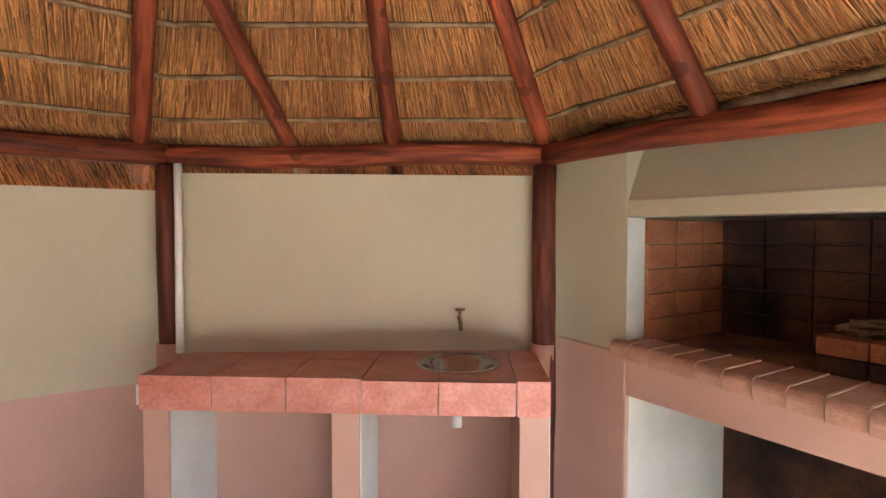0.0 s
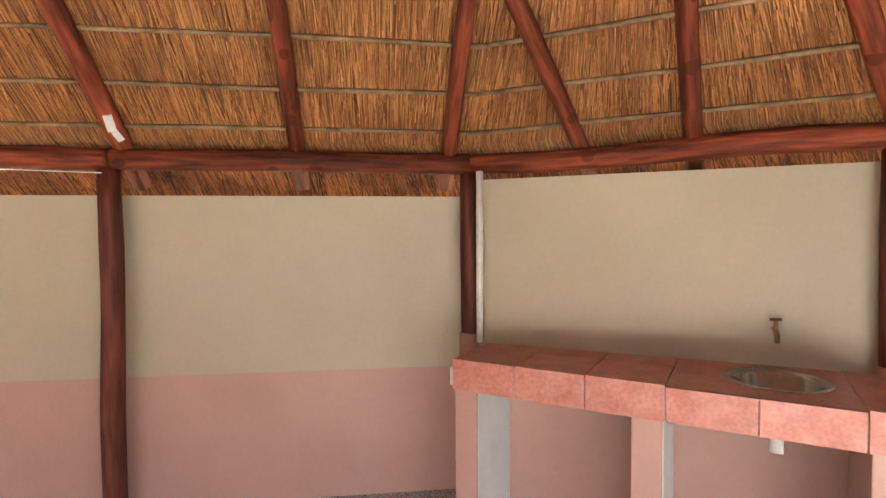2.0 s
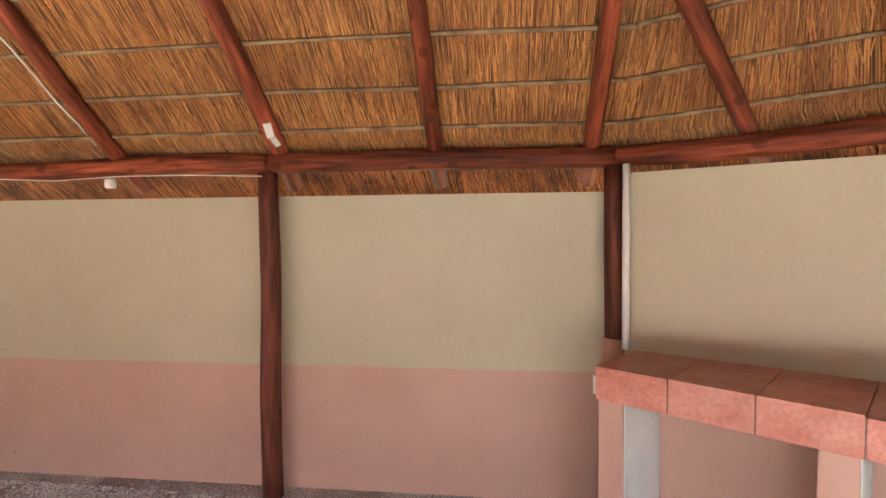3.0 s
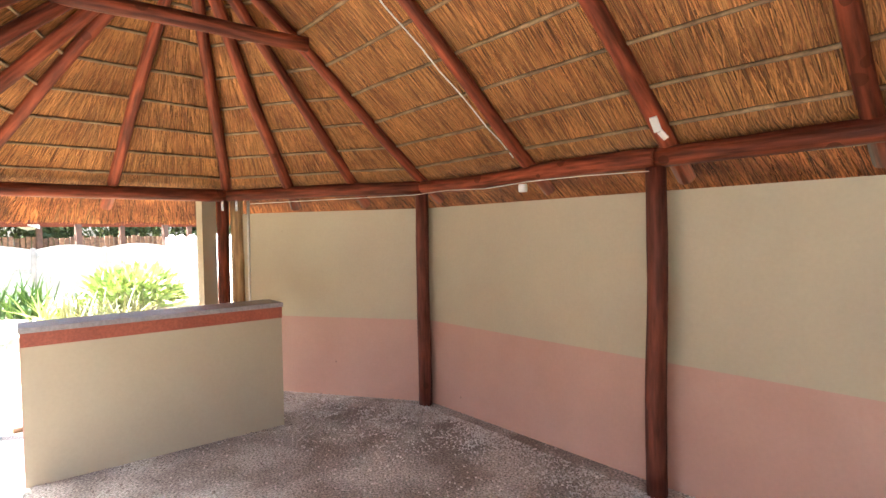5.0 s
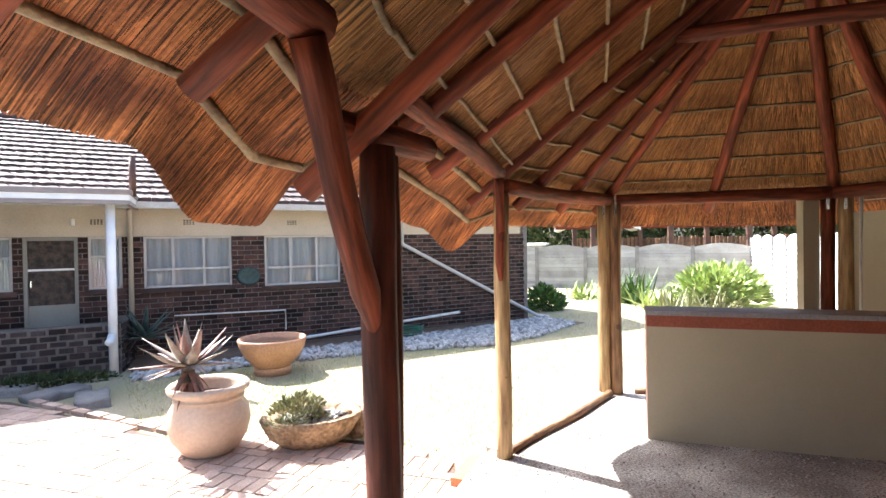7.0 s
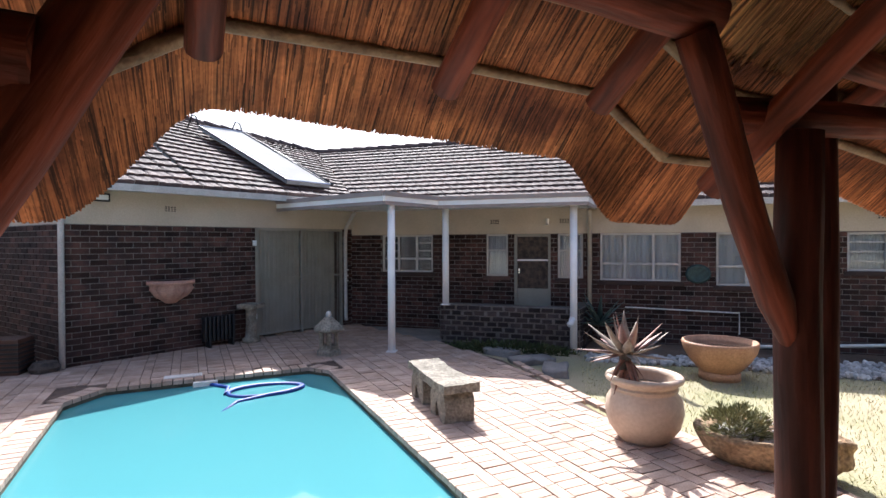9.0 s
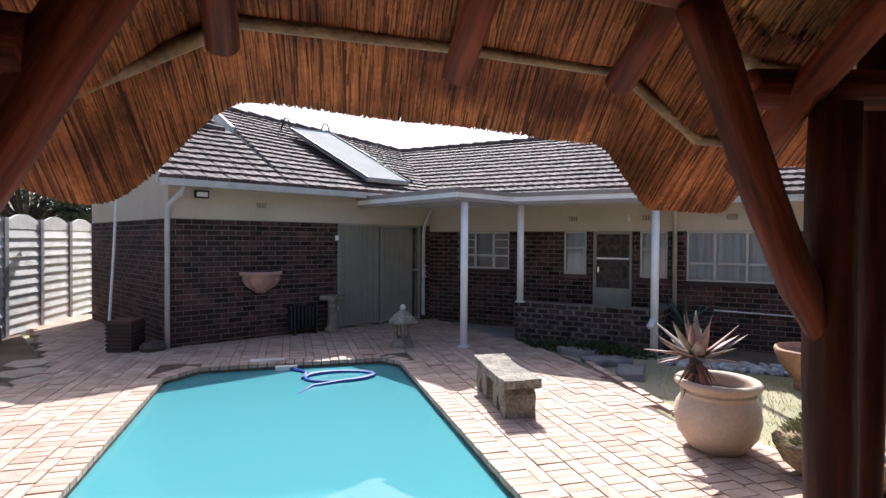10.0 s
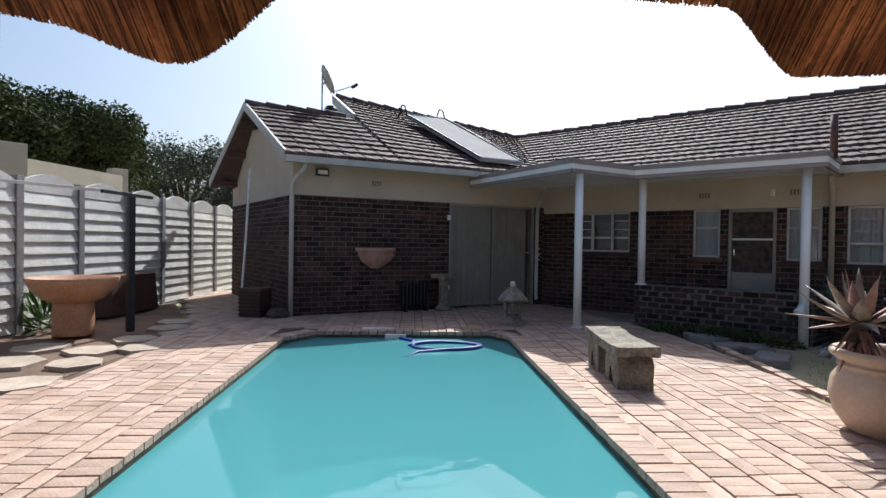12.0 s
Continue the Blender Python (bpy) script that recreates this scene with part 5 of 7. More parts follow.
tagged(ob, "dark mottled face bricks", kind="stuff")

door = thing("door", "dark glazed back door with a white kick panel", "door", kind="structure", at=tuple(BM @ Vector((B_DOOR[0], 0, 0))))
dx0, dx1, dz0, dz1 = B_DOOR
# Frame and kick panel are grey, not white, to paint in the veranda's shade.
for a, b, c, d in ((dx0, dx0 + 0.05, dz0, dz1), (dx1 - 0.05, dx1, dz0, dz1), (dx0, dx1, dz1 - 0.05, dz1)):
    part("door_frame", wbox(BM, bsg, a, b, -0.10, -0.02, c, d), METAL_GREY, door)
part("kick_panel", wbox(BM, bsg, dx0 + 0.05, dx1 - 0.05, -0.08, -0.05, dz0, 0.72), METAL_GREY, door, "lower panel, greyed for the veranda shade")
part("mid_rail", wbox(BM, bsg, dx0 + 0.05, dx1 - 0.05, -0.08, -0.045, 1.24, 1.27), WHITE_PAINT, door)
part("screen", wbox(BM, bsg, dx0 + 0.05, dx1 - 0.05, -0.075, -0.065, 0.72, dz1 - 0.05), CHAR, door, "dark brown screen")
part("handle", wbox(BM, bsg, dx0 + 0.08, dx0 + 0.10, -0.05, -0.01, 1.0, 1.1), STEEL, door)

gx0, gx1, gz0, gz1 = GATE
gate = thing("double_gate", "pair of grey beige sheet doors behind a barred security gate", "door", at=tuple(AM @ Vector((gx0, 0, 0))))
gm_mid = (gx0 + gx1) / 2
for a, b in ((gx0 + 0.01, gm_mid - 0.01), (gm_mid + 0.01, gx1 - 0.12)):
    leaf = part("door_leaf", wbox(AM, asg, a, b, -0.10, -0.05, gz0 + 0.04, gz1 - 0.02, 0.006), METAL_GREY, gate, "grey beige sheet metal leaf")
    for k in range(1, 7):
        x = a + (b - a) * k / 7
        part("rib", wbox(AM, asg, x - 0.006, x + 0.006, -0.05, -0.042, gz0 + 0.06, gz1 - 0.04), METAL_GREY, leaf)
for a, b, c, d in ((gx0 - 0.03, gx0 + 0.02, gz0, gz1), (gx1 - 0.02, gx1 + 0.03, gz0, gz1), (gx0, gx1, gz1 - 0.04, gz1 + 0.01), (gm_mid - 0.02, gm_mid + 0.02, gz0, gz1)):
    part("gate_frame", wbox(AM, asg, a, b, -0.02, 0.025, c, d), METAL_GREY, gate)
for k in range(1, 22):
    x = gx0 + (gx1 - gx0) * k / 22
    part("bar", tube([AM @ Vector((x, asg * 0.005, gz0 + 0.03)), AM @ Vector((x, asg * 0.005, gz1 - 0.03))], 0.006, 6), METAL_GREY, gate)
for z in (gz0 + 0.06, 0.95):
    part("rail", wbox(AM, asg, gx0, gx1, -0.003, 0.012, z - 0.015, z + 0.015), METAL_GREY, gate)
for z in (0.25, 1.55):
    part("hinge", wbox(AM, asg, gx0 - 0.08, gx0 - 0.02, 0.012, 0.04, z, z + 0.09), WHITE_PAINT, gate)
alone("gate_latch", wbox(AM, asg, 4.88, 4.91, 0.012, 0.04, 0.80, 1.04, 0.004), WHITE_PAINT, "small white latch plate on the brick wall", "latch")
for z in (0.80, 0.90, 1.02):
    alone("latch_lug", wbox(AM, asg, 4.91, 4.96, 0.014, 0.035, z, z + 0.025), WHITE_PAINT, "white lug of the latch plate", "latch", "latch lugs")


def half_bowl(m, sg, x, z0, z1, r):
    """A fluted half-round wall planter."""
    bm = bmesh.new()
    prof = [(0.22, 0.0), (0.30, 0.08), (0.62, 0.30), (0.84, 0.62), (0.88, 0.80), (1.0, 0.84), (1.0, 1.0), (0.9, 1.0), (0.8, 0.8)]
    n = 72
    rings = []
    for f, h in prof:
        ring = []
        for k in range(n + 1):
            a = math.pi * k / n
            fl = 1 + (0.14 * abs(math.sin(a * 6)) if 0.1 < h < 0.8 else 0)
            ring.append(bm.verts.new(m @ Vector((x + math.cos(a) * r * f * fl, sg * (0.012 + math.sin(a) * r * 0.75 * f * fl), z0 + (z1 - z0) * h))))
        rings.append(ring)
    for i in range(len(rings) - 1):
        for k in range(n):
            bm.faces.new((rings[i][k], rings[i][k + 1], rings[i + 1][k + 1], rings[i + 1][k]))
    return bm


alone("wall_planter", half_bowl(AM, asg, 1.42, 0.66, 1.02, 0.36), PINK_CLAY, "fluted terracotta half-bowl planter on the brick wall", "planter", smooth=True)
flood = thing("floodlight", "small black floodlight under the eave", "lamp", at=tuple(AM @ Vector((0.46, asg * 0.05, 2.25))))
part("housing", wbox(AM, asg, 0.36, 0.57, 0.04, 0.09, 2.19, 2.31, 0.008), BLACK, flood)
part("lens", wbox(AM, asg, 0.385, 0.545, 0.091, 0.095, 2.215, 2.285), WHITE_PAINT, flood, "pale glass lens")
part("bracket", wbox(AM, asg, 0.45, 0.48, 0.0, 0.045, 2.22, 2.26), BLACK, flood)


def vent(m, sg, x, z):
    v = thing("air_vent", "small louvred air brick in the cream band", "vent", "air bricks", at=tuple(m @ Vector((x, 0, z))))
    part("plate", wbox(m, sg, x - 0.09, x + 0.09, 0.002, 0.010, z - 0.045, z + 0.045), HOUSE_PLASTER, v)
    for i in range(4):
        for j in range(3):
            cx, cz = x - 0.068 + i * 0.045, z - 0.03 + j * 0.03
            # Flat black plates paint the shade inside the slots.
            part("slot", wbox(m, sg, cx - 0.014, cx + 0.014, 0.0105, 0.012, cz - 0.009, cz + 0.009), SHADE_BLACK, v)


vent(AM, asg, 1.43, 2.13)
for x in (3.05, 4.35, 5.65, 7.35, 9.2):
    vent(BM, bsg, x, 1.98)
# heater, pedestal, boxes by the wall
heat = thing("oil_heater", "black finned oil heater against the brick wall", "heater", at=tuple(AM @ Vector((2.1, asg * 0.15, -0.1))))
for k in range(8):
    x = 1.86 + k * 0.068
    part("fin", wbox(AM, asg, x, x + 0.045, 0.09, 0.21, 0.0, 0.40, 0.015), BLACK, heat)
part("top_rail", wbox(AM, asg, 1.86, 2.40, 0.13, 0.17, 0.02, 0.06), BLACK, heat)
for x in (1.93, 2.32):
    part("foot", wbox(AM, asg, x, x + 0.03, 0.07, 0.23, -0.10, 0.01), BLACK, heat)
pc = AM @ Vector((2.66, asg * 0.22, -0.10))
ped = thing("garden_pedestal", "weathered grey stone pedestal column by the gate", "pedestal", at=tuple(pc))
part("shaft", lathe([(0.15, 0.0), (0.15, 0.06), (0.10, 0.09), (0.085, 0.3), (0.09, 0.55), (0.13, 0.60), (0.0, 0.60)], pc, 20), STONE, ped, smooth=True)
part("capital", box(-0.17, 0.17, -0.17, 0.17, 0.58, 0.66, Matrix.Translation(pc), 0.015), STONE, ped)


def louvre_box(c, w, h, a):
    t = thing("pump_box", "dark ribbed plastic pump box on the paving", "box", at=c)
    m = Matrix.Translation(c) @ Matrix.Rotation(a, 4, "Z")
    part("body", box(-w / 2, w / 2, -w / 2, w / 2, 0, h, m, 0.01), BROWN_BOX, t)
    for k in range(7):
        z = h * (0.08 + k * 0.125)
        part("rib", box(-w / 2 - 0.012, w / 2 + 0.012, -w / 2 - 0.012, w / 2 + 0.012, z, z + h * 0.06, m, 0.004), BLACK, t)


louvre_box((5.72, -6.18, -0.1), 0.36, 0.46, 0.4)
alone("dark_rock", lathe([(0.17, 0.0), (0.20, 0.06), (0.13, 0.13), (0.0, 0.15)], (5.35, -6.33, -0.1), 9, wobble=0.3), CHAR, "dark low rock beside the pump box", "rock")
alone("pump_hose", tube([(6.0, -6.25, 2.3), (6.02, -6.2, 1.2), (6.0, -6.1, 0.0), (5.95, -6.02, -0.08)], 0.02, 8), WHITE_PVC, "white pipe down the gable wall with a blue end", "pipe", smooth=True)


def downpipe(points, mat, label):
    return alone("downpipe", tube(points, 0.038, 10), mat, label, "downpipe", "downpipes", smooth=True)


def on(m, sg, x, o, z):
    return m @ Vector((x, sg * o, z))


downpipe([on(AM, asg, 0.12, 0.40, 2.34), on(AM, asg, 0.10, 0.36, 2.24), on(AM, asg, -0.02, 0.07, 2.06), on(AM, asg, -0.02, 0.05, 1.9), on(AM, asg, -0.02, 0.05, -0.1)], GUTTER, "pale grey downpipe at the house corner")
downpipe([on(AM, asg, 4.9, 0.3, 2.2), on(AM, asg, 4.85, 0.1, 1.9), on(AM, asg, 4.86, 0.06, 1.7), on(AM, asg, 4.86, 0.06, 0.1), on(AM, asg, 4.82, 0.12, 0.02)], GUTTER, "pale downpipe in the dark veranda corner")
downpipe([on(BM, bsg, 4.80, 0.36, 2.16), on(BM, bsg, 4.80, 0.30, 2.05), on(BM, bsg, 4.80, 0.07, 1.9), on(BM, bsg, 4.80, 0.06, 0.2)], HOUSE_PLASTER, "beige downpipe beside the bedroom window")
downpipe([on(BM, bsg, 9.5, 0.30, 2.1), on(BM, bsg, 9.52, 0.07, 1.95), on(BM, bsg, 9.53, 0.07, 1.55), on(BM, bsg, 12.9, 0.10, -0.15), on(BM, bsg, 13.2, 0.14, -0.2)], GUTTER, "pale downpipe slanting across the brick wall")
alone("rain_elbow", tube([(-1.50, -9.40, 0.36), (-1.48, -9.33, 0.30), (-1.46, -9.26, 0.29)], 0.05, 12), WHITE_PAINT, "white pipe elbow on the column", "pipe", smooth=True)
alone("water_pipe", tube([on(BM, bsg, 5.4, 0.05, 0.44), on(BM, bsg, 7.2, 0.05, 0.40), on(BM, bsg, 7.2, 0.05, 0.05)], 0.012, 8), WHITE_PVC, "thin white water pipe along the brick wall", "pipe")
alone("water_pipe", tube([on(BM, bsg, 7.35, 0.3, -0.10), on(BM, bsg, 10.7, 0.3, 0.12)], 0.026, 8), WHITE_PVC, "white plastic pipe lying along the brick wall", "pipe")
plaque = lathe([(0.0, 0.012), (0.10, 0.010), (0.12, 0.02), (0.16, 0.022), (0.175, 0.0)], (0, 0, 0), 28)
bmesh.ops.transform(plaque, matrix=BM @ Matrix.Translation((6.58, bsg * 0.014, 1.04)) @ Matrix.Rotation(radians(-90 * bsg), 4, "X") @ Matrix.Diagonal((1.15, 0.95, 1, 1)), verts=plaque.verts)
alone("wall_plaque", plaque, VERDIGRIS, "oval dark green metal plaque between the windows", "plaque", smooth=True)
alone("wall_socket", wbox(BM, bsg, 8.38, 8.46, 0.012, 0.05, 0.88, 1.0, 0.006), WHITE_PVC, "white outdoor socket on the brick wall", "socket")
alone("porch_lamp", tube([on(BM, bsg, 4.05, 0.05, 2.02), on(BM, bsg, 4.05, 0.07, 1.92)], 0.03, 10), WHITE_PAINT, "small white porch lamp under the canopy", "lamp")
alone("vent_pipe", tube([(-1.80, -9.50, 2.3), (-1.80, -9.50, 2.86)], 0.045, 12), BROWN_BOX, "brown vent pipe above the canopy edge", "pipe", smooth=True)

# solar panel on the tiles, pipes, dish
def roof_a(al, off):
    k = (OV - off) / (OV + RID_A)
    p = hc3 + AD3 * al + A_OUT3 * off
    return Vector((p.x, p.y, E_Z + (RZ - E_Z) * k))


rn = (roof_a(4, 0) - roof_a(3, 0)).cross(roof_a(3, -1) - roof_a(3, 0)).normalized()
rn = rn if rn.z > 0 else -rn
solar = thing("solar_panel", "pale flat solar water heating panel on the tiles", "solar panel", at=tuple(roof_a(3.9, -1.4)))
corners = [roof_a(3.07, -2.58), roof_a(4.09, -2.65), roof_a(4.45, 0.04), roof_a(3.48, 0.03)]
bm = bmesh.new()
a = [bm.verts.new(c + rn * 0.08) for c in corners]
b = [bm.verts.new(c + rn * 0.15) for c in corners]
bm.faces.new(b)
bm.faces.new(a[::-1])
for k in range(4):
    bm.faces.new((a[k], a[(k + 1) % 4], b[(k + 1) % 4], b[k]))
part("glass_face", bm, PANEL_FACE, solar, "dusty pale glass face")
for k in range(4):
    part("frame_edge", tube([corners[k] + rn * 0.155, corners[(k + 1) % 4] + rn * 0.155], 0.016, 6), BLACK if k % 2 else STEEL, solar)
top1, top2 = corners[0] + rn * 0.15, corners[1] + rn * 0.15
for q in (top1, top2):
    alone("roof_pipe", tube([q, q - A_OUT3 * 0.12 + Vector((0, 0, 0.22)), q - A_OUT3 * 0.3 + Vector((0, 0, 0.28)), q - A_OUT3 * 0.5 + Vector((0, 0, 0.05))], 0.018, 8), BLACK, "black insulated pipe looping over the ridge", "pipe", "solar pipes", smooth=True)
alone("roof_pipe", tube([top2, corners[2] + rn * 0.16 + AD3 * 0.06], 0.028, 8), BLACK, "black insulated pipe along the solar panel", "pipe", smooth=True)
dish = thing("satellite_dish", "grey satellite dish on a mast behind the ridge", "satellite dish", at=(6.93, -8.62, 3.2))
part("mast", tube([(6.93, -8.62, 3.2), (6.93, -8.62, 4.68)], 0.018, 8), STEEL, dish)
dm = look((6.86, -8.70, 4.52), (6.32, -9.42, 4.95))
bm = lathe([(0.0, 0.07), (0.15, 0.055), (0.25, 0.025), (0.31, -0.01), (0.315, -0.015), (0.25, 0.01), (0.15, 0.04), (0.0, 0.056)], (0, 0, 0), 28)
bmesh.ops.transform(bm, matrix=dm, verts=bm.verts)
part("reflector", bm, GUTTER, dish, smooth=True)
part("arm", tube([(6.82, -8.75, 4.25), (6.60, -9.22, 4.48)], 0.011, 6), STEEL, dish)
part("receiver", tube([(6.62, -9.18, 4.44), (6.56, -9.28, 4.52)], 0.035, 8), BLACK, dish)
part("bracket", tube([(6.93, -8.62, 4.42), (6.86, -8.70, 4.48)], 0.02, 6), STEEL, dish)
alone("roof_tank", lathe([(0.13, 0.0), (0.14, 0.02), (0.14, 0.3), (0.10, 0.36), (0.0, 0.36)], (6.85, -8.8, 3.62), 14), BLACK, "black geyser valve box behind the ridge", "tank")

# ---- garden things ----
bench = thing("stone_bench", "rough lichen-covered stone bench on two carved legs", "bench", at=(-0.13, -5.95, -0.1))
bd = Vector((-0.52, 0.80, 0)).normalized()
bmx = frame_matrix((0.22, -6.48, -0.1), tuple(bd))


def rough_block(x0, x1, y0, y1, z0, z1, m, seed, amp=0.012, cuts=5):
    bm = box(x0, x1, y0, y1, z0, z1)
    bmesh.ops.subdivide_edges(bm, edges=list(bm.edges), cuts=cuts, use_grid_fill=True)
    for v in bm.verts:
        n = noise.noise_vector(v.co * 9 + Vector((seed, 0, 0)))
        v.co += n * amp
    bmesh.ops.transform(bm, matrix=m, verts=bm.verts)
    return bm


def worn_seat():
    """A hewn slab, dished along its length, with chipped edges."""
    bm = rough_block(0.07, 1.21, -0.185, 0.185, 0.285, 0.365, Matrix(), 1, 0.013, 11)
    for v in bm.verts:
        u = (v.co.x - 0.64) / 0.57
        v.co.z += 0.020 * u * u - 0.008 + 0.006 * noise.noise(v.co * 4)
        v.co.y *= 1 - 0.04 * abs(math.sin(v.co.x * 4))
    bmesh.ops.transform(bm, matrix=bmx, verts=bm.verts)
    return bm


def arched_leg(x, seed):
    """A stone block with a small arch cut through it from side to side."""
    w, h, nw, nh = 0.39, 0.295, 0.078, 0.18
    arch = [(w / 2 - nw, 0.0), (w / 2 - nw, nh - nw)] + [(w / 2 - nw * math.cos(t), nh - nw + nw * math.sin(t)) for t in (math.pi / 4, math.pi / 2, 3 * math.pi / 4)] + [(w / 2 + nw, nh - nw), (w / 2 + nw, 0.0)]
    outline = [(w, 0.0), (w + 0.01, 0.12), (w, 0.22), (w - 0.07, h), (0.07, h), (0.0, 0.22), (-0.01, 0.12), (0.0, 0.0)]
    rim = arch + outline
    bm = bmesh.new()
    sides = [[bm.verts.new((x + px_, y, pz)) for px_, pz in rim] for y in (-0.15, 0.15)]
    bm.faces.new(sides[0][::-1])
    bm.faces.new(sides[1])
    for k in range(len(rim)):
        n = (k + 1) % len(rim)
        bm.faces.new((sides[0][k], sides[0][n], sides[1][n], sides[1][k]))
    bmesh.ops.triangulate(bm, faces=list(bm.faces))
    bmesh.ops.subdivide_edges(bm, edges=list(bm.edges), cuts=2, use_grid_fill=True)
    for v in bm.verts:
        v.co += noise.noise_vector(v.co * 8 + Vector((seed, 0, 0))) * 0.012
    bmesh.ops.transform(bm, matrix=bmx, verts=bm.verts)
    return bm


part("seat", worn_seat(), STONE, bench, "dished stone slab")
for x in (0.11, 0.75):
    part("leg", arched_leg(x, x * 9), STONE, bench, "arched stone leg")

px, py = -2.03, -5.46
pot = thing("aloe_pot", "large pale clay pot with a rolled rim", "pot", at=(px, py, -0.1))
part("body", lathe([(0.000, 0.000), (0.193, 0.000), (0.221, 0.028), (0.294, 0.130), (0.322, 0.251), (0.308, 0.353), (0.267, 0.419), (0.262, 0.437), (0.276, 0.442), (0.276, 0.460), (0.262, 0.465), (0.285, 0.493), (0.317, 0.512), (0.322, 0.539), (0.304, 0.558), (0.267, 0.553), (0.248, 0.512), (0.248, 0.446), (0.000, 0.437)], (px, py, -0.1), 44), CLAY, pot, smooth=True)
part("soil", lathe([(0.0, 0.455), (0.246, 0.45), (0.246, 0.43)], (px, py, -0.1), 24), SOIL, pot)


def blade(base, d, length, width, bend, bm, seed):
    """A thick tapering succulent leaf."""
    g = random.Random(seed)
    d = Vector(d).normalized()
    side = d.cross(Vector((0, 0, 1)))
    side = side.normalized() if side.length > 0.05 else Vector((1, 0, 0))
    up = side.cross(d)
    n = 7
    rows = []
    for i in range(n + 1):
        t = i / n
        c = Vector(base) + d * length * t + up * bend * t * t
        w = width * (1 - t ** 1.6) * (0.75 + 0.5 * min(t * 4, 1)) + 0.002
        rows.append([bm.verts.new(c + side * w), bm.verts.new(c - up * w * 0.45), bm.verts.new(c - side * w), bm.verts.new(c + up * w * 0.12)])
    for i in range(n):
        for k in range(4):
            bm.faces.new((rows[i][k], rows[i][(k + 1) % 4], rows[i + 1][(k + 1) % 4], rows[i + 1][k]))
    bm.faces.new(rows[-1])


ax, ay = px + 0.15, py + 0.05
aloe = thing("aloe", "spiky grey green aloe with dry drooping lower leaves", "plant", at=(ax, ay, 0.38))
part("stem", tube([(px + 0.06, py + 0.02, 0.34), (ax + 0.02, ay, 0.52), (ax, ay, 0.66)], [0.05, 0.045, 0.06], 9), CHAR, aloe)
g2 = random.Random(21)
for k in range(24):
    a = k * 2.4 + g2.random() * 0.7
    el = 1.3 - k * 0.07 + 0.25 * (g2.random() - 0.5)
    d = (math.cos(a) * math.cos(el), math.sin(a) * math.cos(el), math.sin(el))
    bm = bmesh.new()
    blade((ax + d[0] * 0.03, ay + d[1] * 0.03, 0.64), d, 0.28 + 0.14 * g2.random(), 0.036 + 0.012 * g2.random(), (0.12 if el > 0.2 else -0.10) * (g2.random() - 0.25), bm, k)
    part("leaf", bm, BLADE if k % 3 else TIP_LEAF, aloe, smooth=True)
for k in range(17):
    a = k * 0.8 + g2.random()
    bm = bmesh.new()
    blade((ax, ay, 0.62 - 0.008 * k), (math.cos(a), math.sin(a), -0.5 - 0.06 * k), 0.20 + 0.10 * g2.random(), 0.02, -0.07, bm, k)
    part("dry_leaf", bm, DRY_LEAF, aloe, "dry reddish leaf", smooth=True)

trough = thing("stone_trough", "rough tan stone trough planted with succulents", "planter", at=(-2.78, -5.12, -0.1))
bm = bmesh.new()
tm = Matrix.Translation((-2.78, -5.12, -0.1)) @ Matrix.Rotation(-0.25, 4, "Z") @ Matrix.Diagonal((1.0, 0.72, 1, 1))
b2 = lathe([(0.0, 0.0), (0.24, 0.0), (0.34, 0.08), (0.42, 0.2), (0.43, 0.245), (0.38, 0.25), (0.33, 0.19), (0.0, 0.18)], (0, 0, 0), 40, bm, 0.09, 4)
bmesh.ops.transform(bm, matrix=tm, verts=bm.verts)
part("basin", bm, TAN_STONE, trough, "tan hewn stone", smooth=True)
bm = lathe([(0.36, 0.2), (0.0, 0.21)], (0, 0, 0), 24)
bmesh.ops.transform(bm, matrix=tm, verts=bm.verts)
part("soil", bm, SOIL, trough)


alone("brown_rock", rough_block(-0.17, 0.17, -0.11, 0.11, 0.0, 0.22, Matrix.Translation((-3.24, -5.10, -0.1)) @ Matrix.Rotation(0.5, 4, "Z"), 7.0, 0.045, 5), TAN_STONE, "rough brown rock beside the stone trough", "rock", smooth=True)


def stones(points, size, mat, name, label, seed, flat=0.6):
    """Pebbles in one mesh, each a small uneven lump."""
    g = random.Random(seed)
    verts, faces = [], []
    for x, y, z in points:
        r = size * (0.55 + 0.9 * g.random())
        m = Matrix.Translation((x, y, z)) @ Euler((g.random(), g.random(), g.random() * 6)).to_matrix().to_4x4() @ Matrix.Diagonal((r, r * (0.6 + 0.4 * g.random()), r * flat, 1))
        b = len(verts)
        ring = [(math.cos(k * math.pi / 3), math.sin(k * math.pi / 3)) for k in range(6)]
        verts.append(tuple(m @ Vector((0, 0, -1))))
        for h, s in ((-0.5, 0.85), (0.45, 0.85)):
            verts.extend(tuple(m @ Vector((c * s * (0.85 + 0.3 * g.random()), d * s * (0.85 + 0.3 * g.random()), h))) for c, d in ring)
        verts.append(tuple(m @ Vector((0, 0, 1))))
        for k in range(6):
            n = (k + 1) % 6
            faces += [(b, b + 1 + n, b + 1 + k), (b + 1 + k, b + 1 + n, b + 7 + n, b + 7 + k), (b + 7 + k, b + 7 + n, b + 13)]
    me = bpy.data.meshes.new(name)
    me.from_pydata(verts, [], faces)
    me.materials.append(mat)
    return tagged(new(name, me), label, "stones", kind="stuff")


g3 = random.Random(31)
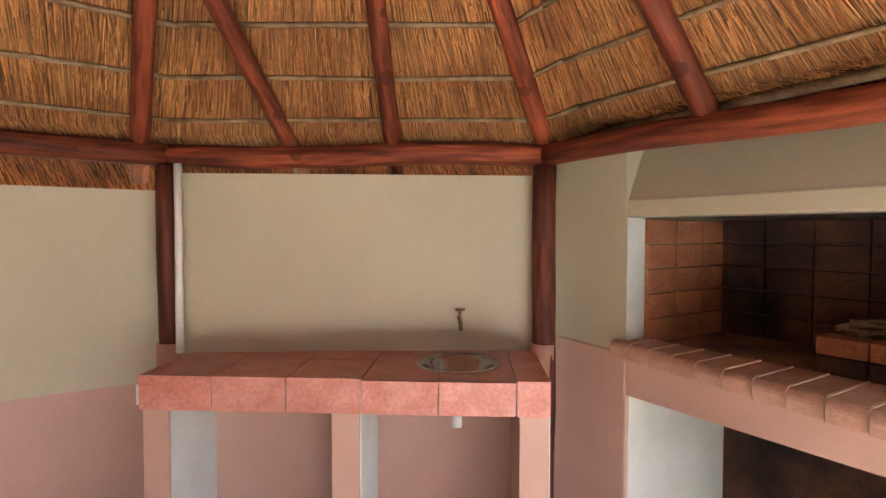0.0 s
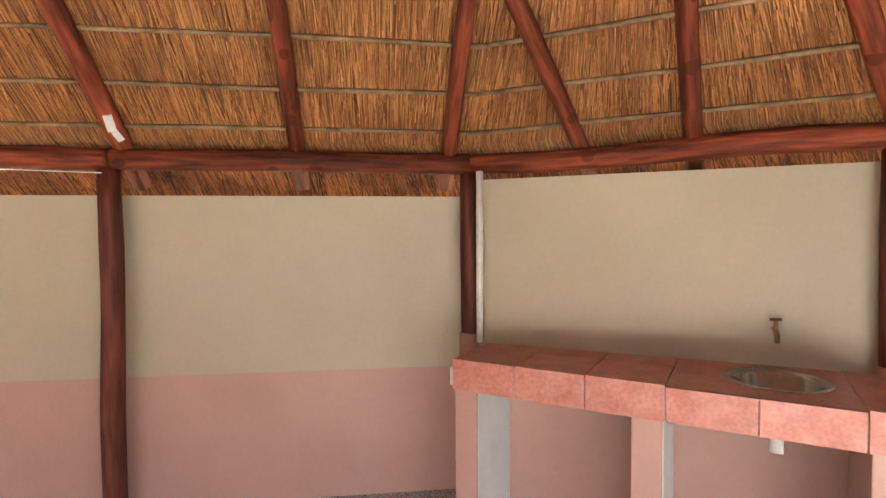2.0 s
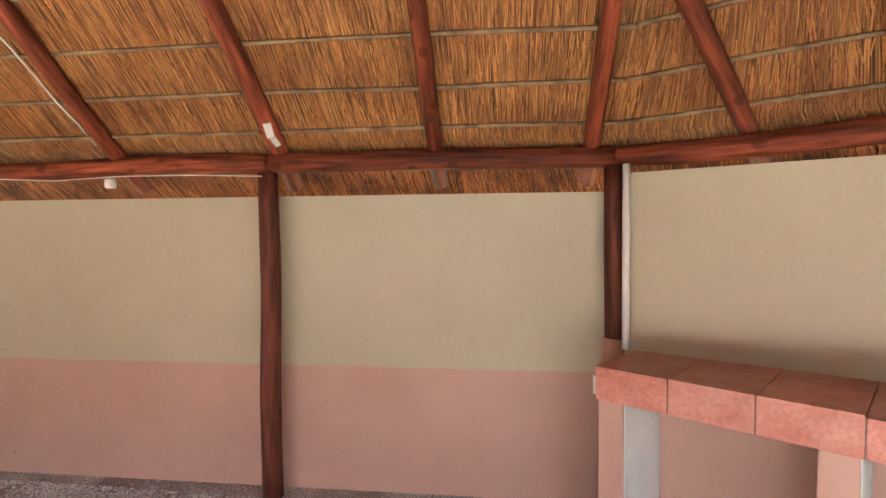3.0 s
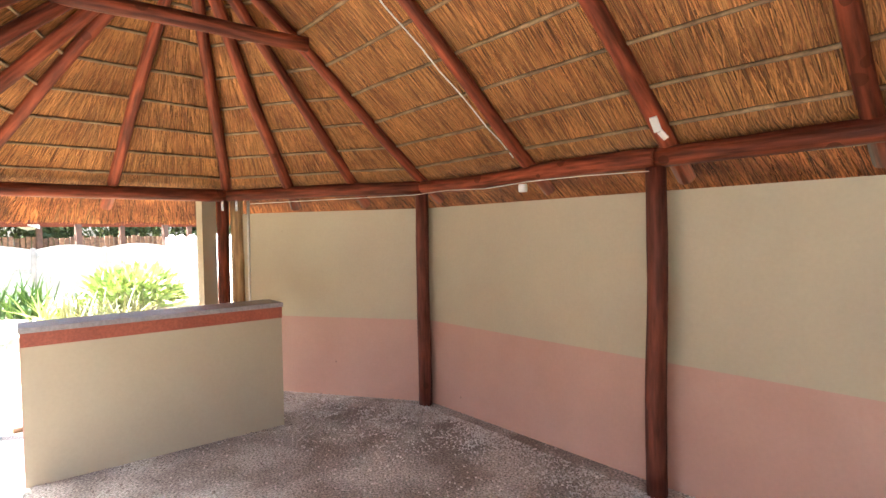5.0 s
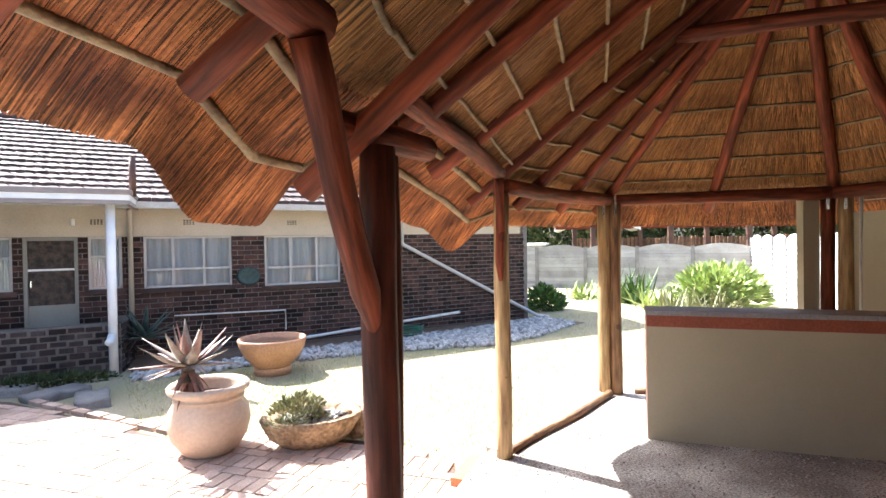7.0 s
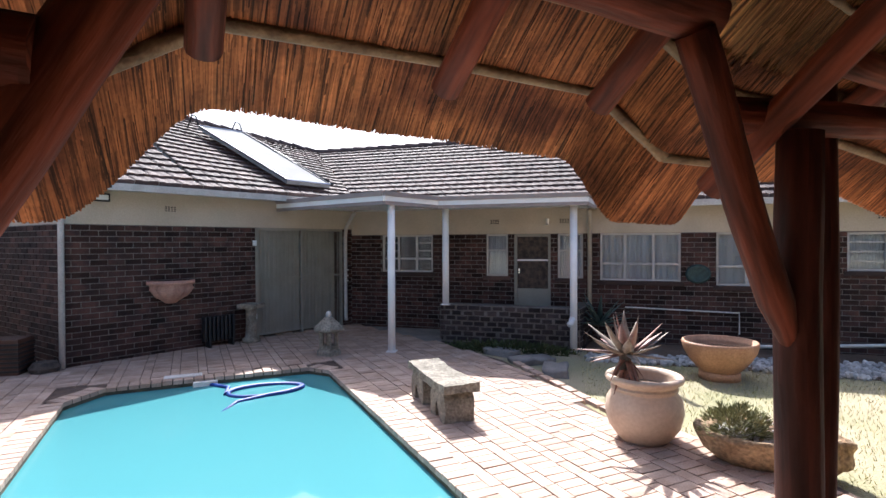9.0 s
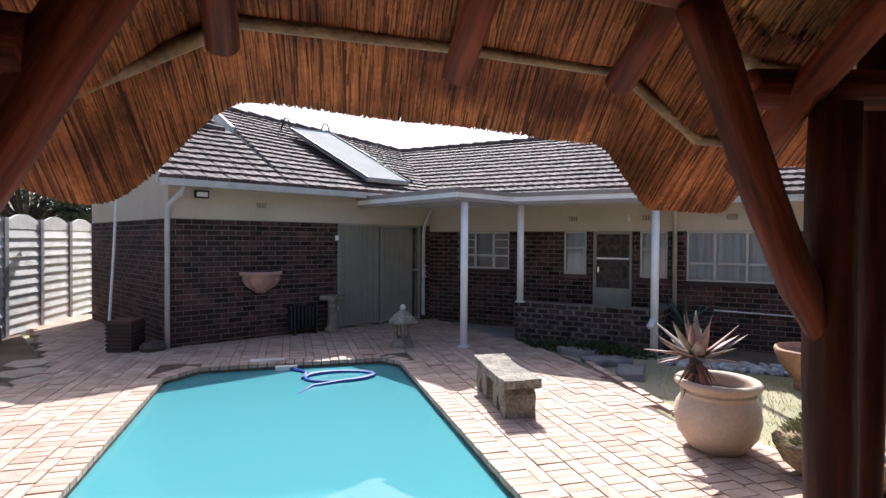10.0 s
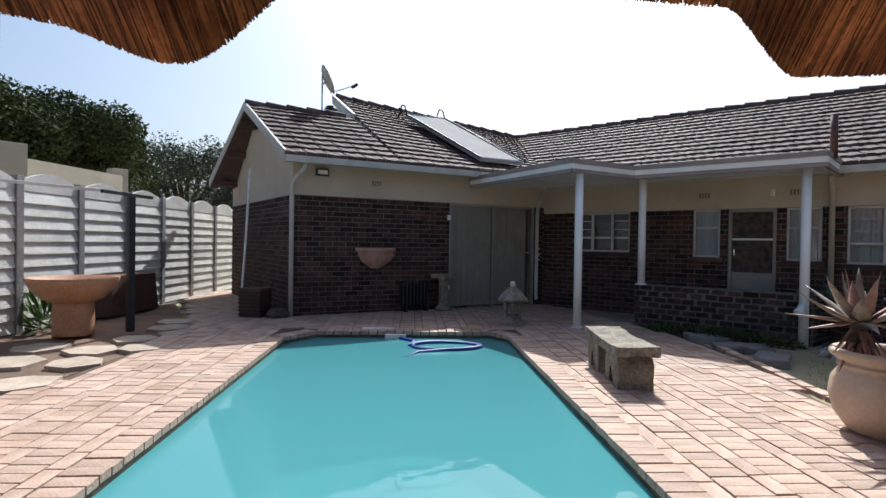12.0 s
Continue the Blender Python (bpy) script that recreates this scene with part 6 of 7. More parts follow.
stones([tuple(tm @ Vector((0.3 * math.sqrt(g3.random()) * math.cos(a), 0.3 * math.sin(a) * g3.random() - 0.05, 0.215))) for a in [g3.random() * 6.28 for _ in range(150)]], 0.026, PEBBLE, "trough_pebbles", "pale pebbles on the soil of the trough", 5)


def leaf_cloud(name, label, category, c, radii, count, size, mat, seed, up=0.3, droop=0.0, kind="", group="", long=2.2):
    """A bush or tuft of many small leaves with gaps and an uneven outline."""
    g = random.Random(seed)
    verts, faces = [], []
    for _ in range(count):
        while True:
            v = Vector((g.uniform(-1, 1), g.uniform(-1, 1), g.uniform(-0.3, 1)))
            if v.length < 1 and (v.length > 0.35 or g.random() < 0.3):
                if noise.noise(v * 2.2 + Vector((seed, 0, 0))) > -0.18:
                    break
        p = Vector((c[0] + v.x * radii[0], c[1] + v.y * radii[1], c[2] + v.z * radii[2]))
        d = (v + Vector((g.uniform(-0.7, 0.7), g.uniform(-0.7, 0.7), up - droop))).normalized()
        s = d.cross(Vector((g.uniform(-1, 1), g.uniform(-1, 1), g.uniform(-1, 1)))).normalized()
        L = size * (0.6 + 0.8 * g.random())
        w = L / long / 2
        b = len(verts)
        verts.extend([tuple(p), tuple(p + d * L * 0.5 + s * w), tuple(p + d * L), tuple(p + d * L * 0.5 - s * w)])
        faces.append((b, b + 1, b + 2, b + 3))
    me = bpy.data.meshes.new(name)
    me.from_pydata(verts, [], faces)
    me.materials.append(mat)
    return tagged(new(name, me), label, category, group, kind)


OLIVE = material("olive_leaf", (0.26, 0.25, 0.12), (0.14, 0.14, 0.06), 6, 0.7, vary=0.35, island=True, bump=0)
leaf_cloud("succulent_bush", "low olive green feathery bush in the trough", "plant", tuple(tm @ Vector((0.12, 0.12, 0.24))), (0.24, 0.16, 0.20), 2600, 0.05, OLIVE, 6, long=5)
rosette = thing("rosette_succulent", "small grey spiky rosette in the trough", "plant", at=tuple(tm @ Vector((-0.06, -0.1, 0.25))))
for k in range(20):
    a, el = k * 2.4, 0.15 + 0.05 * k
    bm = bmesh.new()
    blade(tuple(tm @ Vector((-0.06, -0.1, 0.25))), (math.cos(a) * math.cos(el), math.sin(a) * math.cos(el), math.sin(el)), 0.12, 0.012, 0.01, bm, k)
    part("leaf", bm, BLADE, rosette)
alone("dark_rock", lathe([(0.10, 0.0), (0.15, 0.08), (0.12, 0.17), (0.0, 0.20)], (-3.12, -5.35, -0.12), 11, wobble=0.4, seed=3), STONE, "rough dark rock behind the trough", "rock")

bw = (-3.35, -8.2, -0.2)
bowl = thing("water_bowl", "wide terracotta water bowl on a round foot", "bowl", at=bw)
part("bowl", lathe([(0.23, 0.10), (0.26, 0.13), (0.36, 0.24), (0.43, 0.36), (0.46, 0.47), (0.45, 0.50), (0.42, 0.49), (0.39, 0.40), (0.0, 0.38)], bw, 44), TERRACOTTA, bowl, smooth=True)
part("foot", lathe([(0.25, 0.0), (0.25, 0.09), (0.23, 0.11), (0.0, 0.11)], bw, 30), TERRACOTTA, bowl, smooth=True)
part("water", lathe([(0.405, 0.435), (0.0, 0.435)], bw, 30, cap=False), GLASS, bowl, "still water")

lc = (2.12, -8.12, -0.1)
lan = thing("stone_lantern", "small grey stone pagoda lantern by the pool", "lantern", at=lc)
part("base", lathe([(0.20, 0.0), (0.20, 0.05), (0.16, 0.08), (0.0, 0.08)], lc, 6), STONE, lan)
for k in range(6):
    a = k * math.pi / 3
    part("pillar", box(-0.025, 0.025, -0.025, 0.025, 0.07, 0.36, Matrix.Translation((lc[0] + 0.125 * math.cos(a), lc[1] + 0.125 * math.sin(a), lc[2])), 0.006), STONE, lan)
part("sill_ring", lathe([(0.155, 0.08), (0.155, 0.14), (0.12, 0.15), (0.12, 0.08)], lc, 6), STONE, lan)
part("roof", lathe([(0.15, 0.34), (0.25, 0.37), (0.25, 0.40), (0.12, 0.52), (0.05, 0.57), (0.0, 0.58)], lc, 6), STONE, lan, "flared stone roof")
part("finial", lathe([(0.03, 0.56), (0.045, 0.60), (0.03, 0.65), (0.0, 0.66)], lc, 12), PEBBLE, lan, smooth=True)

# pool hose and skimmer
def coil(c, r0, turns, z):
    pts = []
    for k in range(int(turns * 26)):
        a = k * 2 * math.pi / 26
        r = r0 * (1 - 0.06 * a / 6.28)
        p = Vector(pool(c[0], c[1])) + PU * (math.cos(a) * r * 1.25) + PN * (math.sin(a) * r * 0.72)
        pts.append((p.x, p.y, z + 0.006 * math.sin(a * 2)))
    return pts


hose_pts = [(*pool(1.45, 4.6), -0.165), (*pool(1.25, 4.35), -0.166)] + coil((0.85, 4.05), 0.36, 1.8, -0.166) + [(*pool(1.2, 3.7), -0.175), (*pool(1.45, 3.3), -0.21)]
alone("pool_hose", tube(hose_pts, 0.026, 8), BLUE_HOSE, "blue pool cleaner hose floating in loops", "hose", smooth=True)
alone("skimmer", box(-0.14, 0.14, -0.03, 0.05, -0.20, -0.12, frame_matrix((*pool(1.5, 4.62), 0), tuple(PU)), 0.008), WHITE_PVC, "white skimmer mouth in the pool edge", "skimmer")
alone("cement_slab", box(-0.22, 0.22, -0.07, 0.07, -0.095, -0.075, frame_matrix((*pool(1.75, 4.86), 0), tuple(PU)), 0.01), CONCRETE, "pale cement slab at the pool edge", "slab")

# basin on a pedestal, clothes pole, planter box, stepping stones
bp_ = (5.98, -3.72, -0.1)
bath = thing("bird_bath", "wide tan cement bowl on a round pedestal", "bird bath", at=bp_)
part("pedestal", lathe([(0.225, 0.0), (0.23, 0.03), (0.22, 0.36), (0.225, 0.42), (0.0, 0.42)], bp_, 30), TERRACOTTA, bath, smooth=True)
part("bowl", lathe([(0.20, 0.40), (0.32, 0.45), (0.44, 0.57), (0.495, 0.68), (0.50, 0.72), (0.47, 0.72), (0.41, 0.62), (0.28, 0.55), (0.0, 0.53)], bp_, 44), TERRACOTTA, bath, smooth=True)
pole = thing("washing_line_pole", "dark steel washing line pole with a cross bar", "pole", at=(5.69, -4.26, -0.1))
part("mast", box(-0.04, 0.04, -0.04, 0.04, -0.1, 1.66, Matrix.Translation((5.69, -4.26, 0)), 0.004), BLACK, pole)
fdir = Vector((0.53, -0.848, 0))
part("cross_bar", beam3(Vector((5.69, -4.26, 1.68)) - fdir * 0.55, Vector((5.69, -4.26, 1.68)) + fdir * 0.45, 0.04, 0.04), BLACK, pole)
for k in range(4):
    q = Vector((5.69, -4.26, 1.70)) + fdir * (-0.5 + 0.3 * k)
    far = q + Vector((-0.6, 3.4, 0.12))
    alone("washing_line", tube([q, q.lerp(far, 0.5) - Vector((0, 0, 0.05)), far], 0.006, 5), WHITE_PVC, "thin white washing line wire", "wire", "washing lines")
tub_m = frame_matrix((7.75, -5.1, -0.1), (0.53, -0.848))
tub = bmesh.new()
lo = [(-0.62, -0.22), (0.62, -0.22), (0.78, 0), (0.62, 0.22), (-0.62, 0.22), (-0.78, 0)]
ra = [tub.verts.new(tub_m @ Vector((x, y, 0))) for x, y in lo]
rb = [tub.verts.new(tub_m @ Vector((x * 0.9, y * 0.9, 0.62))) for x, y in lo]
for k in range(6):
    tub.faces.new((ra[k], ra[(k + 1) % 6], rb[(k + 1) % 6], rb[k]))
tub.faces.new(rb)
tub.faces.new(ra[::-1])
alone("planter_tub", tub, BROWN_BOX, "dark brown six-sided planter tub by the fence", "planter")
for k, (x, y, r) in enumerate(((4.75, -2.72, 0.30), (4.25, -3.1, 0.27), (4.78, -3.45, 0.27), (4.50, -3.85, 0.24), (5.35, -3.15, 0.30), (5.12, -4.05, 0.25), (5.62, -4.74, 0.27), (5.15, -4.55, 0.22), (6.1, -5.1, 0.28), (3.75, -2.5, 0.28), (4.2, -2.2, 0.28))):
    g = random.Random(k)
    poly = [(x + r * math.cos(a + 0.4 * k) * (0.85 + 0.3 * g.random()), y + r * math.sin(a + 0.4 * k) * (0.85 + 0.3 * g.random())) for a in (0, 1.05, 2.1, 3.14, 4.2, 5.25)]
    alone("stepping_stone", prism(poly, -0.16, -0.098 + 0.01 * g.random()), STEP_STONE, "flat tan stepping stone in bare soil", "stone", "stepping stones")
soil_poly = [(2.5, -0.9), (4.35, -3.55), (5.6, -5.0), (7.9, -6.1), (9.0, -6.6), (7.2, -3.6), (5.0, 0.0)]
alone("flower_bed", prism(soil_poly, -0.25, -0.135), SOIL, "bare reddish soil bed along the fence", "soil", kind="structure")
leaf_cloud("strap_plant", "small green strappy plant by the fence", "plant", (6.75, -3.75, -0.1), (0.28, 0.28, 0.35), 260, 0.26, LEAF, 9, long=7)

# edging: broken line of the paving towards the lawn
for k in range(9):
    t = k / 8
    q = Vector((-0.7, -8.0)).lerp(Vector((-1.75, -6.15)), t)
    alone("edge_brick", box(-0.11, 0.11, -0.05, 0.05, -0.13, -0.085, frame_matrix((q.x - 0.06, q.y - 0.03, 0.01 * rnd.random()), (-0.5, 0.87)) @ Matrix.Rotation(0.1 * (rnd.random() - 0.5), 4, "Z"), 0.005), PAVER, "loose paver along the lawn edge", "brick", "edge bricks")
for k, (x, y, s) in enumerate(((-0.9, -8.6, 0.3), (-1.25, -8.05, 0.28), (-0.4, -9.1, 0.25))):
    alone("flat_rock", rough_block(-s, s, -s * 0.6, s * 0.6, -0.05, 0.06, Matrix.Translation((x, y, -0.17)) @ Matrix.Rotation(0.6 + k, 4, "Z"), k * 3.0, 0.03, 4), SLATE, "flat dark rock beside the veranda wall", "rock", "veranda rocks", smooth=True)
leaf_cloud("ground_cover", "low dark green ground cover along the veranda wall", "plant", (-0.4, -9.3, -0.2), (1.2, 0.25, 0.16), 2200, 0.06, FAR_LEAF, 14)
agave = thing("agave", "blue green agave behind the low brick wall", "plant", at=(-1.95, -9.95, 0.05))
AGAVE = material("agave_leaf", (0.10, 0.15, 0.13), (0.05, 0.08, 0.07), 5, 0.5, vary=0.2)
for k in range(20):
    a, el = k * 2.4, 0.1 + 0.055 * k
    bm = bmesh.new()
    blade((-1.95, -9.95, 0.2), (math.cos(a) * math.cos(el), math.sin(a) * math.cos(el), math.sin(el)), 0.62, 0.04, -0.08, bm, k)
    part("leaf", bm, AGAVE, agave, smooth=True)

# white pebbles and soil along the bedroom wall
strip = [(-1.7, -9.3), (-1.7, -8.85), (-3.4, -8.75), (-5.2, -8.42), (-6.9, -7.75), (-8.3, -7.9), (-9.9, -8.5), (-9.9, -9.6), (-7.6, -9.35), (-4.7, -9.4)]
g4 = random.Random(41)
pts = []
while len(pts) < 2600:
    x, y = g4.uniform(-9.9, -1.7), g4.uniform(-9.6, -7.7)
    if inside((x, y), strip):
        pts.append((x, y, -0.185 + 0.02 * g4.random()))
stones(pts, 0.05, PEBBLE, "pebble_strip", "white and grey river pebbles in a strip", 42)
alone("flower_bed", prism([(-1.7, -10.6), (-1.75, -8.95), (-5.0, -8.6), (-6.9, -7.85), (-10.1, -8.5), (-9.9, -9.85)], -0.3, -0.192), SOIL, "dark soil strip along the brick wall", "soil", kind="structure")
HOSE_GREEN = material("green_hose", (0.02, 0.12, 0.07), None, 5, 0.4)
alone("garden_hose", tube([(-6.3 + 0.26 * math.cos(k * 0.55) * (1 + 0.12 * math.sin(k)), -9.45 + 0.2 * math.sin(k * 0.55), -0.15 + 0.012 * k / 3) for k in range(40)], 0.014, 6), HOSE_GREEN, "green garden hose in a loose coil", "hose", smooth=True)


# ---- fences and surroundings ----
def precast_fence(p, q, spacing, base, height, label, group, arch=0.13, slats=12, mat=None):
    """Precast concrete fence: posts with stacked lapped slats and an arched top panel."""
    p, q = Vector((*p, 0)), Vector((*q, 0))
    n = max(1, round((q - p).length / spacing))
    d = (q - p).normalized()
    step = (q - p).length / n
    for k in range(n):
        o = p + d * step * k
        f = thing("fence_panel", label, "fence", group, at=(o.x, o.y, base))
        m = frame_matrix((o.x, o.y, base), (d.x, d.y))
        part("post", box(-0.06, 0.06, -0.06, 0.06, -0.1, height + 0.02, m, 0.008), FENCE_POST, f)
        h = height / slats
        for s in range(slats - 1):
            bm = bmesh.new()
            prof = [(-0.044, s * h + 0.008), (0.044, s * h + 0.008), (0.016, (s + 1) * h + 0.002), (-0.016, (s + 1) * h + 0.002)]
            la = [bm.verts.new(m @ Vector((0.055, y, z))) for y, z in prof]
            lb = [bm.verts.new(m @ Vector((step - 0.055, y, z))) for y, z in prof]
            for i in range(4):
                bm.faces.new((la[i], la[(i + 1) % 4], lb[(i + 1) % 4], lb[i]))
            bm.faces.new(la[::-1])
            bm.faces.new(lb)
            part("slat", bm, mat or CONCRETE, f)
        bm = bmesh.new()
        z0 = (slats - 1) * h
        top = [(0.055 + (step - 0.11) * i / 12, z0 + h * 0.8 + arch * math.sin(math.pi * i / 12)) for i in range(13)]
        fr = [bm.verts.new(m @ Vector((x, 0.012, z))) for x, z in [(0.055, z0)] + top + [(step - 0.055, z0)]]
        bk = [bm.verts.new(m @ Vector((x, -0.028, z))) for x, z in [(0.055, z0)] + top + [(step - 0.055, z0)]]
        bm.faces.new(fr)
        bm.faces.new(bk[::-1])
        for i in range(len(fr)):
            j = (i + 1) % len(fr)
            bm.faces.new((fr[i], bk[i], bk[j], fr[j]))
        part("arched_panel", bm, mat or CONCRETE, f, "arched top panel")


precast_fence((4.17, 0.42), (10.59, -9.0), 1.14, -0.12, 2.0, "grey precast concrete fence panel with an arched top", "pool side fence")
precast_fence((10.59, -9.0), (14.0, -14.5), 1.14, -0.12, 2.0, "grey precast concrete fence panel with an arched top", "pool side fence")
# This run faces away from the sun; its darker colour paints that shade.
precast_fence((-13.5, -18.5), (-19.6, -9.6), 1.9, -0.2, 1.5, "weathered precast concrete fence panel, darkened for its shaded side, with an arched top", "garden fence", mat=WEATHERED_SHADE)
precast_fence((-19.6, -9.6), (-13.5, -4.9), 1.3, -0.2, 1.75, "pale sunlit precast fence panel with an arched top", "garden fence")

# neighbours
nb = thing("neighbour_house", "white neighbouring house with a low gable roof", "house")
NM = frame_matrix((-21.6, -18.5, -0.2), (-0.66, 0.75)) @ Matrix.Diagonal((1, -1, 1, 1))
part("wall", box(-0.9, 1.9, -4.0, 0.0, 0, 2.35, NM, 0.02), WHITE_PAINT, nb)
bm = bmesh.new()
pr = [(-1.4, 2.2), (0.6, 3.0), (2.6, 2.2), (2.6, 2.35), (0.6, 3.17), (-1.4, 2.35)]
la = [bm.verts.new(NM @ Vector((x, 0.4, z))) for x, z in pr]
lb = [bm.verts.new(NM @ Vector((x, -4.4, z))) for x, z in pr]
for i in range(6):
    bm.faces.new((la[i], la[(i + 1) % 6], lb[(i + 1) % 6], lb[i]))
bm.faces.new(la[::-1])
bm.faces.new(lb)
part("roof", bm, WHITE_PAINT, nb, "white painted roof edge")
part("gable", prism([(-0.9, 0), (1.9, 0), (0.5, 0.6)], 0, 0.1), WHITE_PAINT, nb)
nb.children[-1].data.transform(NM @ Matrix.Translation((0, 0, 2.34)) @ Matrix.Rotation(math.pi / 2, 4, "X"))
shed = thing("garden_shed", "low flat white-roofed shed beyond the fence", "shed")
SHM = frame_matrix((-18.2, -18.6, -0.2), (-0.66, 0.75)) @ Matrix.Diagonal((1, -1, 1, 1))
part("wall", box(-1.9, 0.5, -2, 0, 0, 1.55, SHM, 0.01), WEATHERED_SHADE, shed)
part("roof", box(-2.0, 0.65, -2.2, 0.2, 1.55, 1.66, SHM, 0.02), WHITE_PAINT, shed, "white sheet roof")
perg = thing("pergola", "red brown timber carport beyond the fence", "pergola")
PM = frame_matrix((-17.9, -15.4, -0.2), (-0.80, 0.60)) @ Matrix.Diagonal((1, -1, 1, 1))
for x in (0.5, 3.6, 6.7, 9.8):
    for y in (-0.2, -4.0):
        part("post", box(x - 0.09, x + 0.09, y - 0.09, y + 0.09, 0, 2.3, PM), BROWN_BOX, perg)
for y in (-0.2, -4.0):
    part("beam", box(-0.4, 11.0, y - 0.06, y + 0.06, 2.28, 2.48, PM, 0.01), RED_WOOD, perg)
for k in range(18):
    part("slat", box(-0.2 + 0.62 * k, -0.12 + 0.62 * k, -4.5, 0.3, 2.484, 2.58, PM), BROWN_BOX, perg)
for k in range(54):
    h = 1.8 + 0.1 * rnd.random()
    part("screen_pole", box(0.6 + 0.19 * k, 0.75 + 0.19 * k, -4.35, -4.28, 0, h, PM, 0.01), TWIG, perg)
wall_n = thing("neighbour_wall", "cream plastered building beyond the pool fence", "building")
part("wall", strip_wall((11.4, -3.6), (13.6, -7.4), -0.3, 0.3, -0.2, 2.75), HOUSE_PLASTER, wall_n)
part("pier", box(13.45, 13.8, -7.75, -7.35, -0.2, 2.95, bevel=0.02), HOUSE_PLASTER, wall_n)
part("pier", box(11.4, 11.9, -4.9, -4.3, -0.2, 2.98, bevel=0.02), HOUSE_PLASTER, wall_n)


def tree(c, height, spread, seed, label, leaves=9000, mat=None, open_crown=False, size=0.34):
    """A trunk that forks into limbs, with leaf clumps round the limb ends."""
    g = random.Random(seed)
    t = thing("tree", label, "tree", at=(c[0], c[1], -0.2))
    base = Vector((c[0], c[1], -0.2))
    fork = base + Vector((0.2, 0.1, height * 0.3))
    part("trunk", tube([base, base.lerp(fork, 0.5) + Vector((0.1, 0, 0)), fork], [height * 0.035, height * 0.03, height * 0.025], 9), CHAR, t, smooth=True)
    ends = []
    for k in range(38):
        a = k * 2.4 + g.random()
        r = spread * (0.35 + 0.6 * g.random())
        e = base + Vector((math.cos(a) * r, math.sin(a) * r, height * (0.5 + 0.42 * g.random() * (1 - 0.35 * r / spread))))
        m = fork.lerp(e, 0.5) + Vector((0, 0, -0.05 * height))
        part("limb", tube([fork, m, e], [height * 0.018, height * 0.011, height * 0.004], 6), CHAR, t)
        ends.append(e)
    verts, faces = [], []
    per = leaves // len(ends)
    for e in ends:
        rad = spread * (0.26 + 0.16 * g.random()) * (0.9 if open_crown else 1.0)
        for _ in range(per):
            v = Vector((g.gauss(0, 1), g.gauss(0, 1), g.gauss(0, 1))).normalized() * g.random() ** 0.45
            v.z *= 0.8
            if open_crown and noise.noise(v * 2.0 + e) < -0.22:
                continue
            p = e + v * rad
            d = Vector((g.uniform(-1, 1), g.uniform(-1, 1), g.uniform(-0.8, 0.6))).normalized()
            s = d.cross(Vector((g.uniform(-1, 1), g.uniform(-1, 1), g.uniform(-1, 1)))).normalized()
            L = size * (0.5 + g.random())
            b = len(verts)
            verts.extend([tuple(p), tuple(p + d * L * 0.5 + s * L * 0.22), tuple(p + d * L), tuple(p + d * L * 0.5 - s * L * 0.22)])
            faces.append((b, b + 1, b + 2, b + 3))
    me = bpy.data.meshes.new("crown")
    me.from_pydata(verts, [], faces)
    me.materials.append(mat or FAR_LEAF)
    me.transform(Matrix.Translation(-base))
    ob = new("crown", me)
    ob.parent = t
    tagged(ob, "dense dark green leaves")


tree((22.5, -7.6), 6.9, 4.5, 1, "large dark evergreen tree beyond the fence", 170000, size=0.15)
tree((19.5, -4.0), 6.7, 3.6, 2, "large dark evergreen tree beyond the fence", 130000, size=0.15)
GREY_LEAF = material("greyish_leaf", (0.09, 0.11, 0.07), (0.05, 0.065, 0.04), 1, 0.6, vary=0.4, island=True, bump=0)
tree((27.5, -17.5), 7.4, 3.6, 3, "lighter feathery tree beyond the fence", 26000, GREY_LEAF, True, 0.17)
tree((25.0, -19.5), 4.6, 2.2, 4, "small grey green tree beyond the fence", 14000, GREY_LEAF, True, 0.17)
for k, (x, y, h, s) in enumerate(((-31, -27, 9, 5), (-36, -20, 10, 5.5), (-33, -13, 9, 5), (-27, -33, 9, 5), (-37, -6, 9, 5))):
    tree((x, y), h, s, 10 + k, "dark leafy tree beyond the garden fence", 14000, size=0.36)

for k in range(7):
    t = k / 6
    leaf_cloud("hedge_shrub", "tall dark hedge shrub far beyond the garden fence", "plant", (-23.5 - 9 * t, -31.0 + 19 * t, 0.9), (2.6, 2.6, 3.6), 5000, 0.30, FAR_LEAF, 80 + k, group="hedge shrubs")
# garden bed plants
def tuft(name, label, c, n, length, mat, seed, spread=0.25, width=0.02):
    t = thing(name, label, "plant", at=c)
    g = random.Random(seed)
    bm = bmesh.new()
    for k in range(n):
        a = g.random() * 6.28
        el = 0.5 + 0.9 * g.random()
        blade((c[0] + g.uniform(-spread, spread), c[1] + g.uniform(-spread, spread), c[2]), (math.cos(a) * math.cos(el), math.sin(a) * math.cos(el), math.sin(el)), length * (0.6 + 0.5 * g.random()), width, -0.12 * length, bm, k)
    part("leaves", bm, mat, t)


BRIGHT = material("bright_leaf", (0.44, 0.50, 0.17), (0.24, 0.32, 0.09), 3, 0.5, vary=0.4, island=True, bump=0)
tuft("clivia_clump", "green strappy clump in the garden bed", (-13.9, -10.1, -0.2), 110, 1.05, LEAF, 51, 0.45, 0.028)
tuft("fern_clump", "bright green fern clump in the garden bed", (-13.7, -11.7, -0.2), 70, 0.62, BRIGHT, 52, 0.4, 0.03)
tuft("agapanthus_clump", "pale green strappy clump in the garden bed", (-13.4, -8.9, -0.2), 110, 0.75, BRIGHT, 53, 0.5, 0.025)
tuft("white_flower_clump", "silvery flowering clump in the garden bed", (-13.2, -7.8, -0.2), 160, 0.75, OLIVE, 54, 0.7, 0.02)
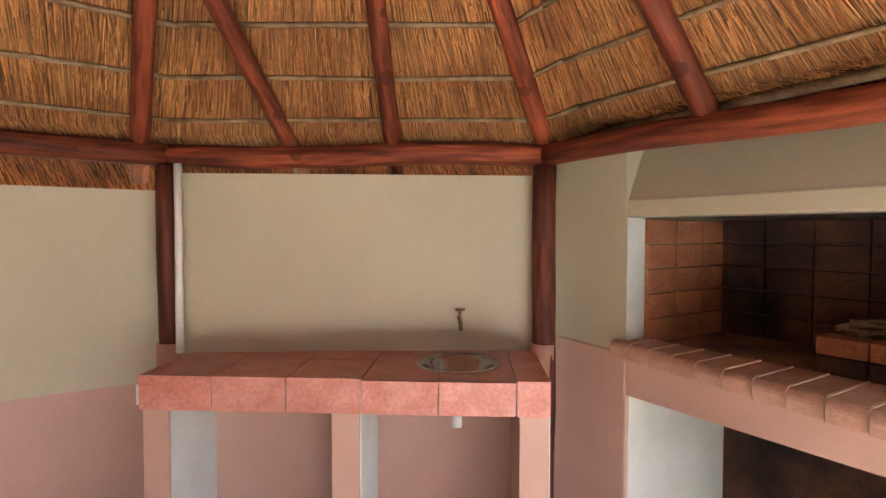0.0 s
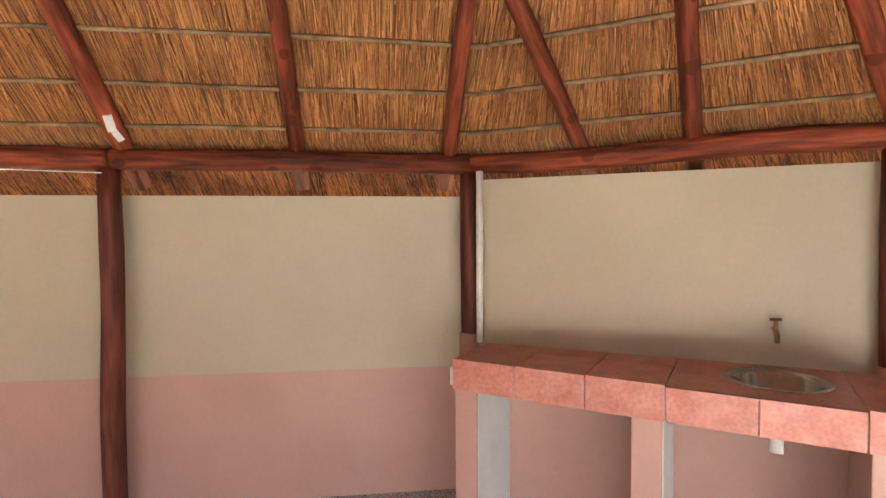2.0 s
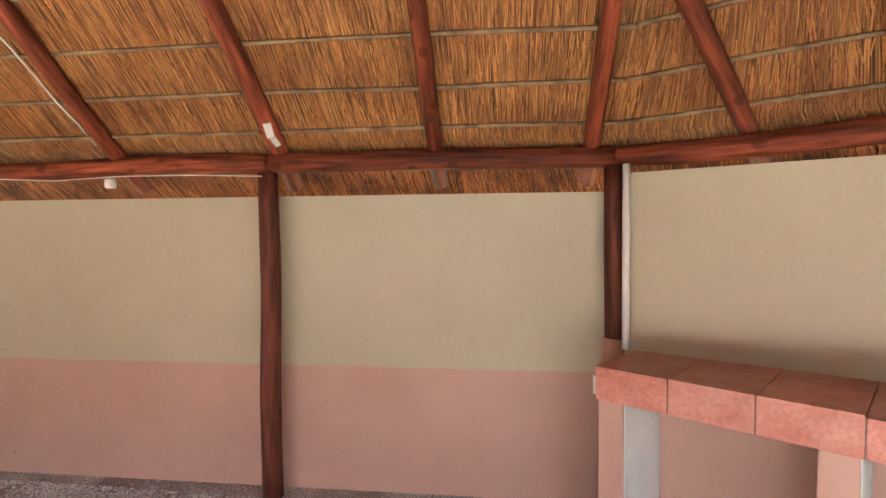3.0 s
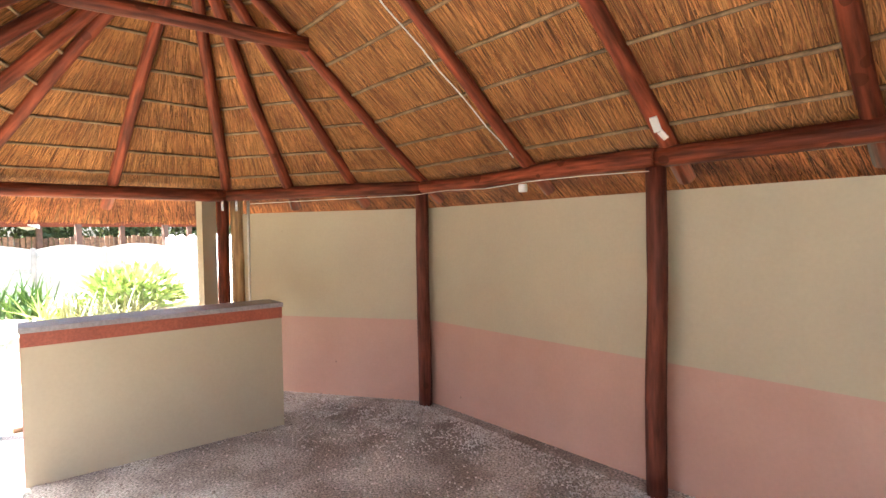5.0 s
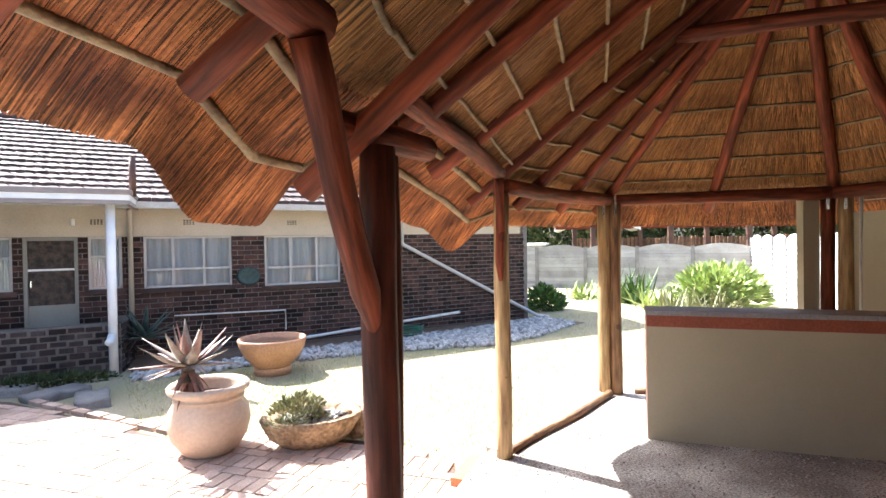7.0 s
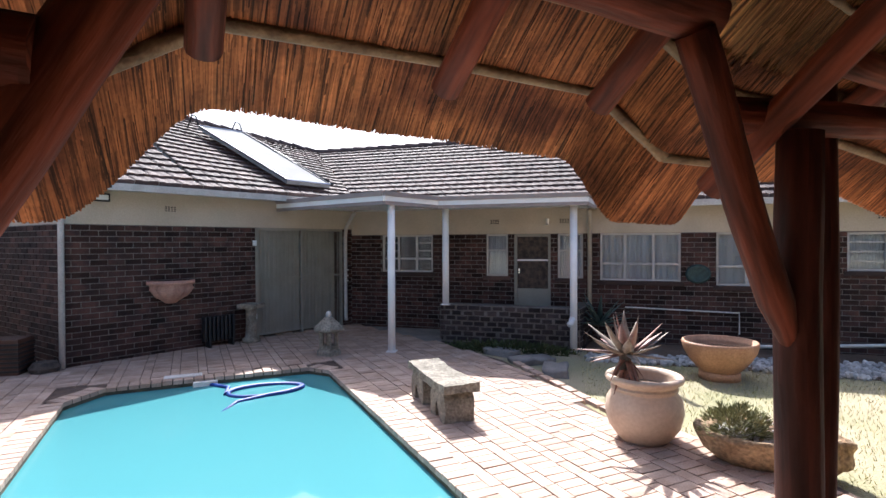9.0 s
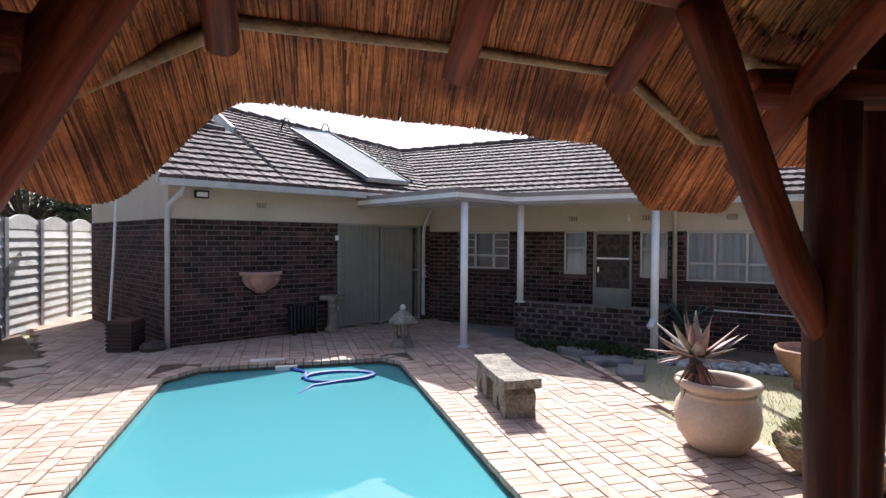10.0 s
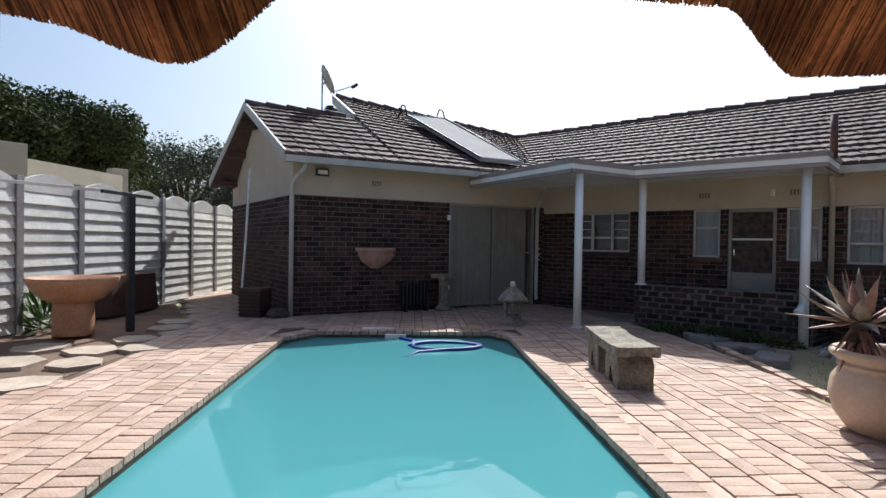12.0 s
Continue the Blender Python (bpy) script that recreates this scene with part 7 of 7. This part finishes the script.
leaf_cloud("cycad_shrub", "large bright yellow green shrub in the garden bed", "plant", (-14.6, -8.0, 0.15), (1.1, 1.0, 0.66), 2400, 0.26, BRIGHT, 55, long=3.2)
leaf_cloud("dark_shrub", "small dark shrub at the house corner", "plant", (-11.0, -10.6, -0.1), (0.5, 0.4, 0.45), 700, 0.18, LEAF, 56)
# loose grit on the lapa floor
g6 = random.Random(71)
grit_pts = []
while len(grit_pts) < 9000:
    x, y = g6.uniform(-7.0, -1.5), g6.uniform(-3.8, 2.0)
    if inside((x, y), floor_poly):
        grit_pts.append((x, y, 0.001))
stones(grit_pts, 0.0075, material("floor_grit", (0.40, 0.35, 0.32), (0.22, 0.17, 0.15), 4, 0.9, vary=0.5, island=True, bump=0), "floor_grit", "fine grey brown grit on the floor", 72)
# lime dust and plaster crumbs that fell along the walls
crumbs = []
for k, (p, q) in enumerate(((P3, P2), (P4, P3), (P2, P1))):
    along = Vector(q) - Vector(p)
    side = Vector((along.y, -along.x)).normalized()
    while len(crumbs) < 3400 * (1 + k):
        f, off = g6.random(), 0.02 + g6.expovariate(3.2)
        c = Vector(p) + along * f + side * off
        if off < 1.4 and noise.noise(Vector((c.x * 1.7, c.y * 1.7, 3.0))) + 0.6 * noise.noise(Vector((c.x * 7, c.y * 7, 1.0))) > 0.9 * (g6.random() - 0.5) and inside((c.x, c.y), floor_poly):
            crumbs.append((c.x, c.y, 0.002))
stones(crumbs, 0.0085, material("lime_dust", (0.58, 0.56, 0.53), (0.44, 0.42, 0.39), 6, 0.95, vary=0.25, island=True, bump=0), "lime_crumbs", "pale lime dust and crumbs along the wall foot", 73, 0.2)
# grass tussocks over the lawn
g5 = random.Random(61)
verts, faces = [], []
for _ in range(26000):
    x, y = g5.uniform(-12, -1.6), g5.uniform(-9.4, -3.9)
    if inside((x, y), bed) or inside((x, y), strip) or inside((x, y), floor_poly):
        continue
    h = 0.02 + 0.03 * g5.random()
    a = g5.random() * 6.28
    dx, dy = math.cos(a) * 0.004, math.sin(a) * 0.004
    b = len(verts)
    lx, ly = g5.uniform(-0.025, 0.025), g5.uniform(-0.025, 0.025)
    verts.extend([(x - dx, y - dy, -0.2), (x + dx, y + dy, -0.2), (x + lx, y + ly, -0.2 + h)])
    faces.append((b, b + 1, b + 2))
me = bpy.data.meshes.new("grass")
me.from_pydata(verts, [], faces)
me.materials.append(material("grass_blade", (0.52, 0.43, 0.25), (0.30, 0.31, 0.11), 0.5, 0.9, vary=0.4, island=True, bump=0))
tagged(new("grass", me), "short dry yellow grass blades", "grass", kind="stuff")

# ---- paving bricks, last ----
for k, spot in enumerate(PAVER_SPOTS[:300]):
    ob = new("paver", paver_me)
    ob.matrix_world = paver_pose(spot)
    ob.parent = pave
verts, faces = [], []
tv = [v.co.copy() for v in paver_me.vertices]
tf = [tuple(p.vertices) for p in paver_me.polygons]
for spot in PAVER_SPOTS[300:]:
    m = paver_pose(spot)
    b = len(verts)
    verts.extend(tuple(m @ c) for c in tv)
    faces.extend(tuple(i + b for i in f) for f in tf)
me = bpy.data.meshes.new("pavers")
me.from_pydata(verts, [], faces)
me.materials.append(PAVER_JOINED)
ob = new("pavers", me)
ob.parent = pave
tagged(ob, "more red clay pavers", kind="stuff")
